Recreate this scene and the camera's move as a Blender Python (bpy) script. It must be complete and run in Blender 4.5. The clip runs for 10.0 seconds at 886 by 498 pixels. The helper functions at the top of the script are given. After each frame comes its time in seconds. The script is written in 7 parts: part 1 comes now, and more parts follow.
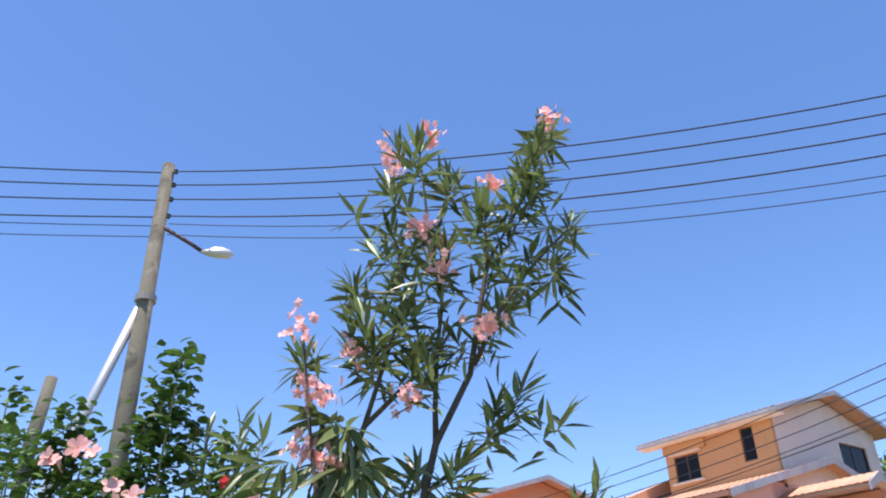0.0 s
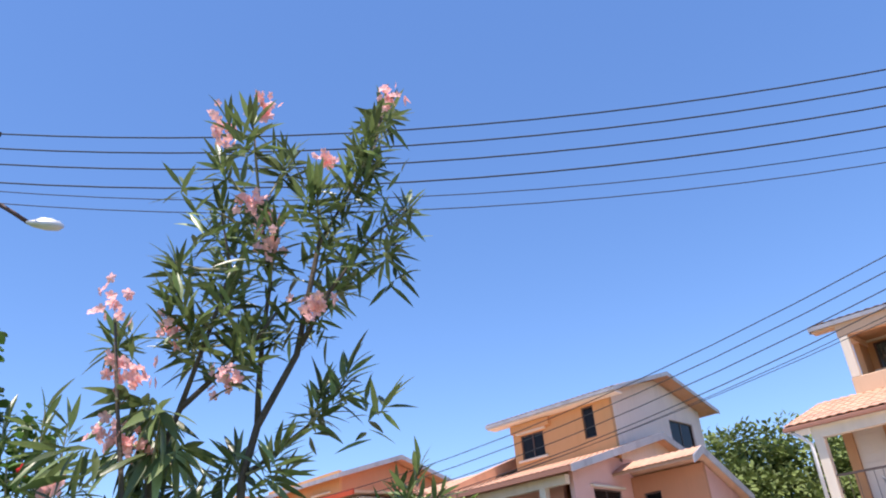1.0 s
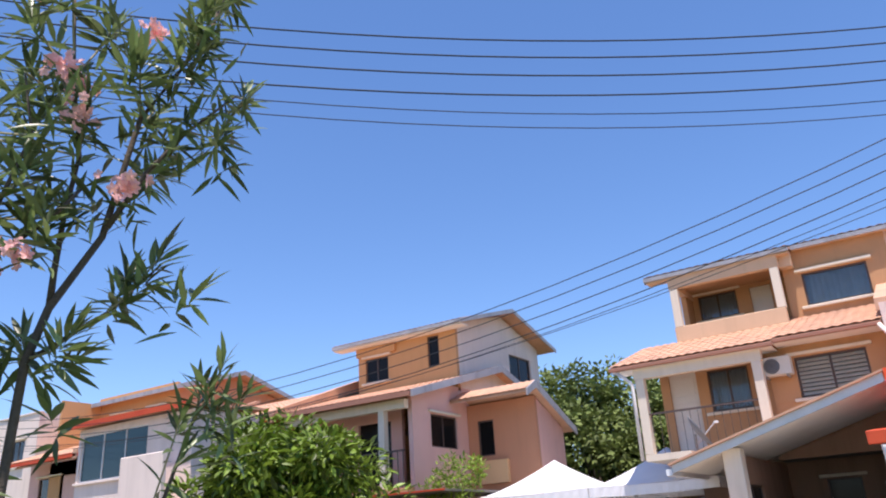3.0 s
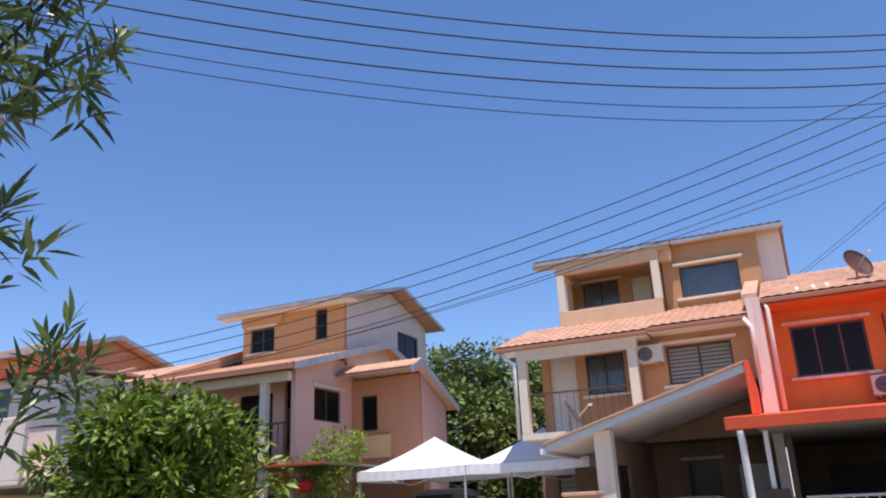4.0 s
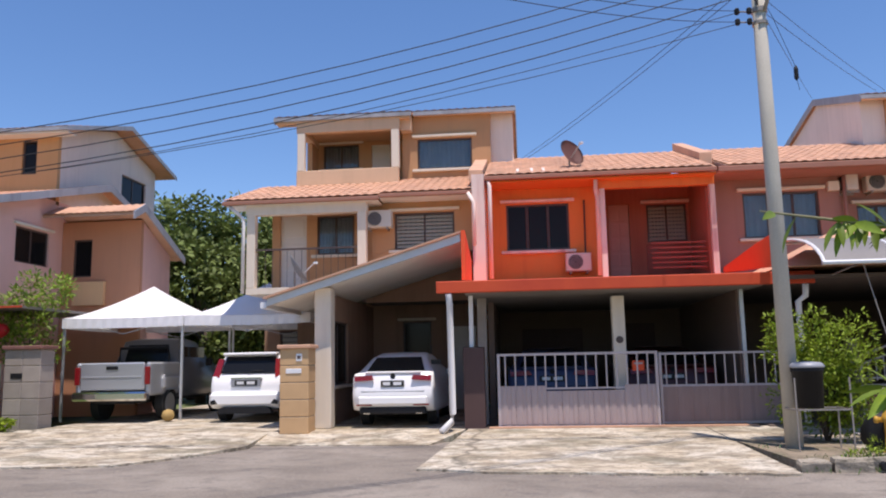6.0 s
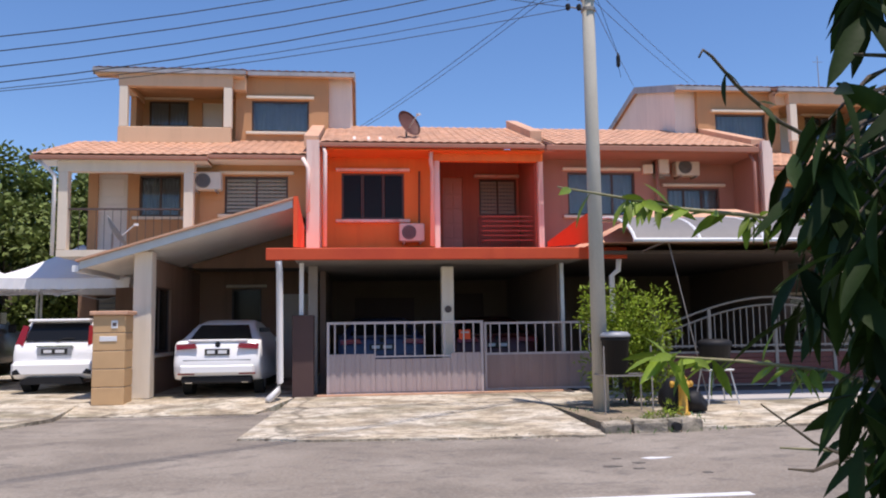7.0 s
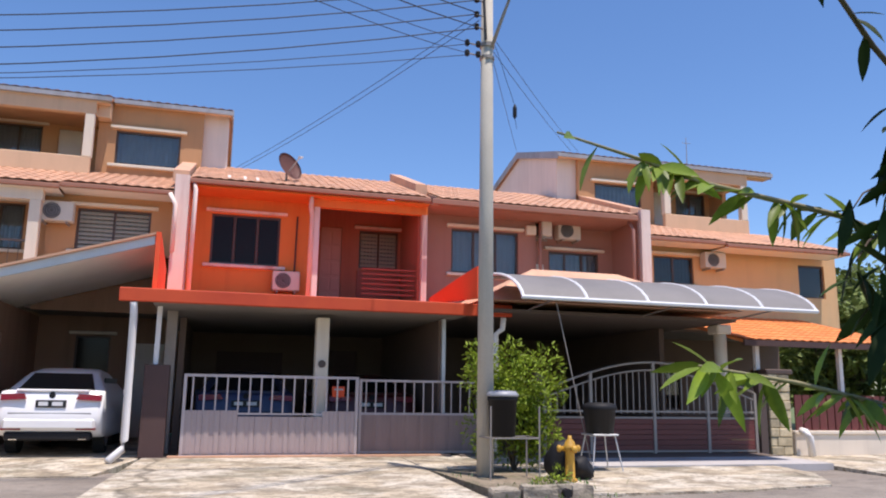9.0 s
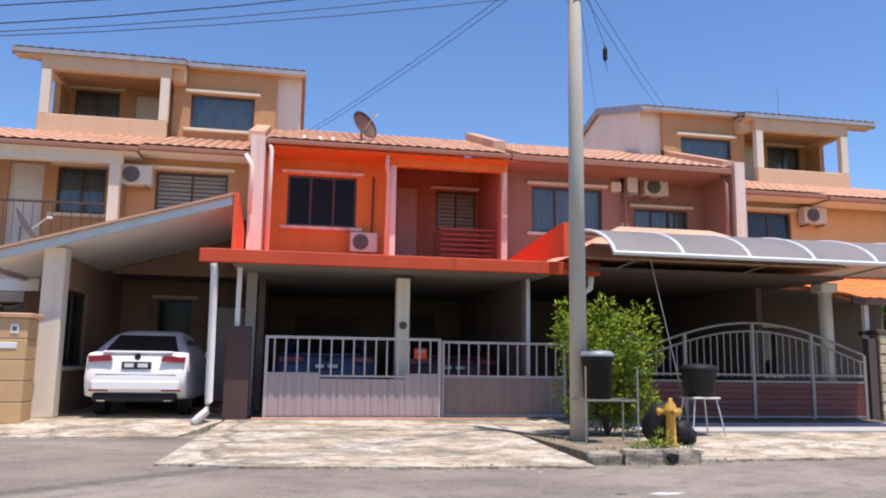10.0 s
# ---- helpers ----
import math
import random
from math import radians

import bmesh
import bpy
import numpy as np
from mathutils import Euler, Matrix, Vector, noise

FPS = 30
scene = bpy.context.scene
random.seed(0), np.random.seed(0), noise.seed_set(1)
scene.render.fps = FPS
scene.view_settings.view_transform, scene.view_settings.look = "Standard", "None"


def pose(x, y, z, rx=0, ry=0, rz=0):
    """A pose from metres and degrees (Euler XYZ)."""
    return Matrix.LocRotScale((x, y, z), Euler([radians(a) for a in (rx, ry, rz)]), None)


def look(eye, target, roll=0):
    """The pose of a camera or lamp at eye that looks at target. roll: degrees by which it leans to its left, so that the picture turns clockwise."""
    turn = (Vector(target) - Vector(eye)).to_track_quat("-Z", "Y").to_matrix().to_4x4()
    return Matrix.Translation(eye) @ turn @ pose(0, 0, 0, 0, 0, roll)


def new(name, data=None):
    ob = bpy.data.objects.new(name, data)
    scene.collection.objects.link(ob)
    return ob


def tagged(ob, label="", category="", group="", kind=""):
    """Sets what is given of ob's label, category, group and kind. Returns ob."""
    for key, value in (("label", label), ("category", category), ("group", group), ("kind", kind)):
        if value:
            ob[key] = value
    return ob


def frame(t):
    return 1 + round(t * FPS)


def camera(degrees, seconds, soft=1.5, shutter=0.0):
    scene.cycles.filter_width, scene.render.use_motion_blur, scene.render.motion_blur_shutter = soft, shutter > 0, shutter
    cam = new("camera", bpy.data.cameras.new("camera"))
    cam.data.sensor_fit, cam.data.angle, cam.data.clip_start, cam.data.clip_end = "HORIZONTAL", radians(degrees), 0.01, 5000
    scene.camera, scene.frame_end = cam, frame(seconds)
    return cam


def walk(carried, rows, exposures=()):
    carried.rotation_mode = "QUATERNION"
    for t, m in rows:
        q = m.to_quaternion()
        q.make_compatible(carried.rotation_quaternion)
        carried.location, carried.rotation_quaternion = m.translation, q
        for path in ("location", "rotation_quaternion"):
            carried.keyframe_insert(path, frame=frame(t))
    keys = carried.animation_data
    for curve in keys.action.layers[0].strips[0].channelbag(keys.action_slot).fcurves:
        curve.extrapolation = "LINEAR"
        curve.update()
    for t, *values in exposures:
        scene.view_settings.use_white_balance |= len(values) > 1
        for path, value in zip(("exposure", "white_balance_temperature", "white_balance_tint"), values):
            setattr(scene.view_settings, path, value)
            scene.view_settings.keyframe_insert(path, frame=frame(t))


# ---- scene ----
cam = camera(59.6, 10.0, soft=2.0)
PATH = [
    (0, (-0.231, 0.846, 1.612), (-1.651, 1.875, 2.574), -1.64),
    (0.5, (-0.178, 0.845, 1.632), (-1.501, 1.988, 2.603), -3.40),
    (1, (-0.183, 0.977, 1.618), (-1.394, 2.289, 2.520), -5.28),
    (1.5, (-0.206, 1.008, 1.607), (-1.392, 2.355, 2.489), -3.88),
    (2, (-0.203, 1.024, 1.601), (-1.357, 2.442, 2.411), -2.94),
    (2.5, (-0.198, 1.095, 1.590), (-1.274, 2.607, 2.337), -3.00),
    (3.8, (-0.099, 1.230, 1.512), (-0.943, 2.917, 2.173), -3.06),
    (4, (-0.101, 1.243, 1.539), (-0.882, 2.969, 2.181), -2.60),
    (4.5, (-0.067, 1.298, 1.528), (-0.669, 3.125, 2.077), -2.60),
    (5, (-0.021, 1.317, 1.513), (-0.480, 3.211, 1.962), -2.04),
    (6.3, (0.186, 1.488, 1.417), (0.095, 3.471, 1.664), -0.58),
    (6.5, (0.194, 1.484, 1.417), (0.195, 3.472, 1.644), -0.24),
    (7, (0.270, 1.504, 1.422), (0.481, 3.483, 1.620), -0.78),
    (7.5, (0.309, 1.562, 1.406), (0.558, 3.536, 1.613), 0.35),
    (8, (0.317, 1.753, 1.355), (0.682, 3.701, 1.622), -1.88),
    (8.5, (0.241, 1.999, 1.295), (0.721, 3.919, 1.590), -1.57),
    (9, (0.175, 2.382, 1.252), (0.712, 4.273, 1.619), 0.86),
    (9.5, (0.164, 2.697, 1.191), (0.573, 4.632, 1.489), 1.15),
    (10, (0.070, 3.032, 1.131), (0.441, 4.976, 1.418), 0.84),
]
walk(cam, [(t, look(eye, target, roll)) for t, eye, target, roll in PATH], exposures=[(0.0, 0.56, 6250, 21), (2.5, 0.48, 6250, 21), (4.0, 0.1, 6200, 21), (5.0, 0.0, 6250, 21), (6.5, 0.0, 6250, 20), (10.0, 0.16, 6250, 20)])

# ---- world and sun ----
SUN_DIR = Vector((0.11, -0.236, 1.0)).normalized()
world = bpy.data.worlds.new("sky_world")
world.use_nodes = True
scene.world = world
wn, wl = world.node_tree.nodes, world.node_tree.links
sky = wn.new("ShaderNodeTexSky")
sky.sky_type = "NISHITA"
sky.sun_disc = False
sky.sun_elevation = math.asin(SUN_DIR.z)
sky.sun_rotation = math.atan2(SUN_DIR.x, SUN_DIR.y)
sky.altitude = 0
sky.air_density, sky.dust_density, sky.ozone_density = 1.0, 0.2, 4.0
bg = wn["Background"]
bg.inputs["Strength"].default_value = 0.15
hue = wn.new("ShaderNodeHueSaturation")
hue.inputs["Saturation"].default_value = 1.12
wl.new(sky.outputs[0], hue.inputs["Color"])
wl.new(hue.outputs[0], bg.inputs["Color"])
sun_data = bpy.data.lights.new("sun", "SUN")
sun_data.energy, sun_data.angle, sun_data.color = 5.0, radians(0.53), (1.0, 0.925, 0.79)
sun = new("sun", sun_data)
sun.matrix_world = look(SUN_DIR * 60, (0, 0, 0))
scene.view_settings.exposure = 0.0


# ---- materials ----
def material(name, colour, rough=0.7, spread=0.12, scale=3.0, bump=0.15, fine=60.0, metal=0.0,
             stain=None, stain_amount=0.0, stain_scale=0.8, streak=False, per_object=0.0, islands=0.0, translucent=0.0, gloss=0.5, layers=(), cracks=0.0):
    m = bpy.data.materials.new(name)
    m.use_nodes = True
    n, l = m.node_tree.nodes, m.node_tree.links
    p = n["Principled BSDF"]
    p.inputs["Roughness"].default_value = rough
    p.inputs["Metallic"].default_value = metal
    p.inputs["Specular IOR Level"].default_value = gloss
    geo = n.new("ShaderNodeNewGeometry")
    big = n.new("ShaderNodeTexNoise")
    big.inputs["Scale"].default_value = scale
    big.inputs["Detail"].default_value = 4
    l.new(geo.outputs["Position"], big.inputs["Vector"])
    small = n.new("ShaderNodeTexNoise")
    small.inputs["Scale"].default_value = fine
    small.inputs["Detail"].default_value = 2
    l.new(geo.outputs["Position"], small.inputs["Vector"])
    mix = n.new("ShaderNodeMath")
    mix.operation = "ADD"
    l.new(big.outputs["Fac"], mix.inputs[0])
    l.new(small.outputs["Fac"], mix.inputs[1])
    level = n.new("ShaderNodeMapRange")
    level.inputs["From Min"].default_value, level.inputs["From Max"].default_value = 0.6, 1.4
    level.inputs["To Min"].default_value, level.inputs["To Max"].default_value = 1 - spread, 1 + spread
    l.new(mix.outputs[0], level.inputs["Value"])
    last = level.outputs[0]
    for source, amount in (("object", per_object), ("island", islands)):
        if amount:
            info = n.new("ShaderNodeObjectInfo") if source == "object" else geo
            out = info.outputs["Random"] if source == "object" else info.outputs["Random Per Island"]
            r = n.new("ShaderNodeMapRange")
            r.inputs["To Min"].default_value, r.inputs["To Max"].default_value = 1 - amount, 1 + amount
            l.new(out, r.inputs["Value"])
            times = n.new("ShaderNodeMath")
            times.operation = "MULTIPLY"
            l.new(last, times.inputs[0])
            l.new(r.outputs[0], times.inputs[1])
            last = times.outputs[0]
    tint = n.new("ShaderNodeVectorMath")
    tint.operation = "SCALE"
    tint.inputs[0].default_value = colour
    l.new(last, tint.inputs["Scale"])
    out = tint.outputs[0]
    if stain:
        spots = n.new("ShaderNodeTexNoise")
        spots.inputs["Scale"].default_value = stain_scale
        spots.inputs["Detail"].default_value = 6
        spots.inputs["Roughness"].default_value = 0.65
        if streak:
            stretch = n.new("ShaderNodeMapping")
            stretch.inputs["Scale"].default_value = (4.0, 4.0, 0.35)
            l.new(geo.outputs["Position"], stretch.inputs["Vector"])
            l.new(stretch.outputs[0], spots.inputs["Vector"])
        else:
            l.new(geo.outputs["Position"], spots.inputs["Vector"])
        ramp = n.new("ShaderNodeMapRange")
        ramp.inputs["From Min"].default_value, ramp.inputs["From Max"].default_value = 0.48, 0.72
        ramp.inputs["To Max"].default_value = stain_amount
        l.new(spots.outputs["Fac"], ramp.inputs["Value"])
        blend = n.new("ShaderNodeMix")
        blend.data_type = "RGBA"
        l.new(ramp.outputs[0], blend.inputs["Factor"])
        l.new(out, blend.inputs[6])
        blend.inputs[7].default_value = (*stain, 1)
        out = blend.outputs[2]
    for tone, size, low, high, amount in layers:
        patchy = n.new("ShaderNodeTexNoise")
        patchy.inputs["Scale"].default_value = size
        patchy.inputs["Detail"].default_value = 7
        patchy.inputs["Roughness"].default_value = 0.62
        patchy.inputs["Distortion"].default_value = 0.4
        shift = n.new("ShaderNodeMapping")
        shift.inputs["Location"].default_value = (size * 3.1, -size * 1.7, 0)
        shift.inputs["Scale"].default_value = (0.8, 1.1, 1.0)
        l.new(geo.outputs["Position"], shift.inputs["Vector"])
        l.new(shift.outputs[0], patchy.inputs["Vector"])
        cut = n.new("ShaderNodeMapRange")
        cut.inputs["From Min"].default_value, cut.inputs["From Max"].default_value = low, high
        cut.inputs["To Max"].default_value = amount
        l.new(patchy.outputs["Fac"], cut.inputs["Value"])
        over = n.new("ShaderNodeMix")
        over.data_type = "RGBA"
        l.new(cut.outputs[0], over.inputs["Factor"])
        l.new(out, over.inputs[6])
        over.inputs[7].default_value = (*tone, 1)
        out = over.outputs[2]
    if cracks:
        warp = n.new("ShaderNodeTexNoise")
        warp.inputs["Scale"].default_value = 1.6
        warp.inputs["Detail"].default_value = 5
        l.new(geo.outputs["Position"], warp.inputs["Vector"])
        add = n.new("ShaderNodeVectorMath")
        add.operation = "MULTIPLY_ADD"
        add.inputs[1].default_value = (0.9, 0.9, 0.0)
        l.new(warp.outputs["Color"], add.inputs[0])
        l.new(geo.outputs["Position"], add.inputs[2])
        cell = n.new("ShaderNodeTexVoronoi")
        cell.feature = "DISTANCE_TO_EDGE"
        cell.inputs["Scale"].default_value = cracks
        l.new(add.outputs[0], cell.inputs["Vector"])
        line = n.new("ShaderNodeMapRange")
        line.inputs["From Min"].default_value, line.inputs["From Max"].default_value = 0.0, 0.012
        line.inputs["To Min"].default_value, line.inputs["To Max"].default_value = 0.75, 0.0
        l.new(cell.outputs["Distance"], line.inputs["Value"])
        over = n.new("ShaderNodeMix")
        over.data_type = "RGBA"
        l.new(line.outputs[0], over.inputs["Factor"])
        l.new(out, over.inputs[6])
        over.inputs[7].default_value = (0.09, 0.075, 0.05, 1)
        out = over.outputs[2]
    l.new(out, p.inputs["Base Color"])
    if bump:
        b = n.new("ShaderNodeBump")
        b.inputs["Strength"].default_value = bump
        b.inputs["Distance"].default_value = 0.01
        l.new(small.outputs["Fac"], b.inputs["Height"])
        l.new(b.outputs[0], p.inputs["Normal"])
    if translucent:
        t = n.new("ShaderNodeBsdfTranslucent")
        l.new(out, t.inputs["Color"])
        mixer = n.new("ShaderNodeMixShader")
        mixer.inputs[0].default_value = translucent
        l.new(p.outputs[0], mixer.inputs[1])
        l.new(t.outputs[0], mixer.inputs[2])
        l.new(mixer.outputs[0], n["Material Output"].inputs["Surface"])
    return m


def glass_material(name, tint, rough=0.03):
    m = bpy.data.materials.new(name)
    m.use_nodes = True
    p = m.node_tree.nodes["Principled BSDF"]
    p.inputs["Base Color"].default_value = (*tint, 1)
    p.inputs["Roughness"].default_value = rough
    p.inputs["Transmission Weight"].default_value = 1.0
    p.inputs["IOR"].default_value = 1.45
    return m


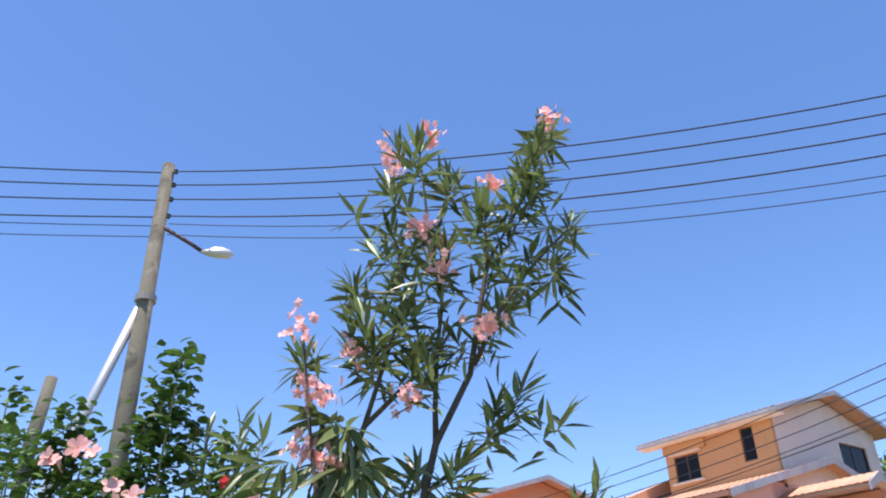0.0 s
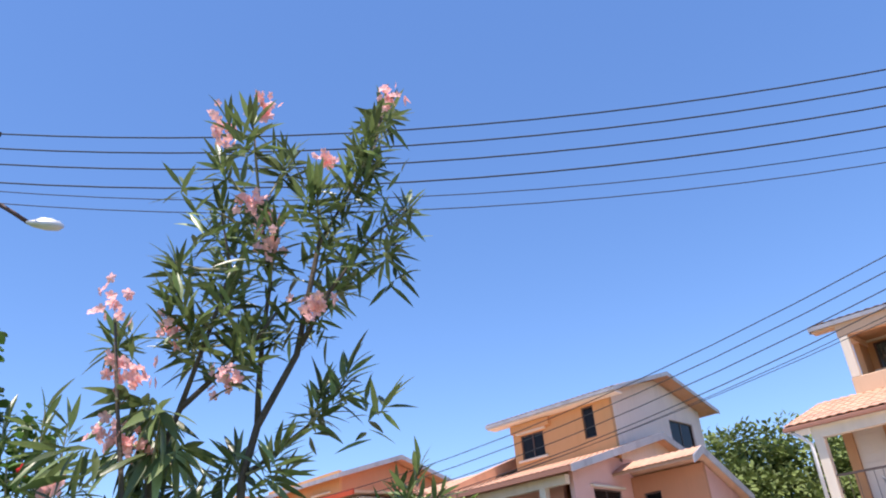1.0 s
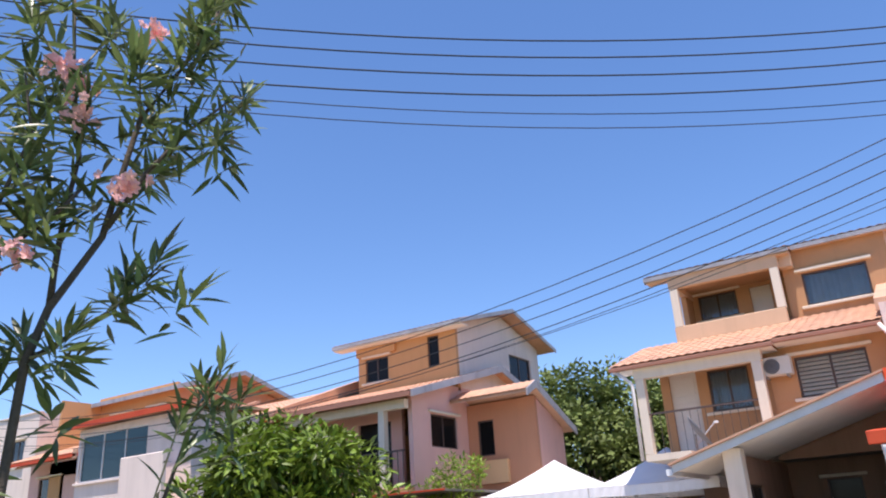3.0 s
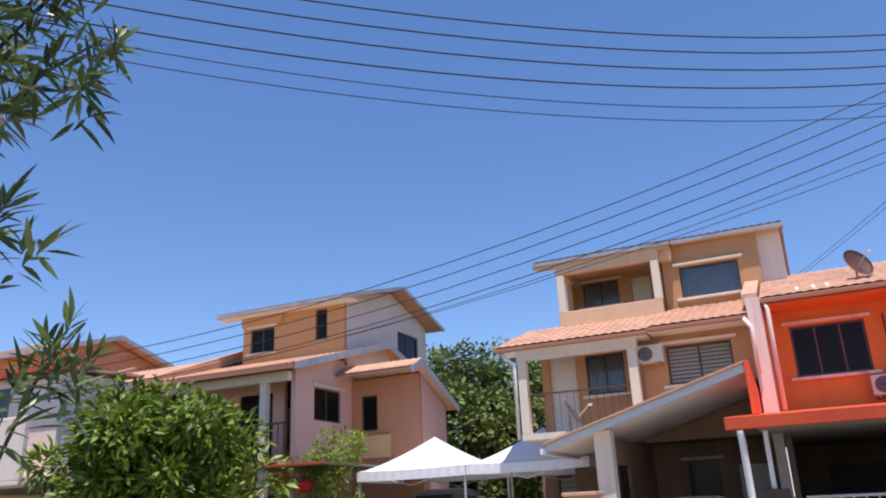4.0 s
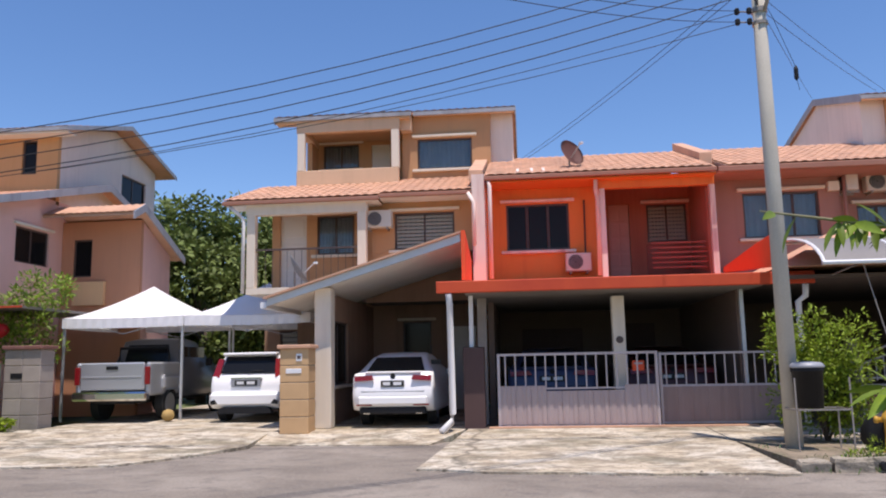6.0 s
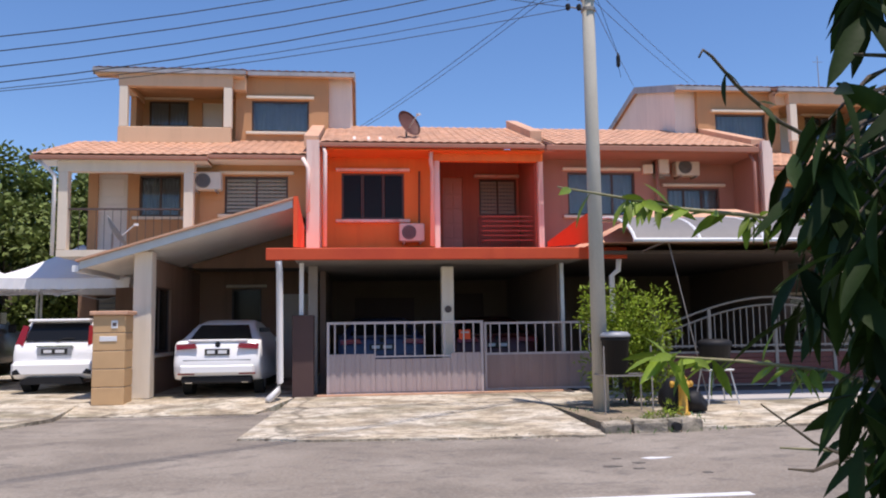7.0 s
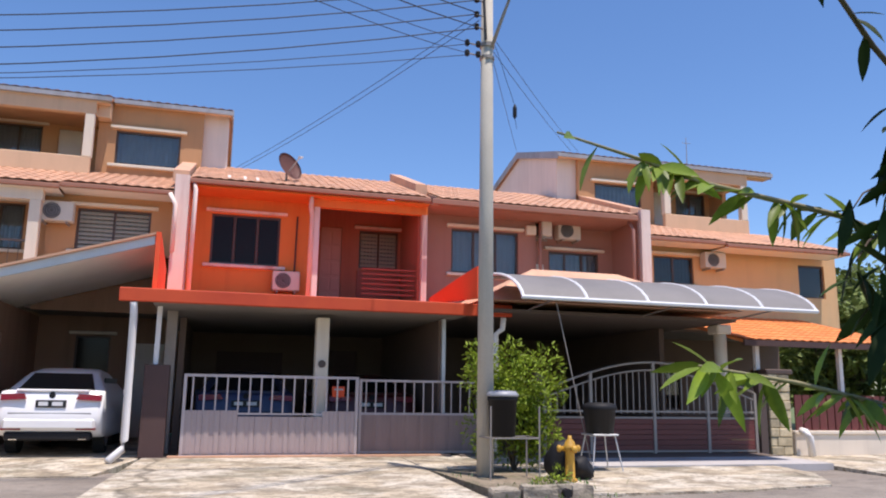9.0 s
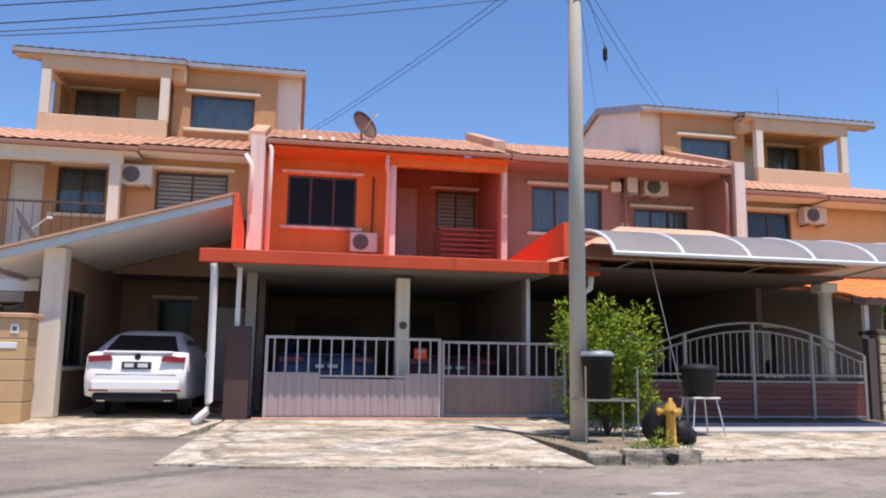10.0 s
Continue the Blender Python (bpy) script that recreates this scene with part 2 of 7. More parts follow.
M = {
    "asphalt": material("asphalt", (0.245, 0.206, 0.164), 0.92, 0.16, 0.7, 0.9, 70, layers=(((0.325, 0.28, 0.228), 0.45, 0.44, 0.58, 0.8), ((0.165, 0.138, 0.110), 0.8, 0.47, 0.60, 0.6), ((0.13, 0.112, 0.097), 3.5, 0.54, 0.64, 0.55), ((0.38, 0.35, 0.31), 28, 0.52, 0.66, 0.45), ((0.10, 0.09, 0.08), 34, 0.52, 0.64, 0.5))),
    "concrete": material("weathered_concrete", (0.53, 0.445, 0.32), 0.93, 0.2, 2.2, 0.9, 45, layers=(((0.66, 0.60, 0.49), 1.4, 0.45, 0.55, 0.8), ((0.26, 0.21, 0.145), 2.2, 0.47, 0.60, 0.75), ((0.14, 0.13, 0.075), 0.9, 0.53, 0.64, 0.6), ((0.16, 0.13, 0.09), 7.0, 0.50, 0.62, 0.65), ((0.11, 0.09, 0.065), 26, 0.52, 0.64, 0.5)), cracks=0.17),
    "slab": material("pale_screed", (0.47, 0.445, 0.43), 0.8, 0.08, 1.5, 0.3, 60, stain=(0.30, 0.28, 0.26), stain_amount=0.5, layers=(((0.25, 0.22, 0.19), 5, 0.58, 0.7, 0.4),)),
    "kerb": material("kerb_concrete", (0.36, 0.31, 0.24), 0.95, 0.25, 4, 0.9, 40, stain=(0.12, 0.115, 0.065), stain_amount=0.9, stain_scale=2.0, layers=(((0.10, 0.09, 0.06), 9, 0.52, 0.66, 0.8),)),
    "dirt": material("bare_earth", (0.26, 0.205, 0.14), 0.95, 0.3, 5, 1.0, 35, stain=(0.08, 0.09, 0.035), stain_amount=0.85, stain_scale=2.6, layers=(((0.38, 0.32, 0.23), 7, 0.55, 0.66, 0.7), ((0.06, 0.05, 0.035), 16, 0.55, 0.66, 0.7))),
    "grass": material("grass_ground", (0.10, 0.14, 0.04), 0.95, 0.3, 1.0, 0.6, 30, stain=(0.20, 0.16, 0.09), stain_amount=0.7),
    "tan": material("tan_wall_paint", (0.56, 0.30, 0.145), 0.85, 0.06, 1.5, 0.15, 80, stain=(0.38, 0.22, 0.12), stain_amount=0.35, streak=True),
    "orange": material("orange_wall_paint", (0.75, 0.235, 0.05), 0.8, 0.05, 1.5, 0.12, 80, stain=(0.52, 0.11, 0.03), stain_amount=0.4, streak=True),
    "red": material("red_paint", (0.60, 0.075, 0.02), 0.75, 0.08, 2, 0.1, 60, stain=(0.42, 0.03, 0.015), stain_amount=0.5),
    "recess": material("faded_red_balcony_paint", (0.46, 0.15, 0.095), 0.85, 0.08, 1.5, 0.12, 80, stain=(0.3, 0.09, 0.06), stain_amount=0.5, streak=True),
    "vermilion": material("vermilion_wall_paint", (0.82, 0.10, 0.025), 0.7, 0.05, 2, 0.1, 60),
    "mauve": material("mauve_wall_paint", (0.40, 0.20, 0.155), 0.85, 0.06, 1.5, 0.12, 80, stain=(0.30, 0.15, 0.11), stain_amount=0.4, streak=True),
    "peach": material("peach_wall_paint", (0.76, 0.47, 0.235), 0.85, 0.05, 1.5, 0.12, 80, stain=(0.55, 0.36, 0.2), stain_amount=0.35, streak=True),
    "ochre": material("ochre_wall_paint", (0.62, 0.335, 0.15), 0.85, 0.05, 1.5, 0.12, 80, stain=(0.5, 0.27, 0.1), stain_amount=0.35, streak=True),
    "pink": material("pink_wall_paint", (0.78, 0.48, 0.41), 0.85, 0.05, 1.5, 0.12, 80, stain=(0.6, 0.36, 0.31), stain_amount=0.3, streak=True),
    "salmon": material("salmon_wall_paint", (0.57, 0.27, 0.15), 0.85, 0.05, 1.5, 0.12, 80, stain=(0.44, 0.21, 0.115), stain_amount=0.3, streak=True),
    "white": material("white_wall_paint", (0.84, 0.70, 0.61), 0.85, 0.05, 1.5, 0.12, 80, stain=(0.55, 0.45, 0.38), stain_amount=0.35, streak=True),
    "sand": material("pale_sand_paint", (0.70, 0.47, 0.30), 0.85, 0.05, 1.5, 0.1, 80, stain=(0.5, 0.33, 0.2), stain_amount=0.3, streak=True),
    "cream": material("cream_paint", (0.78, 0.68, 0.55), 0.8, 0.05, 1.5, 0.1, 80, stain=(0.5, 0.42, 0.32), stain_amount=0.3, streak=True),
    "pinkwhite": material("pale_pink_paint", (0.82, 0.66, 0.58), 0.8, 0.06, 2, 0.1, 80, stain=(0.52, 0.24, 0.18), stain_amount=0.75, streak=True),
    "tile": material("terracotta_roof_tile", (0.63, 0.365, 0.235), 0.9, 0.12, 2, 0.3, 50, stain=(0.38, 0.22, 0.16), stain_amount=0.6, stain_scale=1.2, per_object=0.09, islands=0.07),
    "tile_orange": material("bright_orange_roof_tile", (0.80, 0.27, 0.075), 0.8, 0.1, 2, 0.3, 50, per_object=0.12, islands=0.12),
    "fascia": material("grey_fascia_board", (0.37, 0.375, 0.41), 0.75, 0.1, 2, 0.15, 60, stain=(0.15, 0.14, 0.14), stain_amount=0.5, streak=True),
    "fascia_brown": material("brown_fascia_board", (0.36, 0.165, 0.11), 0.75, 0.1, 2, 0.15, 60),
    # Ceiling grey darkened to the shade under the porch roofs.
    "porch_soffit": material("shaded_porch_ceiling", (0.21, 0.19, 0.175), 0.9, 0.06, 2, 0.1, 60, stain=(0.15, 0.135, 0.12), stain_amount=0.4),
    # Deep shade under the canopy put into a near-black ceiling colour.
    "porch_dark": material("deep_shade_ceiling", (0.12, 0.09, 0.075), 0.85, 0.1, 2, 0.1, 60),
    # Floor colour darkened to match the shade inside the porches.
    "porch_floor": material("shaded_porch_floor", (0.15, 0.115, 0.095), 0.7, 0.1, 2, 0.1, 60, stain=(0.06, 0.05, 0.04), stain_amount=0.5),
    "soffit": material("white_soffit", (0.83, 0.80, 0.75), 0.85, 0.04, 2, 0.1, 60, stain=(0.6, 0.56, 0.5), stain_amount=0.3),
    # Darker copy of the tan paint, holding the carport's shade.
    "tan_shade": material("shaded_carport_wall", (0.36, 0.22, 0.15), 0.85, 0.08, 1.5, 0.1, 80, stain=(0.17, 0.10, 0.07), stain_amount=0.4, streak=True),
    # Porch walls: the interior's shade is put into this brown.
    "dark_wall": material("shaded_porch_wall", (0.17, 0.115, 0.09), 0.9, 0.1, 1.5, 0.1, 80),
    "frame_dark": material("dark_window_frame", (0.09, 0.06, 0.05), 0.5, 0.08, 4, 0.05, 60),
    "frame_white": material("white_window_frame", (0.75, 0.73, 0.70), 0.5, 0.05, 4, 0.05, 60),
    "curtain": material("blue_grey_curtain", (0.30, 0.33, 0.36), 0.9, 0.15, 6, 0.2, 40),
    "blind": material("louvre_glass_slats", (0.42, 0.40, 0.34), 0.35, 0.1, 4, 0.05, 60),
    "door_white": material("white_door_paint", (0.74, 0.68, 0.62), 0.6, 0.05, 3, 0.1, 60),
    "door_pink": material("faded_pink_door_paint", (0.58, 0.30, 0.25), 0.6, 0.08, 3, 0.1, 60),
    "door_red": material("red_wooden_door", (0.34, 0.06, 0.03), 0.5, 0.12, 3, 0.1, 60),
    "gate_white": material("weathered_white_gate_paint", (0.52, 0.45, 0.44), 0.6, 0.1, 3, 0.1, 60, stain=(0.34, 0.27, 0.25), stain_amount=0.5, streak=True),
    "gate_sheet": material("mauve_grey_gate_sheet", (0.40, 0.325, 0.315), 0.55, 0.08, 2, 0.1, 60, stain=(0.34, 0.27, 0.26), stain_amount=0.5, streak=True),
    "gate_dull": material("dull_rose_gate_sheet", (0.27, 0.195, 0.18), 0.6, 0.1, 2, 0.1, 60, stain=(0.19, 0.13, 0.12), stain_amount=0.6, streak=True),
    "gate_maroon": material("maroon_gate_board", (0.14, 0.032, 0.027), 0.5, 0.15, 3, 0.1, 60, per_object=0.15),
    "steel": material("dull_steel", (0.31, 0.275, 0.245), 0.55, 0.12, 4, 0.05, 60, metal=0.15),
    "galv": material("galvanised_pipe", (0.58, 0.58, 0.58), 0.45, 0.1, 4, 0.05, 60, metal=0.5),
    "pvc": material("white_pvc_pipe", (0.80, 0.77, 0.74), 0.45, 0.06, 3, 0.05, 60, stain=(0.5, 0.45, 0.4), stain_amount=0.4, streak=True),
    "pole": material("grey_concrete_pole", (0.50, 0.46, 0.385), 0.85, 0.12, 2, 0.3, 60, stain=(0.28, 0.26, 0.22), stain_amount=0.5, streak=True),
    "pole_old": material("mossy_concrete_pole", (0.155, 0.145, 0.105), 0.9, 0.2, 3, 0.4, 60, stain=(0.08, 0.07, 0.05), stain_amount=0.9, stain_scale=1.4, streak=True, layers=(((0.055, 0.05, 0.04), 3.0, 0.52, 0.62, 0.75), ((0.3, 0.28, 0.22), 7, 0.56, 0.68, 0.5))),
    "cable": material("black_cable", (0.02, 0.02, 0.024), 0.7, 0.1, 4, 0.0),
    "black": material("black_plastic", (0.016, 0.016, 0.018), 0.6, 0.15, 4, 0.1, 60, gloss=0.25),
    "lid": material("grey_plastic_lid", (0.30, 0.31, 0.33), 0.45, 0.1, 4, 0.1, 60),
    "hydrant": material("yellow_hydrant_paint", (0.56, 0.31, 0.035), 0.5, 0.12, 5, 0.1, 60, stain=(0.3, 0.15, 0.03), stain_amount=0.7, stain_scale=6),
    "ac": material("white_ac_casing", (0.66, 0.62, 0.55), 0.5, 0.06, 4, 0.05, 60, stain=(0.5, 0.44, 0.36), stain_amount=0.3, streak=True),
    "ac_dark": material("ac_grille", (0.06, 0.06, 0.065), 0.5, 0.1, 6, 0.05),
    "dish": material("rusty_dish", (0.24, 0.115, 0.095), 0.6, 0.15, 3, 0.1, 60, stain=(0.22, 0.09, 0.06), stain_amount=0.6),
    "canvas": material("white_tent_canvas", (0.88, 0.87, 0.88), 0.8, 0.03, 2, 0.1, 60, translucent=0.12),
    "mailbox": material("sandstone_tile_pillar", (0.60, 0.38, 0.19), 0.8, 0.08, 3, 0.2, 60, stain=(0.42, 0.26, 0.13), stain_amount=0.3),
    "stone": material("pale_stone_cladding", (0.54, 0.45, 0.29), 0.9, 0.25, 9, 0.6, 40, stain=(0.2, 0.18, 0.12), stain_amount=0.6, stain_scale=5, per_object=0.25),
    "brownpost": material("dark_brown_post", (0.085, 0.045, 0.04), 0.7, 0.1, 3, 0.1, 60),
    "poly": material("smoked_polycarbonate", (0.20, 0.185, 0.175), 0.6, 0.1, 2, 0.02, 60, stain=(0.12, 0.115, 0.11), stain_amount=0.5),
    "alu": material("white_aluminium", (0.78, 0.78, 0.78), 0.4, 0.05, 3, 0.03, 60),
    "fence": material("mossy_fence_panel", (0.36, 0.38, 0.32), 0.85, 0.15, 2, 0.2, 60, stain=(0.17, 0.2, 0.13), stain_amount=0.6, streak=True),
    "block": material("grey_block", (0.36, 0.31, 0.27), 0.9, 0.15, 3, 0.4, 50, per_object=0.15),
    "bark": material("grey_brown_bark", (0.10, 0.075, 0.055), 0.9, 0.3, 12, 0.6, 60),
    "stem": material("green_brown_stem", (0.27, 0.24, 0.13), 0.8, 0.2, 12, 0.3, 60),
    "oleander": material("oleander_leaf", (0.24, 0.315, 0.115), 0.36, 0.15, 8, 0.05, 90, per_object=0.5, islands=0.55, translucent=0.28),
    # Leaf green darkened to the backlit shade of the near boughs.
    "mango": material("shaded_mango_leaf", (0.024, 0.044, 0.010), 0.6, 0.15, 8, 0.05, 90, per_object=0.45, islands=0.45, translucent=0.16, gloss=0.15),
    "mango_tree": material("mango_crown_leaf", (0.145, 0.215, 0.025), 0.42, 0.15, 8, 0.05, 90, islands=0.75, translucent=0.25, gloss=0.3),
    "mango_young": material("young_mango_leaf", (0.21, 0.30, 0.035), 0.45, 0.15, 8, 0.05, 90, per_object=0.45, islands=0.5, translucent=0.3, gloss=0.3),
    "hibiscus": material("hibiscus_leaf", (0.075, 0.15, 0.03), 0.45, 0.15, 8, 0.05, 90, islands=0.5, translucent=0.25),
    "shrub": material("shrub_leaf", (0.24, 0.32, 0.03), 0.55, 0.15, 8, 0.05, 90, islands=0.5, translucent=0.3, gloss=0.25),
    "wood_far": material("far_tree_leaf", (0.155, 0.20, 0.055), 0.65, 0.3, 0.6, 0.1, 30, islands=0.5, translucent=0.18, gloss=0.25),
    "petal": material("pink_petal", (0.86, 0.46, 0.43), 0.6, 0.15, 9, 0.05, 60, islands=0.25, translucent=0.35),
    "petal_red": material("red_petal", (0.70, 0.03, 0.03), 0.6, 0.12, 9, 0.05, 60, islands=0.2, translucent=0.3),
    "car_white": material("white_car_paint", (0.88, 0.87, 0.86), 0.22, 0.01, 2, 0.0),
    "car_silver": material("silver_car_paint", (0.50, 0.51, 0.53), 0.3, 0.02, 2, 0.0, metal=0.5),
    # Truck paint with the shade under the tent put into it.
    "car_shade": material("shaded_truck_paint", (0.10, 0.10, 0.105), 0.3, 0.02, 2, 0.0),
    "car_blue": material("blue_car_paint", (0.035, 0.05, 0.12), 0.3, 0.02, 2, 0.0),
    "car_red": material("dark_red_car_paint", (0.08, 0.01, 0.01), 0.3, 0.02, 2, 0.0),
    "car_glass": material("tinted_car_glass", (0.012, 0.013, 0.015), 0.06, 0.02, 2, 0.0, gloss=0.18),
    "tyre": material("tyre_rubber", (0.02, 0.02, 0.02), 0.85, 0.1, 6, 0.1),
    "rim": material("alloy_rim", (0.45, 0.45, 0.46), 0.35, 0.05, 4, 0.0, metal=0.8),
    "lamp_red": material("red_tail_lamp", (0.24, 0.012, 0.015), 0.2, 0.05, 4, 0.0),
    "plate": material("black_number_plate", (0.015, 0.015, 0.015), 0.4, 0.05, 4, 0.0),
    "bar": material("white_lettering", (0.75, 0.75, 0.75), 0.5, 0.02, 4, 0.0),
    "chrome": material("chrome_trim", (0.7, 0.7, 0.7), 0.12, 0.02, 4, 0.0, metal=1.0),
    "lantern": material("red_lantern_cloth", (0.62, 0.02, 0.02), 0.7, 0.1, 5, 0.1),
    "husk": material("coconut_husk", (0.42, 0.28, 0.10), 0.9, 0.2, 8, 0.4),
    "interior": material("dim_room_wall", (0.20, 0.17, 0.15), 0.9, 0.05, 2, 0.0),
    "oil": material("oil_soaked_asphalt", (0.10, 0.088, 0.075), 0.8, 0.25, 9, 0.5, 70),
    "road_paint": material("white_road_paint", (0.72, 0.72, 0.72), 0.8, 0.08, 4, 0.2, 60, stain=(0.35, 0.35, 0.35), stain_amount=0.6, stain_scale=4),
    "glass": glass_material("window_glass", (0.72, 0.80, 0.84)),
    "glass_black": material("smoke_tinted_glass", (0.012, 0.011, 0.011), 0.1, 0.02, 2, 0.0, gloss=0.15),
    "glass_teal": material("blue_green_tinted_glass", (0.02, 0.06, 0.07), 0.08, 0.05, 2, 0.0, gloss=0.5),
    "glass_dark": glass_material("dark_window_glass", (0.35, 0.38, 0.40)),
    "lens": material("lamp_lens", (0.75, 0.75, 0.72), 0.3, 0.03, 4, 0.0),
}


# ---- building helpers ----
def thing(name, label, category, at=(0, 0, 0), group="", kind="", turn=0):
    ob = new(name)
    ob.matrix_basis = pose(*at, 0, 0, turn)
    return tagged(ob, label, category, group, kind)


def part(name, bm, mat, parent=None, label="", smooth=False):
    """Links a bmesh as one mesh object under a thing or a part."""
    me = bpy.data.meshes.new(name)
    bm.normal_update()
    bm.to_mesh(me)
    bm.free()
    me.materials.append(mat)
    if smooth:
        for f in me.polygons:
            f.use_smooth = True
    ob = new(name, me)
    ob.parent = parent
    return tagged(ob, label)


def again(name, me, parent, m):
    ob = new(name, me)
    ob.parent = parent
    ob.matrix_basis = m
    return ob


def box(bm, x0, x1, y0, y1, z0, z1, bevel=0.0):
    made = bmesh.ops.create_cube(bm, size=1.0, matrix=Matrix.Translation(((x0 + x1) / 2, (y0 + y1) / 2, (z0 + z1) / 2))
                                 @ Matrix.Diagonal((abs(x1 - x0), abs(y1 - y0), abs(z1 - z0), 1)))
    if bevel:
        edges = list({e for v in made["verts"] for e in v.link_edges})
        bmesh.ops.bevel(bm, geom=edges, offset=bevel, segments=1, affect="EDGES")
    return bm


def boxed(*a, bevel=0.0):
    return box(bmesh.new(), *a, bevel=bevel)


def prism(bm, outline, axis, a, b):
    """A flat outline of (u, v), drawn out along an axis from a to b: x uses (y, z), y uses (x, z), z uses (x, y)."""
    def place(u, v, w):
        return {"x": (w, u, v), "y": (u, w, v), "z": (u, v, w)}[axis]
    low = [bm.verts.new(place(u, v, a)) for u, v in outline]
    high = [bm.verts.new(place(u, v, b)) for u, v in outline]
    bm.faces.new(low)
    bm.faces.new(high)
    for i in range(len(outline)):
        j = (i + 1) % len(outline)
        bm.faces.new((low[i], low[j], high[j], high[i]))
    bmesh.ops.recalc_face_normals(bm, faces=bm.faces[:])
    return bm


def tube(bm, points, r0, r1=None, sides=8, cap=True):
    """A round bar along points, tapering from r0 to r1."""
    r1 = r0 if r1 is None else r1
    pts = [Vector(p) for p in points]
    rings = []
    for i, p in enumerate(pts):
        along = (pts[min(i + 1, len(pts) - 1)] - pts[max(i - 1, 0)]).normalized()
        side = along.cross((0.13, 0.27, 0.95) if abs(along.z) < 0.9 else (1, 0.2, 0)).normalized()
        up = side.cross(along)
        r = r0 + (r1 - r0) * i / max(1, len(pts) - 1)
        rings.append([bm.verts.new(p + r * (math.cos(a) * side + math.sin(a) * up)) for a in (2 * math.pi * k / sides for k in range(sides))])
    for a, b in zip(rings, rings[1:]):
        for k in range(sides):
            bm.faces.new((a[k], a[(k + 1) % sides], b[(k + 1) % sides], b[k]))
    if cap:
        bm.faces.new(rings[0][::-1])
        bm.faces.new(rings[-1])
    return bm


def tubed(points, r0, r1=None, sides=8):
    return tube(bmesh.new(), points, r0, r1, sides)


def lathe(bm, profile, centre=(0, 0, 0), sides=16):
    """A turned body from (radius, height) pairs."""
    rings = [[bm.verts.new((centre[0] + r * math.cos(2 * math.pi * k / sides), centre[1] + r * math.sin(2 * math.pi * k / sides), centre[2] + z)) for k in range(sides)] for r, z in profile]
    for a, b in zip(rings, rings[1:]):
        for k in range(sides):
            bm.faces.new((a[k], a[(k + 1) % sides], b[(k + 1) % sides], b[k]))
    bm.faces.new(rings[0][::-1])
    bm.faces.new(rings[-1])
    return bm


def wall(axis, at, thick, u0, u1, z0, z1, holes=()):
    """A wall in the plane y = at (axis y, along x) or x = at (axis x, along y), with openings (u0, u1, z0, z1) through it."""
    bm = bmesh.new()
    us = sorted({u0, u1, *(h[0] for h in holes), *(h[1] for h in holes)})
    zs = sorted({z0, z1, *(h[2] for h in holes), *(h[3] for h in holes)})
    us, zs = [u for u in us if u0 <= u <= u1], [z for z in zs if z0 <= z <= z1]
    solid = [[not any(h[0] < (a + b) / 2 < h[1] and h[2] < (c + d) / 2 < h[3] for h in holes) for c, d in zip(zs, zs[1:])] for a, b in zip(us, us[1:])]

    def put(u, z, w):
        return (u, w, z) if axis == "y" else (w, u, z)

    verts = {}

    def vert(i, k, s):
        key = (i, k, s)
        if key not in verts:
            verts[key] = bm.verts.new(put(us[i], zs[k], at + s * thick))
        return verts[key]

    nu, nz = len(us) - 1, len(zs) - 1
    for i in range(nu):
        for k in range(nz):
            if not solid[i][k]:
                continue
            for s in (0, 1):
                bm.faces.new((vert(i, k, s), vert(i + 1, k, s), vert(i + 1, k + 1, s), vert(i, k + 1, s)))
            for di, dk, a, b in ((-1, 0, (i, k), (i, k + 1)), (1, 0, (i + 1, k), (i + 1, k + 1)), (0, -1, (i, k), (i + 1, k)), (0, 1, (i, k + 1), (i + 1, k + 1))):
                j, m = i + di, k + dk
                if not (0 <= j < nu and 0 <= m < nz and solid[j][m]):
                    bm.faces.new((vert(*a, 0), vert(*b, 0), vert(*b, 1), vert(*a, 1)))
    bmesh.ops.recalc_face_normals(bm, faces=bm.faces[:])
    return bm


def window(parent, x0, x1, z0, z1, y, frame="frame_dark", panes=2, glass="glass", behind="curtain", slats=0, lintel="cream", sill="cream", axis="y"):
    """A window set into a front wall whose face is at y: frame, panes, lintel, sill and what hangs behind it."""
    def b(bm, u0, u1, w0, w1, a, c, bevel=0.0):
        return box(bm, u0, u1, w0, w1, a, c, bevel) if axis == "y" else box(bm, w0, w1, u0, u1, a, c, bevel)
    s = 1 if axis == "y" else -1
    t = 0.045
    w = part("window", wall(axis, y + s * 0.05, s * 0.06, x0, x1, z0, z1, [(x0 + t, x1 - t, z0 + t, z1 - t)]), M[frame], parent)
    for i in range(1, panes):
        xm = x0 + (x1 - x0) * i / panes
        part("mullion", b(bmesh.new(), xm - 0.022, xm + 0.022, y + s * 0.055, y + s * 0.105, z0 + t, z1 - t), M[frame], w)
    if slats:
        for i in range(slats):
            z = z0 + t + (z1 - z0 - 2 * t) * (i + 0.5) / slats
            h = (z1 - z0) / slats * 0.36
            bm = bmesh.new()
            if axis == "y":
                prism(bm, [(y + 0.055, z - h), (y + 0.063, z - h), (y + 0.105, z + h), (y + 0.097, z + h)], "x", x0 + t, x1 - t)
            part("slat", bm, M["blind"], w)
    else:
        for i in range(panes):
            a = x0 + (x1 - x0) * i / panes + 0.03
            c = x0 + (x1 - x0) * (i + 1) / panes - 0.03
            pane = part("pane", b(bmesh.new(), a, c, y + s * 0.075, y + s * 0.082, z0 + t, z1 - t), M[glass], w)
            pane.visible_shadow = False
    if behind:
        bm = bmesh.new()
        n = 22
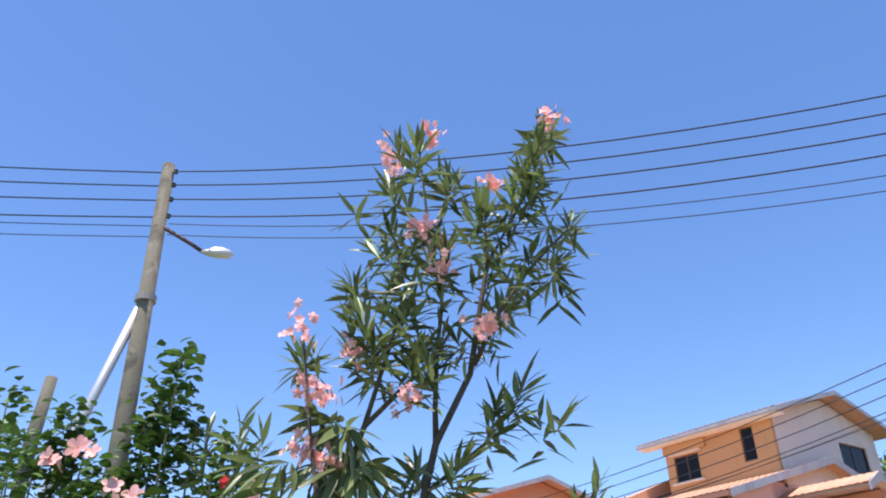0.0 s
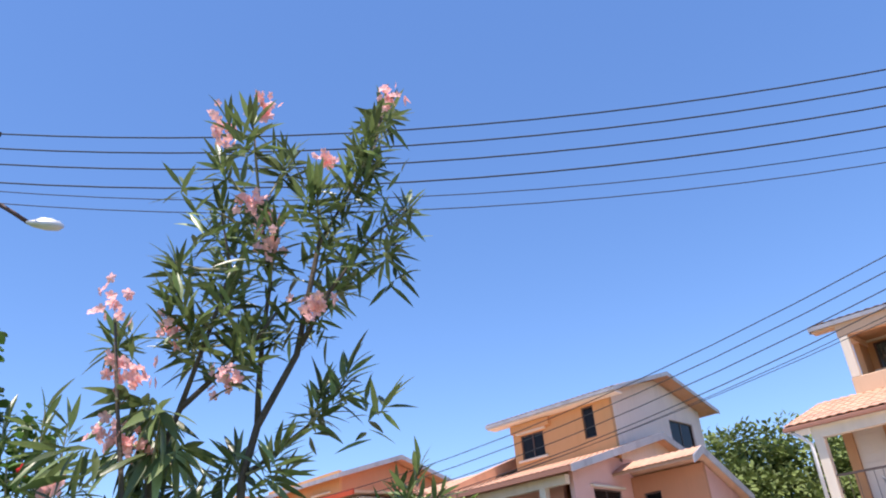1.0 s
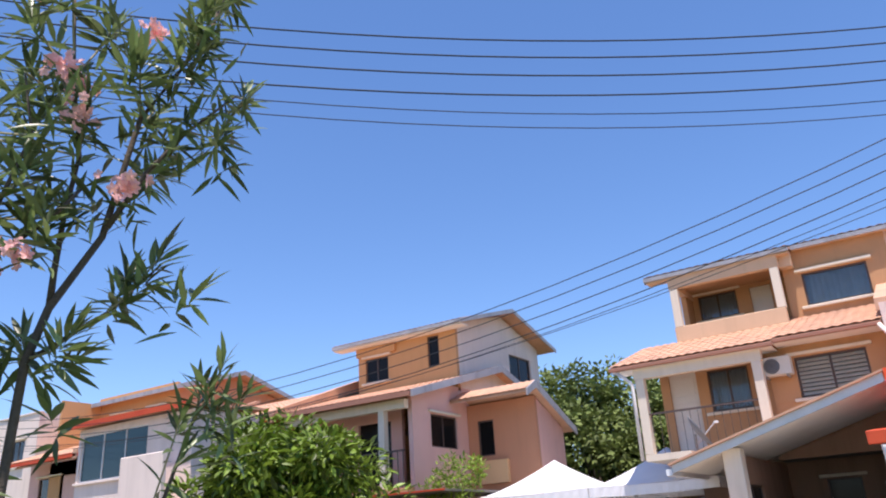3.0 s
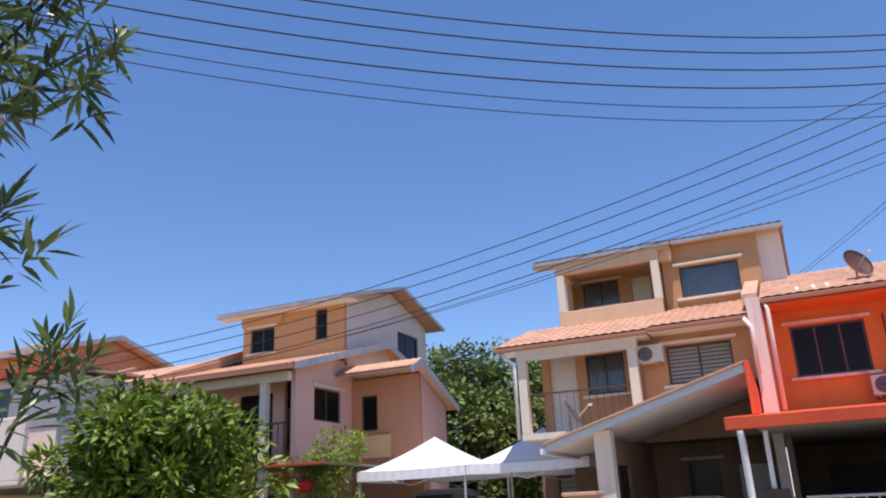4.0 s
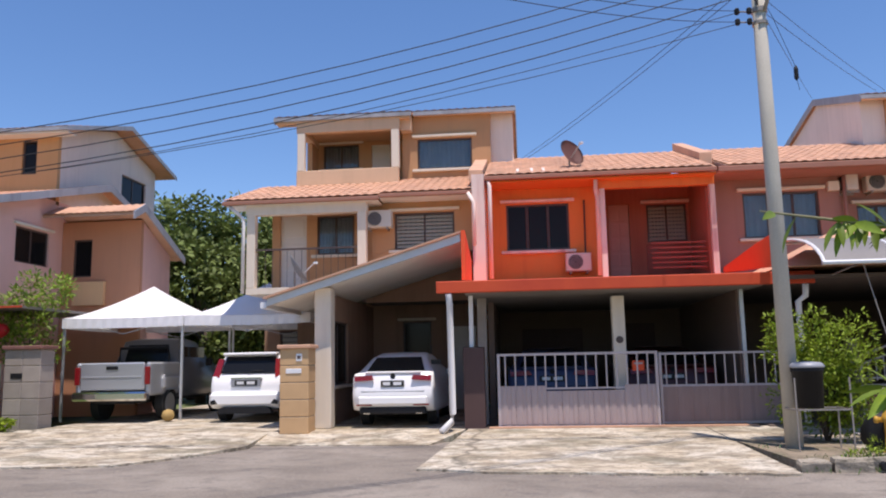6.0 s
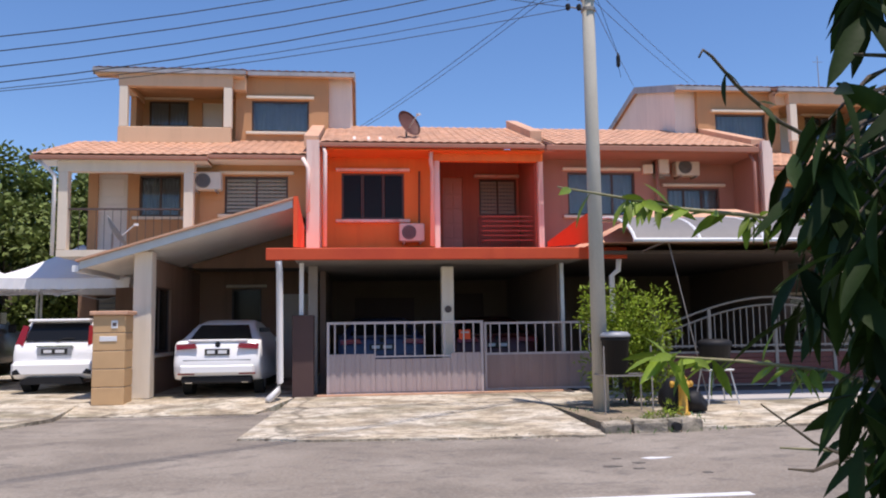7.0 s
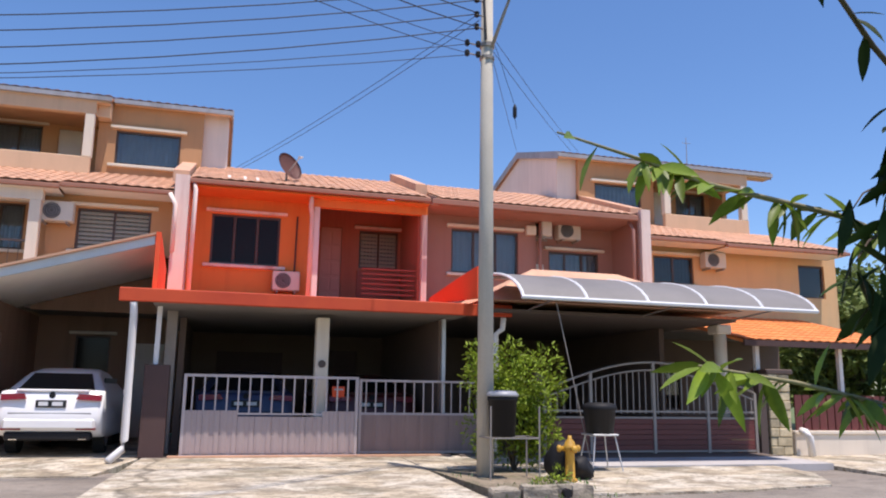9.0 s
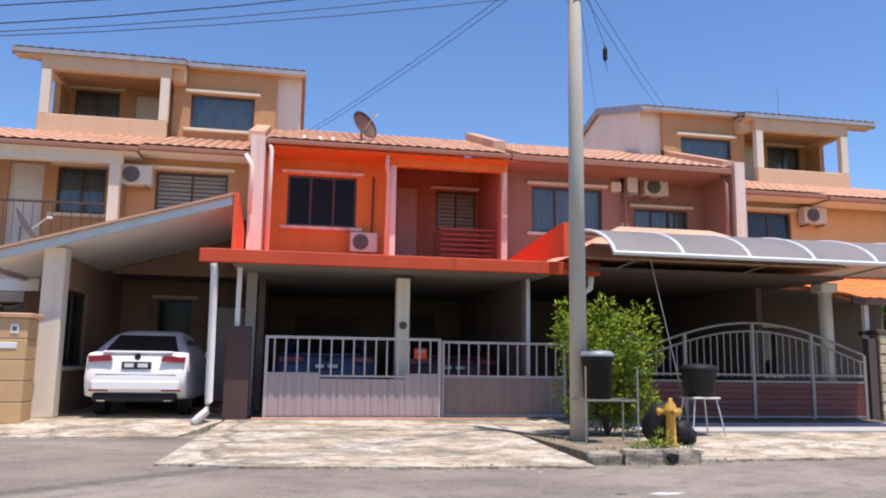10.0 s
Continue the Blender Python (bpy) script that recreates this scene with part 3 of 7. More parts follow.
        pts = [(x0 + 0.02 + (x1 - x0 - 0.04) * i / n, y + s * (0.16 + 0.018 * (i % 2))) for i in range(n + 1)]
        for (u, v), (u2, v2) in zip(pts, pts[1:]):
            q = [(u, v, z0), (u2, v2, z0), (u2, v2, z1), (u, v, z1)]
            bm.faces.new([bm.verts.new(p if axis == "y" else (p[1], p[0], p[2])) for p in q])
        part("curtain", bm, M[behind], w)
    if lintel:
        part("lintel", b(bmesh.new(), x0 - 0.13, x1 + 0.13, y - s * 0.09, y + s * 0.02, z1 + 0.03, z1 + 0.10, 0.01), M[lintel], w)
    if sill:
        part("sill", b(bmesh.new(), x0 - 0.13, x1 + 0.13, y - s * 0.09, y + s * 0.04, z0 - 0.08, z0 - 0.01, 0.01), M[sill], w)
    return w


def tile_mesh():
    """One curved roof tile: 0.30 wide, 0.36 long (up the slope is +y), a hump and a pan."""
    bm = bmesh.new()
    shape = [(0, 0.010), (0.05, 0.0), (0.12, 0.010), (0.16, 0.017), (0.21, 0.021), (0.26, 0.017), (0.30, 0.010)]
    near = [bm.verts.new((u, 0, v + 0.011)) for u, v in shape]
    far = [bm.verts.new((u, 0.40, v)) for u, v in shape]
    under = [bm.verts.new((u, 0, v + 0.002)) for u, v in shape]
    for i in range(len(shape) - 1):
        bm.faces.new((near[i], near[i + 1], far[i + 1], far[i]))
        bm.faces.new((under[i + 1], under[i], near[i], near[i + 1]))
    me = bpy.data.meshes.new("tile")
    bm.to_mesh(me)
    bm.free()
    for f in me.polygons:
        f.use_smooth = True
    return me


def tiled(parent, x0, x1, y0, z0, y1, z1, mat="tile", name="tile", singles=True):
    """Lays roof tiles over the slope from the eave (y0, z0) up to (y1, z1), between x0 and x1."""
    me = TILE.get(mat)
    if not me:
        me = TILE[mat] = tile_mesh()
        me.materials.append(M[mat])
    run = math.hypot(y1 - y0, z1 - z0)
    ang = math.degrees(math.atan2(z1 - z0, abs(y1 - y0)))
    back = y1 < y0
    nx, ny = max(1, round((x1 - x0) / 0.21)), max(1, int(run / 0.36))
    sx, sy = (x1 - x0) / nx / 0.30, run / ny / 0.36
    gather = None if singles else []
    for j in range(ny):
        f = j / ny
        for i in range(nx):
            x = x0 + (x1 - x0) * (i + (1 if back else 0)) / nx
            m = pose(x, y0 + (y1 - y0) * f, z0 + (z1 - z0) * f + 0.004, ang, 0, 180 if back else 0) @ Matrix.Diagonal((sx, sy, 1, 1))
            m = m @ pose(0, 0, 0, 0, 0, random.uniform(-0.6, 0.6))
            if singles:
                again(name, me, parent, m)
            else:
                gather.append(m)
    if gather:
        bm = bmesh.new()
        verts, faces = [], []
        for m in gather:
            o = len(verts)
            verts += [m @ v.co for v in me.vertices]
            faces += [[o + k for k in p.vertices] for p in me.polygons]
        bm.free()
        whole = bpy.data.meshes.new("tiles")
        whole.from_pydata([tuple(v) for v in verts], [], faces)
        whole.materials.append(M[mat])
        for p in whole.polygons:
            p.use_smooth = True
        ob = new("tiles", whole)
        ob.parent = parent
        tagged(ob, "rows of curved roof tiles", kind="stuff")


TILE = {}
LEAVES = {}


def leaf_mesh(kind, mat):
    """A leaf one metre long along +y, folded a little along its midrib and drooping to its tip."""
    key = (kind, mat)
    if key in LEAVES:
        return LEAVES[key]
    outline = {"lance": ((0, 0.01), (0.12, 0.035), (0.35, 0.082), (0.6, 0.072), (0.85, 0.034), (1, 0.0)),
               "mango": ((0, 0.012), (0.1, 0.05), (0.3, 0.115), (0.55, 0.12), (0.8, 0.07), (1, 0.0)),
               "broad": ((0, 0.015), (0.15, 0.11), (0.4, 0.18), (0.7, 0.14), (1, 0.0)),
               "far": ((0, 0.04), (0.3, 0.27), (0.7, 0.22), (1, 0.0)),
               "oval": ((0, 0.02), (0.15, 0.2), (0.4, 0.32), (0.7, 0.25), (0.9, 0.1), (1, 0.0))}[kind]
    bm = bmesh.new()
    mid, left, right = [], [], []
    for t, w in outline:
        droop = -0.14 * t * t
        mid.append(bm.verts.new((0, t, droop)))
        left.append(bm.verts.new((-w, t, droop + 0.35 * w)))
        right.append(bm.verts.new((w, t, droop + 0.35 * w)))
    for i in range(len(outline) - 1):
        bm.faces.new((left[i], mid[i], mid[i + 1], left[i + 1]))
        bm.faces.new((mid[i], right[i], right[i + 1], mid[i + 1]))
    me = bpy.data.meshes.new("leaf")
    bm.to_mesh(me)
    bm.free()
    for f in me.polygons:
        f.use_smooth = True
    me.materials.append(M[mat])
    LEAVES[key] = me
    return me


def leaf_pose(base, way, length, spin=0.0):
    way = Vector(way).normalized()
    side = way.cross((0, 0, 1))
    side = side.normalized() if side.length > 1e-3 else Vector((1, 0, 0))
    up = side.cross(way)
    rot = Matrix((side, way, up)).transposed().to_4x4()
    return Matrix.Translation(base) @ rot @ Matrix.Rotation(spin, 4, "Y") @ Matrix.Diagonal((length, length, length, 1))


def joined_leaves(name, me, poses, parent, label=""):
    """Many leaves in one mesh."""
    base = np.array([v.co for v in me.vertices])
    polys = [list(p.vertices) for p in me.polygons]
    verts, faces = [], []
    for k, m in enumerate(poses):
        a = np.array(m)
        verts.append(base @ a[:3, :3].T + a[:3, 3])
        faces += [[k * len(base) + i for i in p] for p in polys]
    whole = bpy.data.meshes.new(name)
    whole.from_pydata(np.concatenate(verts).tolist(), [], faces)
    whole.polygons.foreach_set("use_smooth", [True] * len(whole.polygons))
    whole.materials.append(me.materials[0])
    ob = new(name, whole)
    ob.parent = parent
    return tagged(ob, label)


def rand_way(up=0.2, spread=1.0):
    a = random.uniform(0, 2 * math.pi)
    return Vector((math.cos(a) * spread, math.sin(a) * spread, up + random.uniform(-0.5, 0.5)))


# ---- ground ----
def sheet(name, outline, z, mat, label, category, cell=0.0, rise=None):
    bm = bmesh.new()
    vs = [bm.verts.new((x, y, z if rise is None else rise(x, y))) for x, y in outline]
    bm.faces.new(vs)
    bmesh.ops.recalc_face_normals(bm, faces=bm.faces[:])
    if bm.faces[0].normal.z < 0:
        bmesh.ops.reverse_faces(bm, faces=bm.faces[:])
    ob = part(name, bm, M[mat], None, label)
    return tagged(ob, label, category, kind="structure")


sheet("ground", [(-1500, -1500), (1500, -1500), (1500, 1500), (-1500, 1500)], -0.06, "grass", "rough grass and bare earth round the houses", "ground")
sheet("road", [(-90, 5.0), (90, 5.0), (90, 15.3), (-90, 15.3)], 0.0, "asphalt", "sun-bleached grey asphalt road through the estate", "road")


def slab(name, outline, zs, mat, label, thick=0.25):
    """A paved piece: outline of (x, y), one height for each corner."""
    bm = bmesh.new()
    corners, outline, zs = list(zip(outline, zs)), [], []
    for ((xa, ya), za), ((xb, yb), zb) in zip(corners, corners[1:] + corners[:1]):
        broken = ya < 14.9 and yb < 14.9 and mat == "concrete"
        steps = max(1, int(math.hypot(xb - xa, yb - ya) / 0.07)) if broken else 1
        for k in range(steps):
            f = k / steps
            x, y = xa + (xb - xa) * f, ya + (yb - ya) * f
            if broken and k:
                y += 0.10 * noise.noise((x * 1.3, y, 0)) + 0.07 * noise.noise((x * 5, y * 5, 3)) + 0.03 * noise.noise((x * 17, y, 7))
            outline.append((x, y))
            zs.append(za + (zb - za) * f)
    top = [bm.verts.new((x, y, z)) for (x, y), z in zip(outline, zs)]
    low = [bm.verts.new((x, y, z - thick)) for (x, y), z in zip(outline, zs)]
    bm.faces.new(top)
    bm.faces.new(low[::-1])
    for i in range(len(top)):
        j = (i + 1) % len(top)
        bm.faces.new((top[i], low[i], low[j], top[j]))
    bmesh.ops.recalc_face_normals(bm, faces=bm.faces[:])
    return tagged(part(name, bm, M[mat]), label, "pavement", kind="structure")


slab("pavement", [(-1.3, 11.75), (-0.2, 11.45), (1.2, 11.3), (3.35, 11.2), (3.35, 16.2), (-0.95, 16.2)], [0.03, 0.03, 0.03, 0.03, 0.14, 0.14], "concrete", "cracked and stained concrete apron before the gate")
slab("pavement", [(-5.0, 15.0), (-3.2, 14.8), (-1.5, 14.75), (-1.0, 16.2), (-1.0, 22.3), (-5.915, 22.3), (-5.915, 17.0), (-4.76, 16.2)], [0.02, 0.015, 0.02, 0.13, 0.15, 0.15, 0.15, 0.125], "concrete", "worn concrete floor of the open carport")
slab("pavement", [(-16.5, 12.9), (-8, 12.1), (-5.75, 12.25), (-5.0, 13.4), (-4.55, 14.4), (-4.75, 16.2), (-5.92, 17), (-5.92, 27), (-10.1, 27), (-10.1, 17), (-16.5, 16.3)],
     [0.03, 0.03, 0.03, 0.04, 0.06, 0.12, 0.15, 0.15, 0.15, 0.15, 0.1], "concrete", "stained concrete drive beside the end house")
slab("pavement", [(4.8, 11.6), (7.2, 11.7), (8.9, 12.1), (9.6, 13.2), (9.6, 14.2), (4.8, 14.2)], [0.04, 0.03, 0.03, 0.07, 0.10, 0.10], "concrete", "patched concrete strip along the road edge")
slab("pavement", [(5.4, 14.25), (10.9, 14.25), (10.75, 16.0), (5.4, 16.0)], [0.12, 0.12, 0.17, 0.17], "slab", "smooth pale screed before the arched gate")
# Thin dark strip laid where the canopy's shadow falls on the screed.
slab("pavement", [(5.45, 15.42), (10.74, 15.42), (10.70, 15.99), (5.45, 15.99)], [0.160, 0.160, 0.176, 0.176], "porch_floor", "dark strip for the canopy's shadow below the arched gate", 0.03)
slab("pavement", [(3.37, 14.26), (5.38, 14.26), (5.38, 16.0), (4.42, 16.19), (3.37, 16.19)], [0.10, 0.10, 0.15, 0.15, 0.14], "concrete", "stained concrete strip beside the gate")
slab("pavement", [(10.95, 12.6), (17, 12.9), (17, 16.0), (10.95, 16.0)], [0.03, 0.03, 0.12, 0.12], "concrete", "concrete drive of the end house")
slab("pavement", [(-0.95, 16.2), (4.35, 16.2), (4.35, 22.5), (-0.95, 22.5)], [0.14, 0.14, 0.16, 0.16], "porch_floor", "porch floor behind the gate, its shade put into the colour")
slab("pavement", [(4.45, 16.02), (10.7, 16.02), (10.7, 22.5), (4.45, 22.5)], [0.17, 0.17, 0.18, 0.18], "porch_floor", "porch floor behind the arched gate, its shade put into the colour")
slab("pavement", [(10.8, 16.02), (17, 16.02), (17, 20.5), (10.8, 20.5)], [0.12, 0.12, 0.15, 0.15], "concrete", "porch floor of the end house")
# the planted kerb island round the pole
def rough_block(x0, x1, y0, y1, z0, z1, seed, amount=0.03):
    """A worn concrete block with chipped, uneven faces."""
    bm = boxed(x0, x1, y0, y1, z0, z1)
    bmesh.ops.subdivide_edges(bm, edges=bm.edges[:], cuts=4, use_grid_fill=True)
    c = Vector(((x0 + x1) / 2, (y0 + y1) / 2, (z0 + z1) / 2))
    for v in bm.verts:
        d = v.co - c
        edge = max(abs(d.x) / (x1 - x0), abs(d.y) / (y1 - y0)) + abs(d.z) / (z1 - z0)
        v.co += Vector((noise.noise(v.co * 6 + Vector((seed, 0, 0))), noise.noise(v.co * 6 + Vector((0, seed, 5))), noise.noise(v.co * 7 + Vector((3, 0, seed))))) * amount
        if edge > 0.95:
            v.co -= d * 0.10
    return bm


kerb = thing("kerb", "broken mossy concrete kerb round a planting bed", "kerb", (0, 0, 0), kind="structure")
for i, (xa, xb, ya, yb, za) in enumerate(((3.42, 3.78, 11.44, 11.64, 0.14), (3.80, 4.26, 11.42, 11.62, 0.17), (4.46, 4.74, 11.44, 11.63, 0.16), (4.24, 4.48, 11.48, 11.66, 0.17),
                                          (4.60, 4.76, 11.66, 12.2, 0.13))):
    part("block", rough_block(xa, xb, ya, yb, -0.06, za, i * 3.3), M["kerb"], kerb)
# crumbs of concrete along the broken edges
random.seed(5)
verts, faces = [], []
for k in range(200):
    f = random.random()
    if k % 3:
        x = -1.35 + 4.7 * f
        y = 11.78 - 0.14 * (x + 1.3) + random.gauss(-0.05, 0.09)
    else:
        x = -16 + 10.6 * f
        y = 12.85 - 0.08 * (x + 16.5) + random.gauss(-0.08, 0.12)
    s = 0.008 + 0.03 * random.random() ** 4
    o = len(verts)
    z = 0.03 if y > 11.8 - 0.14 * (x + 1.3) and k % 3 else 0.0
    for dx, dy, dz in ((-1, -1, 0), (1, -1, 0), (1, 1, 0), (-1, 1, 0), (0, 0, 1)):
        verts.append((x + dx * s * random.uniform(0.6, 1.3), y + dy * s * random.uniform(0.6, 1.3), z - 0.002 + dz * s * 0.9))
    faces += [(o, o + 1, o + 4), (o + 1, o + 2, o + 4), (o + 2, o + 3, o + 4), (o + 3, o, o + 4)]
me = bpy.data.meshes.new("rubble")
me.from_pydata(verts, [], faces)
me.materials.append(M["kerb"])
tagged(new("rubble", me), "crumbs of broken concrete along the pavement edge", "rubble", kind="stuff")


def blot(x, y, w, d, seed):
    """A thin uneven patch lying on the road."""
    bm = bmesh.new()
    ring = [(x + w * (1 + 0.6 * noise.noise((math.cos(a) * 1.5, math.sin(a) * 1.5, seed))) * math.cos(a), y + d * (1 + 0.6 * noise.noise((math.cos(a) * 2, math.sin(a) * 2, seed + 9))) * math.sin(a)) for a in (2 * math.pi * k / 22 for k in range(22))]
    return prism(bm, ring, "z", 0.0, 0.004)


tagged(part("road_line", boxed(-6.0, 3.5, 7.75, 7.86, 0.0, 0.005), M["road_paint"]), "worn white painted line on the asphalt", "road marking", kind="structure")
tagged(part("road_patch", blot(3.37, 9.6, 0.15, 0.045, 2.0), M["road_paint"]), "scrap of worn white paint on the asphalt", "road marking", kind="structure")
for i, (x, y, w) in enumerate(((2.75, 9.2, 0.12), (2.98, 9.05, 0.09), (3.1, 9.35, 0.10), (2.95, 9.62, 0.06), (3.55, 8.75, 0.08))):
    tagged(part("oil_stain", blot(x, y, w * 0.75, w * 0.4, 4.0 + i), M["oil"]), "small dark oil spot on the asphalt", "stain", kind="structure")
slab("pavement", [(3.5, 11.6), (4.72, 11.6), (4.78, 12.4), (4.78, 14.25), (3.37, 14.25)], [0.10, 0.10, 0.09, 0.09, 0.10], "dirt", "bare earth and weeds round the street pole")
bm = bmesh.new()
tube(bm, [(4.37, 11.38, 0.075), (4.37, 11.6, 0.075)], 0.055, sides=12)
tagged(part("drain_pipe", bm, M["black"]), "short black drain outlet in the kerb", "pipe")


# ---- terraced houses ----
def mirrored(mx):
    def f(a, b):
        a, b = (a, b) if mx is None else (mx - b, mx - a)
        return a, b
    return f


def slope(bm, x0, x1, y0, z0, y1, z1, thick=0.07):
    return prism(bm, [(y0, z0), (y1, z1), (y1, z1 - thick), (y0, z0 - thick)], "x", x0, x1)


def ac_unit(at, w=0.72, h=0.46, group="air conditioners", turn=0):
    """An outdoor air conditioner on its bracket, its back to the wall at y."""
    x, y, z = at
    t = thing("air_conditioner", "white outdoor air conditioner unit on a wall bracket", "air conditioner", (x, y, z), group, turn=turn)
    part("casing", boxed(0, w, -0.30, -0.04, 0, h, bevel=0.02), M["ac"], t)
    bm = bmesh.new()
    bmesh.ops.create_cone(bm, cap_ends=True, segments=20, radius1=h * 0.4, radius2=h * 0.4, depth=0.02, matrix=Matrix.Translation((w * 0.38, -0.305, h / 2)) @ Matrix.Rotation(radians(90), 4, "X"))
    part("fan_grille", bm, M["ac_dark"], t, "dark round fan grille")
    for k in range(3):
        bm = bmesh.new()
        r = h * (0.12 + 0.11 * k)
        tube(bm, [(w * 0.38 + r * math.cos(a * math.pi / 8), -0.318, h / 2 + r * math.sin(a * math.pi / 8)) for a in range(17)], 0.006, sides=4)
        part("grille_ring", bm, M["lid"], t)
    for dx in (0.1, w - 0.1):
        part("bracket", boxed(dx - 0.02, dx + 0.02, -0.32, 0, -0.05, -0.005), M["steel"], t)
    return t


def house_upper(house, wallmat, mx=None, drop=0.0, end=-6.27):
    """The third storey of an end house with its balcony, its roof, and the roof of the storey below. mx: mirrored about mx / 2; drop: metres lower; end: where the roof stops."""
    before = set(house.children)
    f = mirrored(mx)

    def w(x0, x1, z0, z1, y, **k):
        window(house, *f(x0, x1), z0, z1, y, **k)

    # balcony of the third storey
    part("parapet", boxed(*f(-5.68, -2.95), 20.88, 21.03, 6.02, 6.43, bevel=0.015), M["sand"], house, "pale sand balcony parapet")
    part("parapet", boxed(*f(-5.68, -5.54), 21.03, 22.6, 6.02, 6.43, bevel=0.015), M["sand"], house)
    for x in (-5.66, -3.14):
        part("post", boxed(*f(x, x + 0.2), 20.88, 21.06, 6.43, 7.46, bevel=0.01), M["cream"], house, "cream balcony post")
    part("beam", boxed(*f(-5.68, -2.92), 20.88, 21.06, 7.46, 7.80), M["sand"], house)
    part("beam", boxed(*f(-5.66, -5.48), 21.06, 22.5, 7.46, 7.80), M["sand"], house)
    part("floor", boxed(*f(-5.54, -2.95), 21.03, 22.5, 5.95, 6.1), M["concrete"], house)
    part("balcony_ceiling", boxed(*f(-5.48, -2.9), 21.06, 22.5, 7.62, 7.70), M[wallmat], house)
    part("wall", wall("y", 22.5, 0.14, *f(-5.66, -2.7), 5.9, 8.2, [(*f(-5.37, -4.34), 6.86, 7.55), (*f(-3.98, -3.45), 6.1, 7.52)]), M[wallmat], house)
    w(-5.37, -4.34, 6.86, 7.55, 22.5)
    part("door", boxed(*f(-3.98, -3.45), 22.56, 22.6, 6.1, 7.52), M["door_white"], house, "white balcony door")
    part("wall", wall("y", 21.4, 0.14, *f(-2.92, -0.56), 5.9, 7.96, [(*f(-2.52, -1.06), 6.46, 7.29)]), M[wallmat], house)
    w(-2.52, -1.06, 6.46, 7.29, 21.4, panes=1)
    part("wall", wall("x", f(-2.92, -2.78)[0], 0.14, 21.54, 22.5, 5.9, 8.0), M[wallmat], house)
    part("wall", boxed(*f(-5.66, -5.52), 21.85, 22.5, 6.43, 7.46), M[wallmat], house)
    part("beam", boxed(*f(-2.92, -2.64), 21.062, 21.398, 7.46, 7.86), M["sand"], house)
    # white side bay
    part("wall", wall("y", 21.55, 0.14, *f(-0.56, 0.02), 5.9, 7.99), M["white"], house, "white painted bay wall")
    bm = bmesh.new()
    prism(bm, [(21.69, 5.5), (27.0, 5.5), (27.0, 8.05), (24.3, 8.74), (21.69, 8.02)], "x", *f(-0.12, 0.02))
    part("wall", bm, M["white"], house, "white painted gable wall")
    bm = bmesh.new()
    prism(bm, [(22.64, 5.5), (27.0, 5.5), (27.0, 8.15), (24.3, 8.76), (22.64, 8.3)], "x", *f(-5.66, -5.52))
    part("wall", bm, M[wallmat], house)
    part("wall", boxed(*f(-5.52, -0.12), 26.86, 27.0, 5.5, 8.15), M[wallmat], house)
    # roof with grey fascia
    roof = part("roof", slope(bmesh.new(), *f(end, -2.62), 20.86, 7.89, 24.3, 8.87), M["tile"], house, "low pitched terracotta tiled roof")
    slope_bm = slope(bmesh.new(), *f(-2.62, 0.10), 21.25, 8.00, 24.3, 8.87)
    part("roof_slope", slope_bm, M["tile"], roof)
    part("roof_slope", slope(bmesh.new(), *f(end, 0.10), 27.4, 8.1, 24.3, 8.87), M["tile"], roof)
    tiled(house, *f(end, -2.62), 20.82, 7.89, 24.3, 8.87, singles=False)
    tiled(house, *f(-2.60, 0.10), 21.21, 8.00, 24.3, 8.87, singles=False)
    part("fascia", boxed(*f(end - 0.02, -2.60), 20.80, 20.86, 7.78, 7.88), M["fascia"], house)
    part("fascia", boxed(*f(-2.60, 0.12), 21.19, 21.25, 7.89, 7.99), M["fascia"], house)
    part("soffit", boxed(*f(end + 0.02, -2.64), 20.87, 21.2, 7.74, 7.78), M["sand"], house)
    part("soffit", boxed(*f(-2.60, 0.08), 21.26, 21.395, 7.90, 7.93), M["sand"], house)
    for x in (end - 0.02, 0.10):
        bm = bmesh.new()
        prism(bm, [(20.86 if x < -1 else 21.25, 7.92 if x < -1 else 8.04), (24.3, 8.92), (27.45, 8.14), (27.45, 7.96), (24.3, 8.72), (20.86 if x < -1 else 21.25, 7.72 if x < -1 else 7.83)], "x", *f(x, x + 0.03))
        part("bargeboard", bm, M["fascia"], house)
    # lower roof
    roof2 = part("roof", slope(bmesh.new(), *f(-6.62, -3.02), 18.34, 5.14, 21.0, 6.05), M["tile"], house, "terracotta tiled eave roof")
    part("roof_slope", slope(bmesh.new(), *f(-3.02, -0.92), 18.42, 5.20, 22.0, 6.40), M["tile"], roof2)
    tiled(house, *f(-6.62, -3.02), 18.30, 5.14, 21.0, 6.05)
    tiled(house, *f(-3.0, -0.92), 18.38, 5.20, 22.0, 6.40)
    part("gutter", boxed(*f(-6.64, -3.0), 18.26, 18.34, 5.03, 5.11, bevel=0.01), M["fascia_brown"], house, "brown eave gutter")
    part("gutter", boxed(*f(-3.0, -0.92), 18.34, 18.42, 5.09, 5.17, bevel=0.01), M["fascia_brown"], house)
    part("soffit", boxed(*f(-6.58, -3.04), 18.35, 19.0, 5.02, 5.05), M["soffit"], house)
    part("soffit", boxed(*f(-3.02, -0.94), 18.43, 19.0, 5.08, 5.11), M["soffit"], house)
    for ob in set(house.children) - before:
        ob.location.z -= drop


def closing(house, x0, x1, mat, top=5.3, y0=19.35):
    """Floors, side and back walls that close a house."""
    part("floor", boxed(x0, x1, y0, 27.0, 2.96, 3.09), M["concrete"], house)
    part("wall", boxed(x0, x1, 27.0, 27.14, 0, top), M[mat], house)
    part("wall", boxed(x0, x0 + 0.1, 22.7, 26.98, 0.1, top), M[mat], house)
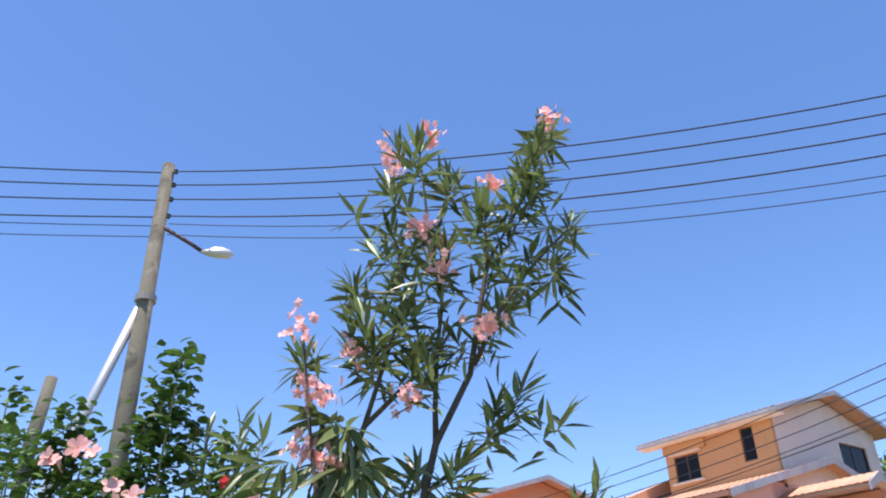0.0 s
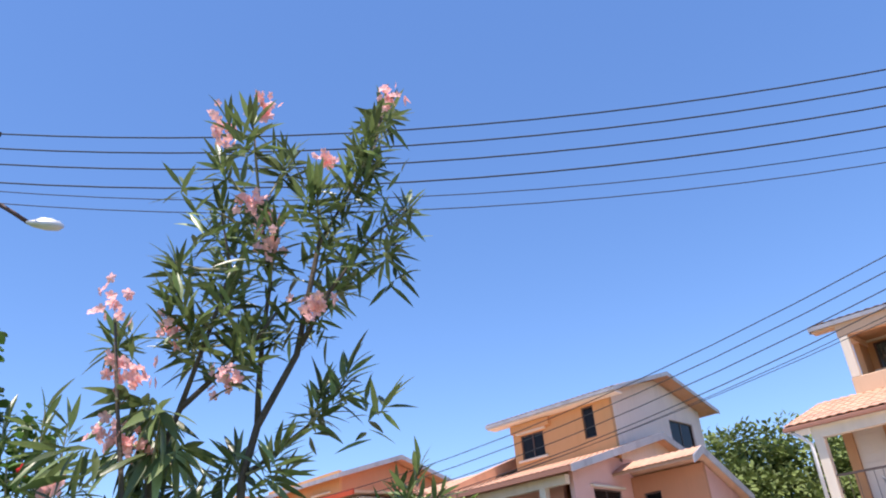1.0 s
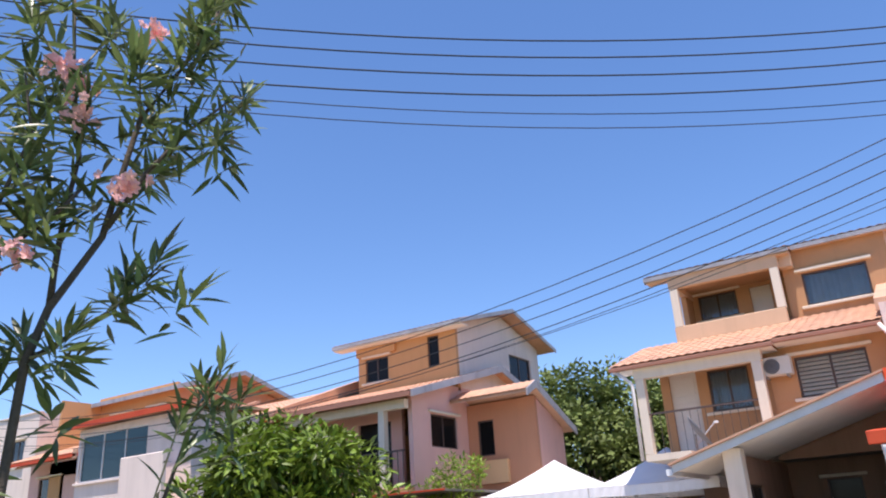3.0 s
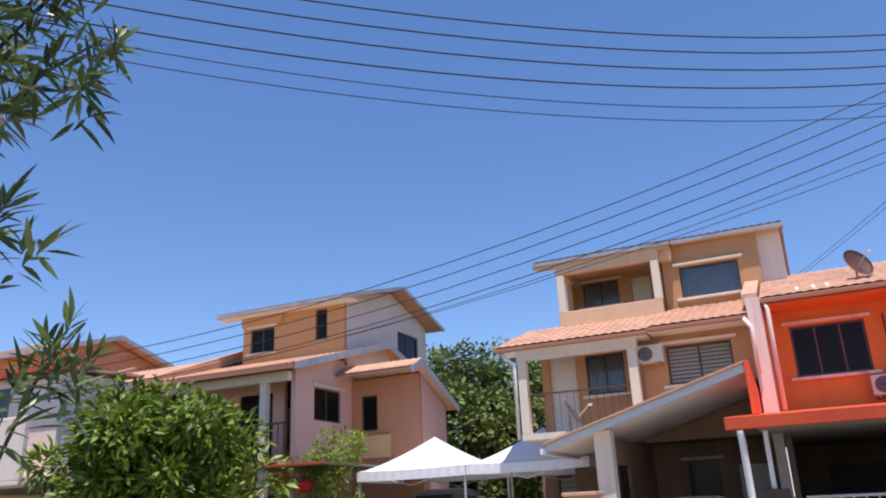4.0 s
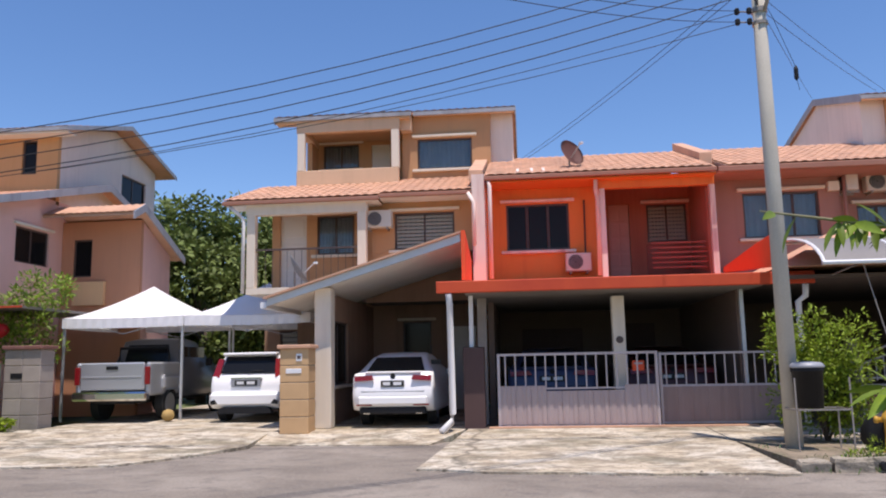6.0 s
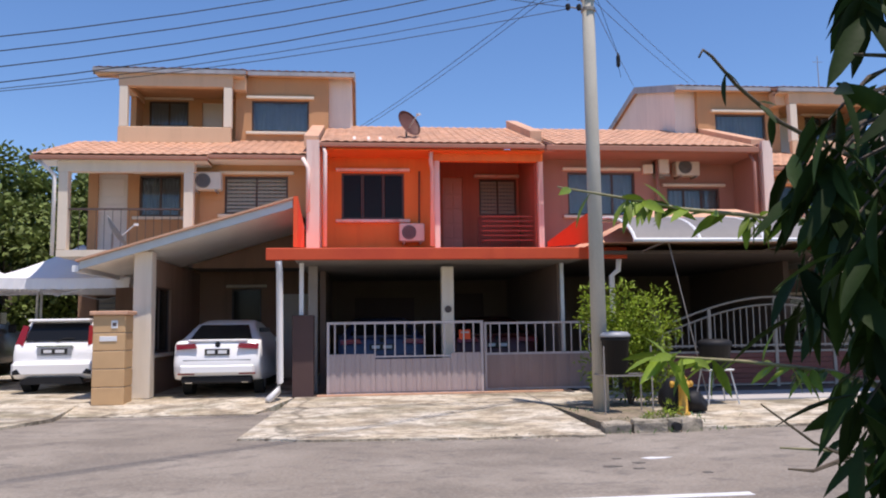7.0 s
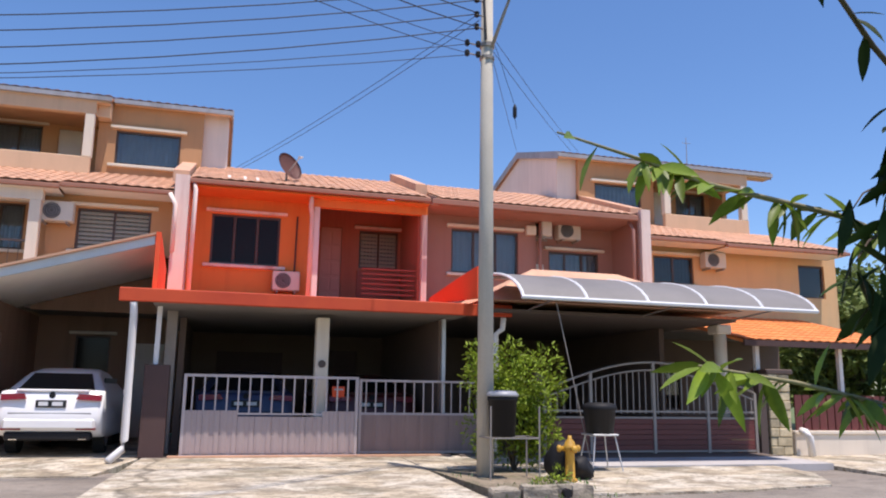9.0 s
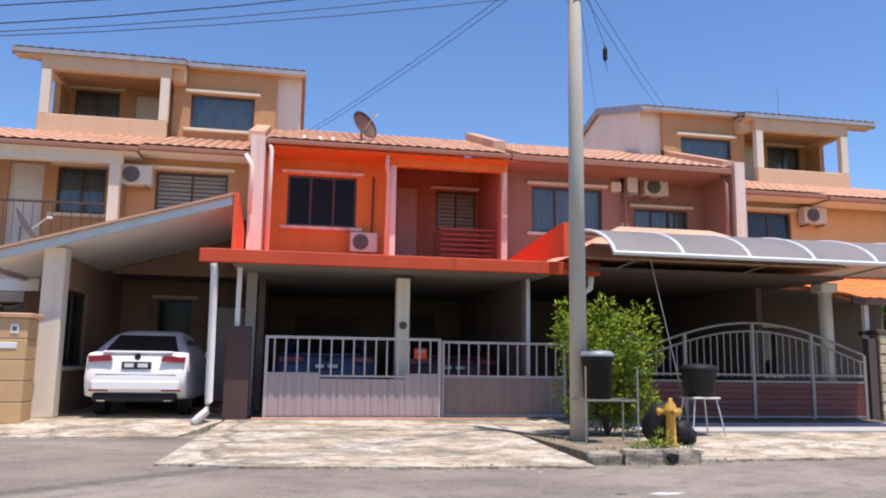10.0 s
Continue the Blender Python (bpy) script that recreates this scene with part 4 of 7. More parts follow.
    part("wall", boxed(x1 - 0.1, x1, 22.7, 26.98, 0.1, top), M[mat], house)


def tan_house():
    h = thing("terraced_house", "tan three-storey end house with terracotta roofs and carport", "house", (0, 0, 0), "terraced houses")
    house_upper(h, "tan")
    part("wall", wall("y", 19.8, 0.14, -5.95, -3.4, 3.1, 5.45, [(-4.82, -3.89, 4.03, 4.99), (-5.74, -5.08, 3.12, 5.02)]), M["tan"], h)
    window(h, -4.82, -3.89, 4.03, 4.99, 19.8)
    d = part("door", boxed(-5.74, -5.08, 19.86, 19.9, 3.12, 5.02), M["door_white"], h, "white panelled balcony door")
    for zz in (3.25, 3.9, 4.5):
        part("door_panel", boxed(-5.66, -5.16, 19.845, 19.862, zz, zz + 0.42, bevel=0.006), M["door_white"], d)
    part("wall", wall("y", 19.0, 0.14, -3.3, -0.9, 3.9, 5.3, [(-2.76, -1.36, 3.97, 4.83)]), M["tan"], h)
    window(h, -2.76, -1.36, 3.97, 4.83, 19.0, slats=9, panes=2)
    part("wall", boxed(-3.44, -3.3, 19.14, 19.8, 3.1, 5.45), M["tan"], h)
    for x in (-6.1, -3.52):
        part("post", boxed(x, x + 0.2, 18.42, 18.62, 3.122, 4.80, bevel=0.012), M["cream"], h, "cream balcony post")
    part("beam", boxed(-6.12, -3.3, 18.42, 18.62, 4.80, 5.02), M["cream"], h)
    part("downpipe", tubed([(-6.5, 18.36, 5.02), (-6.3, 18.36, 4.85), (-6.16, 18.38, 4.7), (-6.16, 18.38, 3.0)], 0.04), M["pvc"], h, "white rain pipe", smooth=True)
    part("balcony_slab", boxed(-6.1, -5.08, 18.42, 19.8, 2.98, 3.12), M["cream"], h)
    for i in range(14):
        x = -5.85 + i * 0.17
        part("baluster", boxed(x, x + 0.010, 18.5, 18.510, 3.12, 3.98), M["frame_dark"], h)
    part("handrail", boxed(-5.9, -3.52, 18.49, 18.53, 3.98, 4.02), M["frame_dark"], h)
    part("wall", wall("y", 22.0, 0.14, -5.95, -0.95, 0.1, 2.95, [(-3.06, -2.3, 1.35, 2.45)]), M["tan_shade"], h)
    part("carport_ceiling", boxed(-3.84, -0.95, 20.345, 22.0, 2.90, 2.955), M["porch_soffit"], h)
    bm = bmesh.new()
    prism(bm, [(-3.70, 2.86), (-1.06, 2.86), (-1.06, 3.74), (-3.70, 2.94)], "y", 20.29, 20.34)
    part("wall", bm, M["tan_shade"], h)
    part("wall", wall("x", -3.98, 0.12, 17.12, 22.0, 0.1, 2.85, [(17.4, 19.0, 0.95, 2.3)]), M["tan_shade"], h)
    window(h, 17.4, 19.0, 0.95, 2.3, -3.86, axis="x", behind="", glass="glass_black", lintel="")
    window(h, -3.06, -2.3, 1.35, 2.45, 22.0, panes=1, glass="glass_black", behind="", sill="")
    part("door", boxed(-1.85, -1.1, 21.94, 21.99, 0.15, 2.3), M["door_white"], h, "pale ground floor door")
    part("wall", wall("y", 22.4, 0.14, -7.0, -5.96, 0.1, 2.7, [(-6.55, -6.02, 1.2, 2.3)]), M["tan_shade"], h, "brown wall of the rear annexe")
    window(h, -6.55, -6.02, 1.2, 2.3, 22.4, panes=1, slats=8)
    closing(h, -5.95, -0.95, "tan", 5.9, 20.36)
    bm = bmesh.new()
    prism(bm, [(-3.3, 3.26), (-1.04, 3.898), (-3.3, 3.898)], "y", 19.0, 19.14)
    part("wall", bm, M["tan"], h)
    # carport: one slope that rises towards the party wall
    bm = bmesh.new()
    prism(bm, [(-4.9, 2.60), (-1.06, 3.76), (-1.06, 3.84), (-4.9, 2.68)], "y", 16.55, 20.288)
    cp = part("carport_roof", bm, M["soffit"], h, "cream underside of the sloping carport roof")
    bm = bmesh.new()
    prism(bm, [(-4.95, 2.56), (-1.04, 3.73), (-1.04, 3.89), (-4.95, 2.71)], "y", 16.50, 16.548)
    part("fascia", bm, M["galv"], cp, "weathered pale grey fascia")
    bm = bmesh.new()
    prism(bm, [(-5.0, 2.70), (-1.03, 3.895), (-1.03, 3.935), (-5.0, 2.74)], "y", 16.42, 19.0)
    part("roof_sheet", bm, M["tile"], cp, "terracotta carport roofing")
    part("gutter", boxed(-5.08, -4.96, 16.5, 19.0, 2.52, 2.64), M["alu"], cp)
    part("column", boxed(-4.04, -3.70, 16.75, 17.08, 0.13, 2.92, bevel=0.015), M["cream"], h, "cream carport column")
    return h


def orange_house():
    h = thing("terraced_house", "bright orange two-storey house with a gated porch", "house", (0, 0, 0), "terraced houses")
    part("wall", wall("y", 19.2, 0.14, -0.62, 2.0, 3.1, 5.6, [(-0.17, 1.27, 3.885, 4.96)]), M["orange"], h)
    window(h, -0.17, 1.27, 3.885, 4.96, 19.2, panes=3, glass="glass_black", behind="", lintel="pinkwhite", sill="pinkwhite")
    part("curtain", boxed(-0.16, 0.2, 19.40, 19.42, 3.90, 4.95), M["frame_dark"], h)
    part("wall", boxed(1.86, 2.0, 19.34, 20.6, 3.1, 5.6), M["recess"], h)
    part("wall", boxed(4.26, 4.40, 18.8, 20.6, 3.1, 5.6), M["recess"], h)
    part("wall", wall("y", 20.6, 0.14, 2.0, 4.26, 3.1, 5.6, [(2.32, 2.82, 3.15, 5.14), (3.24, 4.2, 4.18, 5.11)]), M["recess"], h)
    d = part("door", boxed(2.32, 2.82, 20.66, 20.70, 3.15, 5.14), M["door_pink"], h, "faded pink panelled door")
    for i in range(5):
        for j in range(2):
            part("door_panel", boxed(2.36 + 0.23 * j, 2.55 + 0.23 * j, 20.645, 20.662, 3.25 + 0.37 * i, 3.55 + 0.37 * i, bevel=0.005), M["door_pink"], d)
    window(h, 3.24, 4.2, 4.18, 5.11, 20.6, slats=9, lintel="pinkwhite", sill="")
    part("wall_panel", boxed(3.2, 4.22, 20.56, 20.6, 3.2, 4.12), M["door_red"], h, "dark red wooden panel")
    for i in range(6):
        part("rail", boxed(3.05, 4.22, 18.92, 18.95, 3.35 + 0.11 * i, 3.38 + 0.11 * i), M["door_red"], h, "red balcony rail" if i == 0 else "")
    part("post", boxed(1.92, 2.04, 18.62, 18.74, 3.1, 5.14), M["pinkwhite"], h, "pale pink balcony post")
    part("post", boxed(4.30, 4.42, 18.62, 18.74, 3.1, 5.14), M["pinkwhite"], h)
    part("beam", boxed(1.9, 4.42, 18.62, 18.78, 5.14, 5.40), M["orange"], h)
    part("downpipe", tubed([(1.84, 18.5, 5.33), (1.84, 18.55, 5.1), (1.88, 18.62, 4.9), (1.86, 18.6, 3.2)], 0.05), M["pinkwhite"], h, "pale pink rain pipe", smooth=True)
    part("downpipe", tubed([(1.62, 19.14, 5.0), (1.60, 19.14, 3.4)], 0.02), M["brownpost"], h)
    part("wall", boxed(-0.90, -0.62, 18.25, 20.6, 3.0, 5.5), M["pinkwhite"], h, "pale pink party wall pier")
    part("downpipe", tubed([(-0.53, 18.3, 5.35), (-0.50, 18.2, 5.2), (-0.50, 18.2, 3.15)], 0.045), M["pinkwhite"], h, smooth=True)
    part("downpipe", tubed([(-0.98, 18.32, 5.1), (-0.86, 18.18, 4.85), (-0.86, 18.18, 3.9)], 0.045), M["pinkwhite"], h, smooth=True)
    part("soffit", boxed(-0.55, 4.40, 18.36, 19.2, 5.32, 5.35), M["orange"], h)
    part("roof", slope(bmesh.new(), -0.62, 4.40, 18.32, 5.47, 22.3, 6.86), M["tile"], h, "terracotta tiled roof")
    part("roof", slope(bmesh.new(), -0.62, 4.40, 27.2, 5.3, 22.3, 6.86), M["tile"], h)
    part("gutter", boxed(-0.62, 4.40, 18.22, 18.32, 5.35, 5.44, bevel=0.012), M["fascia_brown"], h, "red-brown gutter")
    # Pale strips modelled in place of bright reflections on the roof.
    for x in (0.1, 0.42, 0.68):
        part("mortar_patch", slope(bmesh.new(), x, x + 0.06, 18.5, 5.59, 19.1, 5.80, 0.03), M["pinkwhite"], h, "pale strip for a bright reflection on the tiles")
    part("party_wall_cap", slope(bmesh.new(), -0.98, -0.66, 18.6, 5.68, 22.4, 7.0, 0.25), M["tile"], h)
    part("party_wall_cap", slope(bmesh.new(), 4.32, 4.60, 19.4, 6.06, 22.4, 7.12, 0.3), M["tile"], h, "raised party wall coping")
    closing(h, -0.62, 4.38, "orange", 5.4)
    tiled(h, -0.60, 4.36, 18.28, 5.47, 22.3, 6.86)
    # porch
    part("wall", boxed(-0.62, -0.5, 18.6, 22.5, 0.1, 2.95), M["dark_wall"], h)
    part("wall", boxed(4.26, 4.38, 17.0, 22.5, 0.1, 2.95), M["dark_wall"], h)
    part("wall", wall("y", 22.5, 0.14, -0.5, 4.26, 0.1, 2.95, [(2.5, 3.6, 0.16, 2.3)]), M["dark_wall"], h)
    # Dark panel added where the porch window lies black in shade.
    part("door", boxed(0.1, 1.7, 22.44, 22.49, 0.16, 2.2), M["brownpost"], h, "dark panel in place of an unlit porch window")
    part("door", boxed(2.5, 3.6, 22.56, 22.6, 0.16, 2.3), M["brownpost"], h, "dark sliding door")
    porch = part("porch_roof", slope(bmesh.new(), -1.43, 5.34, 16.0, 2.90, 19.2, 3.22, 0.08), M["vermilion"], h, "red porch roof")
    part("porch_ceiling", boxed(-0.95, 4.5, 16.01, 22.5, 2.66, 2.71), M["porch_soffit"], porch, "porch ceiling in a shade-darkened grey")
    part("fascia", boxed(-1.47, 5.38, 15.90, 15.998, 2.67, 2.89, bevel=0.012), M["red"], porch, "red painted porch gutter")
    for x, y in ((1.86, 16.75),):
        part("column", boxed(x, x + 0.24, y, y + 0.24, 0.14, 2.60, bevel=0.012), M["cream"], h, "cream porch column")
    part("column", boxed(-0.78, -0.60, 17.2, 17.4, 0.14, 2.655), M["block"], h, "grey porch column")
    part("column", boxed(-0.90, -0.82, 16.45, 16.53, 1.662, 2.655), M["pvc"], h)
    part("column", boxed(4.24, 4.31, 16.66, 16.73, 0.14, 2.655), M["galv"], h)
    bm = bmesh.new()
    prism(bm, [(16.45, 2.96), (16.45, 3.95), (18.4, 3.55), (18.4, 3.15)], "x", -1.02, -0.94)
    part("wall", bm, M["vermilion"], h, "bright red wedge of party wall")
    bm = bmesh.new()
    prism(bm, [(15.35, 2.93), (15.35, 3.50), (16.3, 3.46), (18.7, 3.30), (18.7, 3.18)], "x", 4.5, 4.62)
    part("wall", bm, M["vermilion"], h)
    part("downpipe", tubed([(-1.24, 15.95, 2.66), (-1.23, 16.05, 2.46), (-1.21, 16.05, 0.44), (-1.23, 15.99, 0.29), (-1.40, 15.78, 0.13)], 0.062, sides=10), M["pvc"], h, "white rain pipe with a bent foot", smooth=True)
    part("downpipe", tubed([(5.22, 15.95, 2.66), (5.22, 16.0, 2.45), (5.1, 16.04, 2.35), (5.1, 16.04, 0.2)], 0.055, sides=10), M["pvc"], h, smooth=True)
    part("gate_post", boxed(-1.02, -0.62, 16.35, 16.62, 0.13, 1.66, bevel=0.01), M["brownpost"], h, "dark brown gate post")
    part("plaque", lathe(bmesh.new(), [(0.001, 0), (0.07, 0), (0.07, 0.02), (0.001, 0.02)], sides=14), M["frame_dark"], h).matrix_basis = pose(1.98, 16.74, 1.75, 90)
    part("step", boxed(-0.55, 4.3, 16.205, 16.34, 0.10, 0.170), M["tile"], h, "terracotta tiled sill of the porch")
    return h


def mauve_house():
    h = thing("terraced_house", "mauve-brown two-storey house behind a curved canopy", "house", (0, 0, 0), "terraced houses")
    part("wall", wall("y", 19.2, 0.14, 4.40, 7.25, 3.0, 5.6, [(5.15, 6.80, 3.99, 5.02)]), M["mauve"], h)
    window(h, 5.15, 6.80, 3.99, 5.02, 19.2, panes=3)
    part("wall", wall("y", 19.6, 0.14, 7.25, 9.5, 3.0, 5.6, [(7.75, 9.1, 3.9, 4.72)]), M["mauve"], h)
    window(h, 7.75, 9.1, 3.9, 4.72, 19.6, panes=3)
    part("wall", boxed(7.11, 7.25, 19.34, 19.6, 3.0, 5.6), M["mauve"], h)
    part("wall", boxed(9.48, 9.76, 18.33, 20.6, 3.0, 5.55), M["mauve"], h)
    part("wall", boxed(9.52, 9.76, 18.22, 18.328, 3.0, 5.6), M["pinkwhite"], h, "stained pale end of the party wall")
    part("meter_box", boxed(7.36, 7.58, 19.5, 19.6, 4.08, 4.36, bevel=0.01), M["ac"], h, "small white box beside the window")
    part("downpipe", tubed([(9.3, 18.4, 5.3), (9.34, 18.3, 5.1), (9.34, 18.3, 3.2)], 0.045), M["mauve"], h, smooth=True)
    part("downpipe", tubed([(7.32, 19.1, 5.3), (7.32, 19.1, 3.5)], 0.04), M["mauve"], h, smooth=True)
    part("roof", slope(bmesh.new(), 4.62, 9.45, 18.32, 5.47, 22.3, 6.86), M["tile"], h, "terracotta tiled roof")
    part("roof", slope(bmesh.new(), 4.62, 9.45, 27.2, 5.3, 22.3, 6.86), M["tile"], h)
    part("gutter", boxed(4.42, 9.45, 18.22, 18.32, 5.32, 5.44, bevel=0.012), M["fascia_brown"], h, "brown gutter")
    part("soffit", boxed(4.42, 9.45, 18.36, 19.6, 5.32, 5.35), M["mauve"], h)
    part("party_wall_cap", slope(bmesh.new(), 9.46, 9.80, 18.6, 5.72, 22.4, 7.05, 0.3), M["tile"], h, "raised party wall coping")
    part("vent", boxed(6.98, 7.22, 19.08, 19.2, 4.98, 5.2, bevel=0.01), M["cream"], h, "small square wall vent")
    closing(h, 4.42, 9.45, "mauve", 5.4)
    tiled(h, 4.64, 9.43, 18.28, 5.47, 22.3, 6.86)
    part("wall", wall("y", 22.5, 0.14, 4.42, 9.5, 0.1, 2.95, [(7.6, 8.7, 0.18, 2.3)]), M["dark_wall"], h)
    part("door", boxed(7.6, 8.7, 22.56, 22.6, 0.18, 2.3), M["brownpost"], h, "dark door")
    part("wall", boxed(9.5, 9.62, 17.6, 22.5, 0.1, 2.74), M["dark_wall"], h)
    # hipped porch roof behind the canopy
    bm = bmesh.new()
    base = [bm.verts.new(p) for p in ((4.7, 15.6, 2.95), (10.2, 15.6, 2.95), (10.2, 19.2, 2.95), (4.7, 19.2, 2.95))]
    ridge = [bm.verts.new(p) for p in ((6.4, 17.4, 3.86), (8.4, 17.4, 3.86))]
    bm.faces.new((base[0], base[1], ridge[1], ridge[0]))
    bm.faces.new((base[1], base[2], ridge[1]))
    bm.faces.new((base[2], base[3], ridge[0], ridge[1]))
    bm.faces.new((base[3], base[0], ridge[0]))
    bm.faces.new(base[::-1])
    bmesh.ops.recalc_face_normals(bm, faces=bm.faces[:])
    part("porch_roof", bm, M["tile"], h, "low hipped terracotta porch roof")
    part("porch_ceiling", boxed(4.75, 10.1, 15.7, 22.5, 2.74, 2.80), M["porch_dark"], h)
    part("column", tubed([(10.2, 16.4, 0.17), (10.2, 16.4, 2.74)], 0.13, sides=16), M["cream"], h, "round cream porch column", smooth=True)
    part("capital", boxed(10.02, 10.38, 16.22, 16.58, 2.55, 2.74, bevel=0.03), M["cream"], h)
    return h


def peach_house():
    h = thing("terraced_house", "peach three-storey end house with orange tiled awning", "house", (0, 0, 0), "terraced houses")
    house_upper(h, "tan", 8.9, 0.16, -6.5)
    part("wall", wall("y", 19.2, 0.14, 9.76, 15.9, 2.9, 5.12, [(10.40, 11.54, 4.03, 4.72), (14.70, 15.52, 3.86, 4.73)]), M["peach"], h)
    window(h, 10.40, 11.54, 4.03, 4.72, 19.2, panes=2, glass="glass_dark")
    window(h, 14.70, 15.52, 3.86, 4.73, 19.2, panes=1, glass="glass_dark", lintel="", sill="")
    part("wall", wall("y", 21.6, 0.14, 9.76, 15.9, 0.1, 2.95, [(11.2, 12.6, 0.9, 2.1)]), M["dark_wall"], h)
    window(h, 11.2, 12.6, 0.9, 2.1, 21.6, behind="interior", glass="glass_dark")
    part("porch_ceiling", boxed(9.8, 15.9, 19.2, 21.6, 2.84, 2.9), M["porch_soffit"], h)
    closing(h, 9.8, 15.9, "peach", 5.9)
    part("wall", boxed(15.76, 15.9, 19.34, 20.64, 2.9, 5.3), M["peach"], h)
    aw = part("awning_roof", slope(bmesh.new(), 10.4, 14.6, 15.9, 2.42, 19.2, 3.25, 0.06), M["tile_orange"], h, "bright orange tiled awning roof")
    tiled(h, 10.4, 14.6, 15.86, 2.42, 19.2, 3.25, mat="tile_orange")
    part("fascia", boxed(10.38, 14.62, 15.84, 15.9, 2.30, 2.42), M["brownpost"], aw)
    for x in (10.9, 13.0, 14.4):
        part("awning_post", boxed(x, x + 0.09, 16.2, 16.29, 0.12, 2.36), M["pvc"], h)
    return h


tan_house()
orange_house()
mauve_house()
peach_house()
ac_unit((-3.40, 18.96, 4.46), 0.62, 0.40)
ac_unit((1.14, 19.18, 3.34), 0.57, 0.41)
ac_unit((7.88, 19.58, 4.98), 0.60, 0.42)
ac_unit((7.66, 19.58, 4.98), 0.52, 0.42, turn=-90)
ac_unit((11.68, 19.18, 4.44), 0.60, 0.40)


def end_house(dx, label, upper, lower, ext, side="white", mid=True):
    """The three-storey end house of the next block, with its side bay."""
    h = thing("terraced_house", label, "house", (dx, 0, 0), "terraced houses")
    part("wall", wall("y", 21.3, 0.14, -16.55, -12.65, 5.9, 7.98, [(-16.25, -15.3, 6.66, 7.45), (-13.72, -13.28, 6.80, 7.78)]), M[upper], h)
    window(h, -16.25, -15.3, 6.66, 7.45, 21.3, panes=2, glass="glass_black", behind="")
    window(h, -13.72, -13.28, 6.80, 7.78, 21.3, panes=1, glass="glass_black", behind="", lintel="", sill="")
    part("wall", boxed(-16.55, -14.95, 21.18, 21.298, 7.55, 7.82), M[upper], h)
    bm = wall("x", -12.64, -0.10, 21.44, 27.0, 6.0, 8.12, [(24.75, 26.35, 6.65, 7.6)])
    prism(bm, [(21.44, 8.12), (24.3, 8.86), (27.0, 8.12)], "x", -12.74, -12.64)
    part("wall", bm, M[side], h, "white painted gable wall")
    window(h, 24.75, 26.35, 6.65, 7.6, -12.64, axis="x", glass="glass_black", behind="", lintel="", sill="")
    part("wall", boxed(-16.55, -16.41, 21.44, 27.0, 5.4, 7.98), M[upper], h)
    part("wall", boxed(-16.4, -12.8, 26.86, 27.0, 0, 8.1), M[upper], h)
    part("roof", slope(bmesh.new(), -17.3, -12.12, 20.86, 7.98, 24.3, 8.99), M["tile"], h, "terracotta tiled roof")
    part("roof", slope(bmesh.new(), -17.3, -12.12, 27.5, 8.10, 24.3, 8.99), M["tile"], h)
    tiled(h, -17.3, -12.12, 20.82, 7.98, 24.3, 8.99, singles=False)
    part("fascia", boxed(-17.3, -12.1, 20.80, 20.86, 7.88, 7.98), M["fascia"], h)
    part("soffit", boxed(-17.28, -12.14, 20.87, 21.3, 7.84, 7.88), M["soffit"], h)
    bm = bmesh.new()
    prism(bm, [(20.86, 8.01), (24.3, 9.03), (27.55, 8.13), (27.55, 8.0), (24.3, 8.89), (20.86, 7.88)], "x", -12.12, -12.09)
    part("bargeboard", bm, M["fascia"], h)
    # second storey
    part("wall", wall("y", 19.6, 0.14, -17.2, -13.6, 2.9, 5.6, [(-15.2, -14.0, 3.0, 5.0)]), M[lower], h)
    part("door", boxed(-15.2, -14.0, 19.68, 19.72, 3.0, 5.0), M["glass_black"], h, "dark glazed balcony door")
    part("curtain", boxed(-15.2, -14.0, 19.8, 19.82, 3.0, 5.0), M["interior"], h)
    bm = wall("x", -12.65, -0.14, 18.8, 27.0, 0.1, 5.45, [(19.7, 21.1, 4.12, 5.05)])
    prism(bm, [(18.8, 5.45), (20.9, 6.0), (27.0, 6.0), (27.0, 5.45)], "x", -12.79, -12.65)
    part("wall", bm, M[lower], h, "pink side wall")
    window(h, 19.7, 21.1, 4.12, 5.05, -12.65, axis="x", glass="glass_black", behind="", sill="")
    part("post", boxed(-13.62, -13.42, 18.5, 18.7, 0.1, 5.1), M["cream"], h, "pale balcony post")
    part("beam", boxed(-17.2, -12.7, 18.5, 18.7, 5.1, 5.35), M["cream"], h)
    part("balcony_slab", boxed(-17.2, -12.66, 18.45, 19.6, 2.88, 3.0), M["salmon"], h)
    for i in range(24):
        x = -17.0 + i * 0.18
        part("baluster", boxed(x, x + 0.02, 18.56, 18.58, 3.0, 3.95), M["frame_dark"], h)
    part("handrail", boxed(-17.1, -12.8, 18.54, 18.6, 3.95, 4.0), M["frame_dark"], h)
    part("roof", slope(bmesh.new(), -17.4, -12.25, 18.2, 5.46, 23.4, 6.88), M["tile"], h, "terracotta tiled eave roof")
    part("roof", slope(bmesh.new(), -17.4, -12.25, 27.4, 5.6, 23.4, 6.88), M["tile"], h)
    tiled(h, -17.4, -12.25, 18.16, 5.46, 23.4, 6.88, singles=False)
    part("gutter", boxed(-17.4, -12.25, 18.1, 18.2, 5.32, 5.45), M["fascia_brown"], h)
    bm = bmesh.new()
    prism(bm, [(18.2, 5.50), (23.4, 6.92), (27.4, 5.64), (27.4, 5.44), (23.4, 6.70), (18.2, 5.30)], "x", -12.25, -12.21)
    part("bargeboard", bm, M["fascia"], h)
    # side bay
    part("wall", wall("y", 21.7, 0.14, -12.64, -10.33, 0.1, 5.45, [(-12.3, -11.75, 3.9, 4.95)]), M[ext], h, "salmon wall of the side bay")
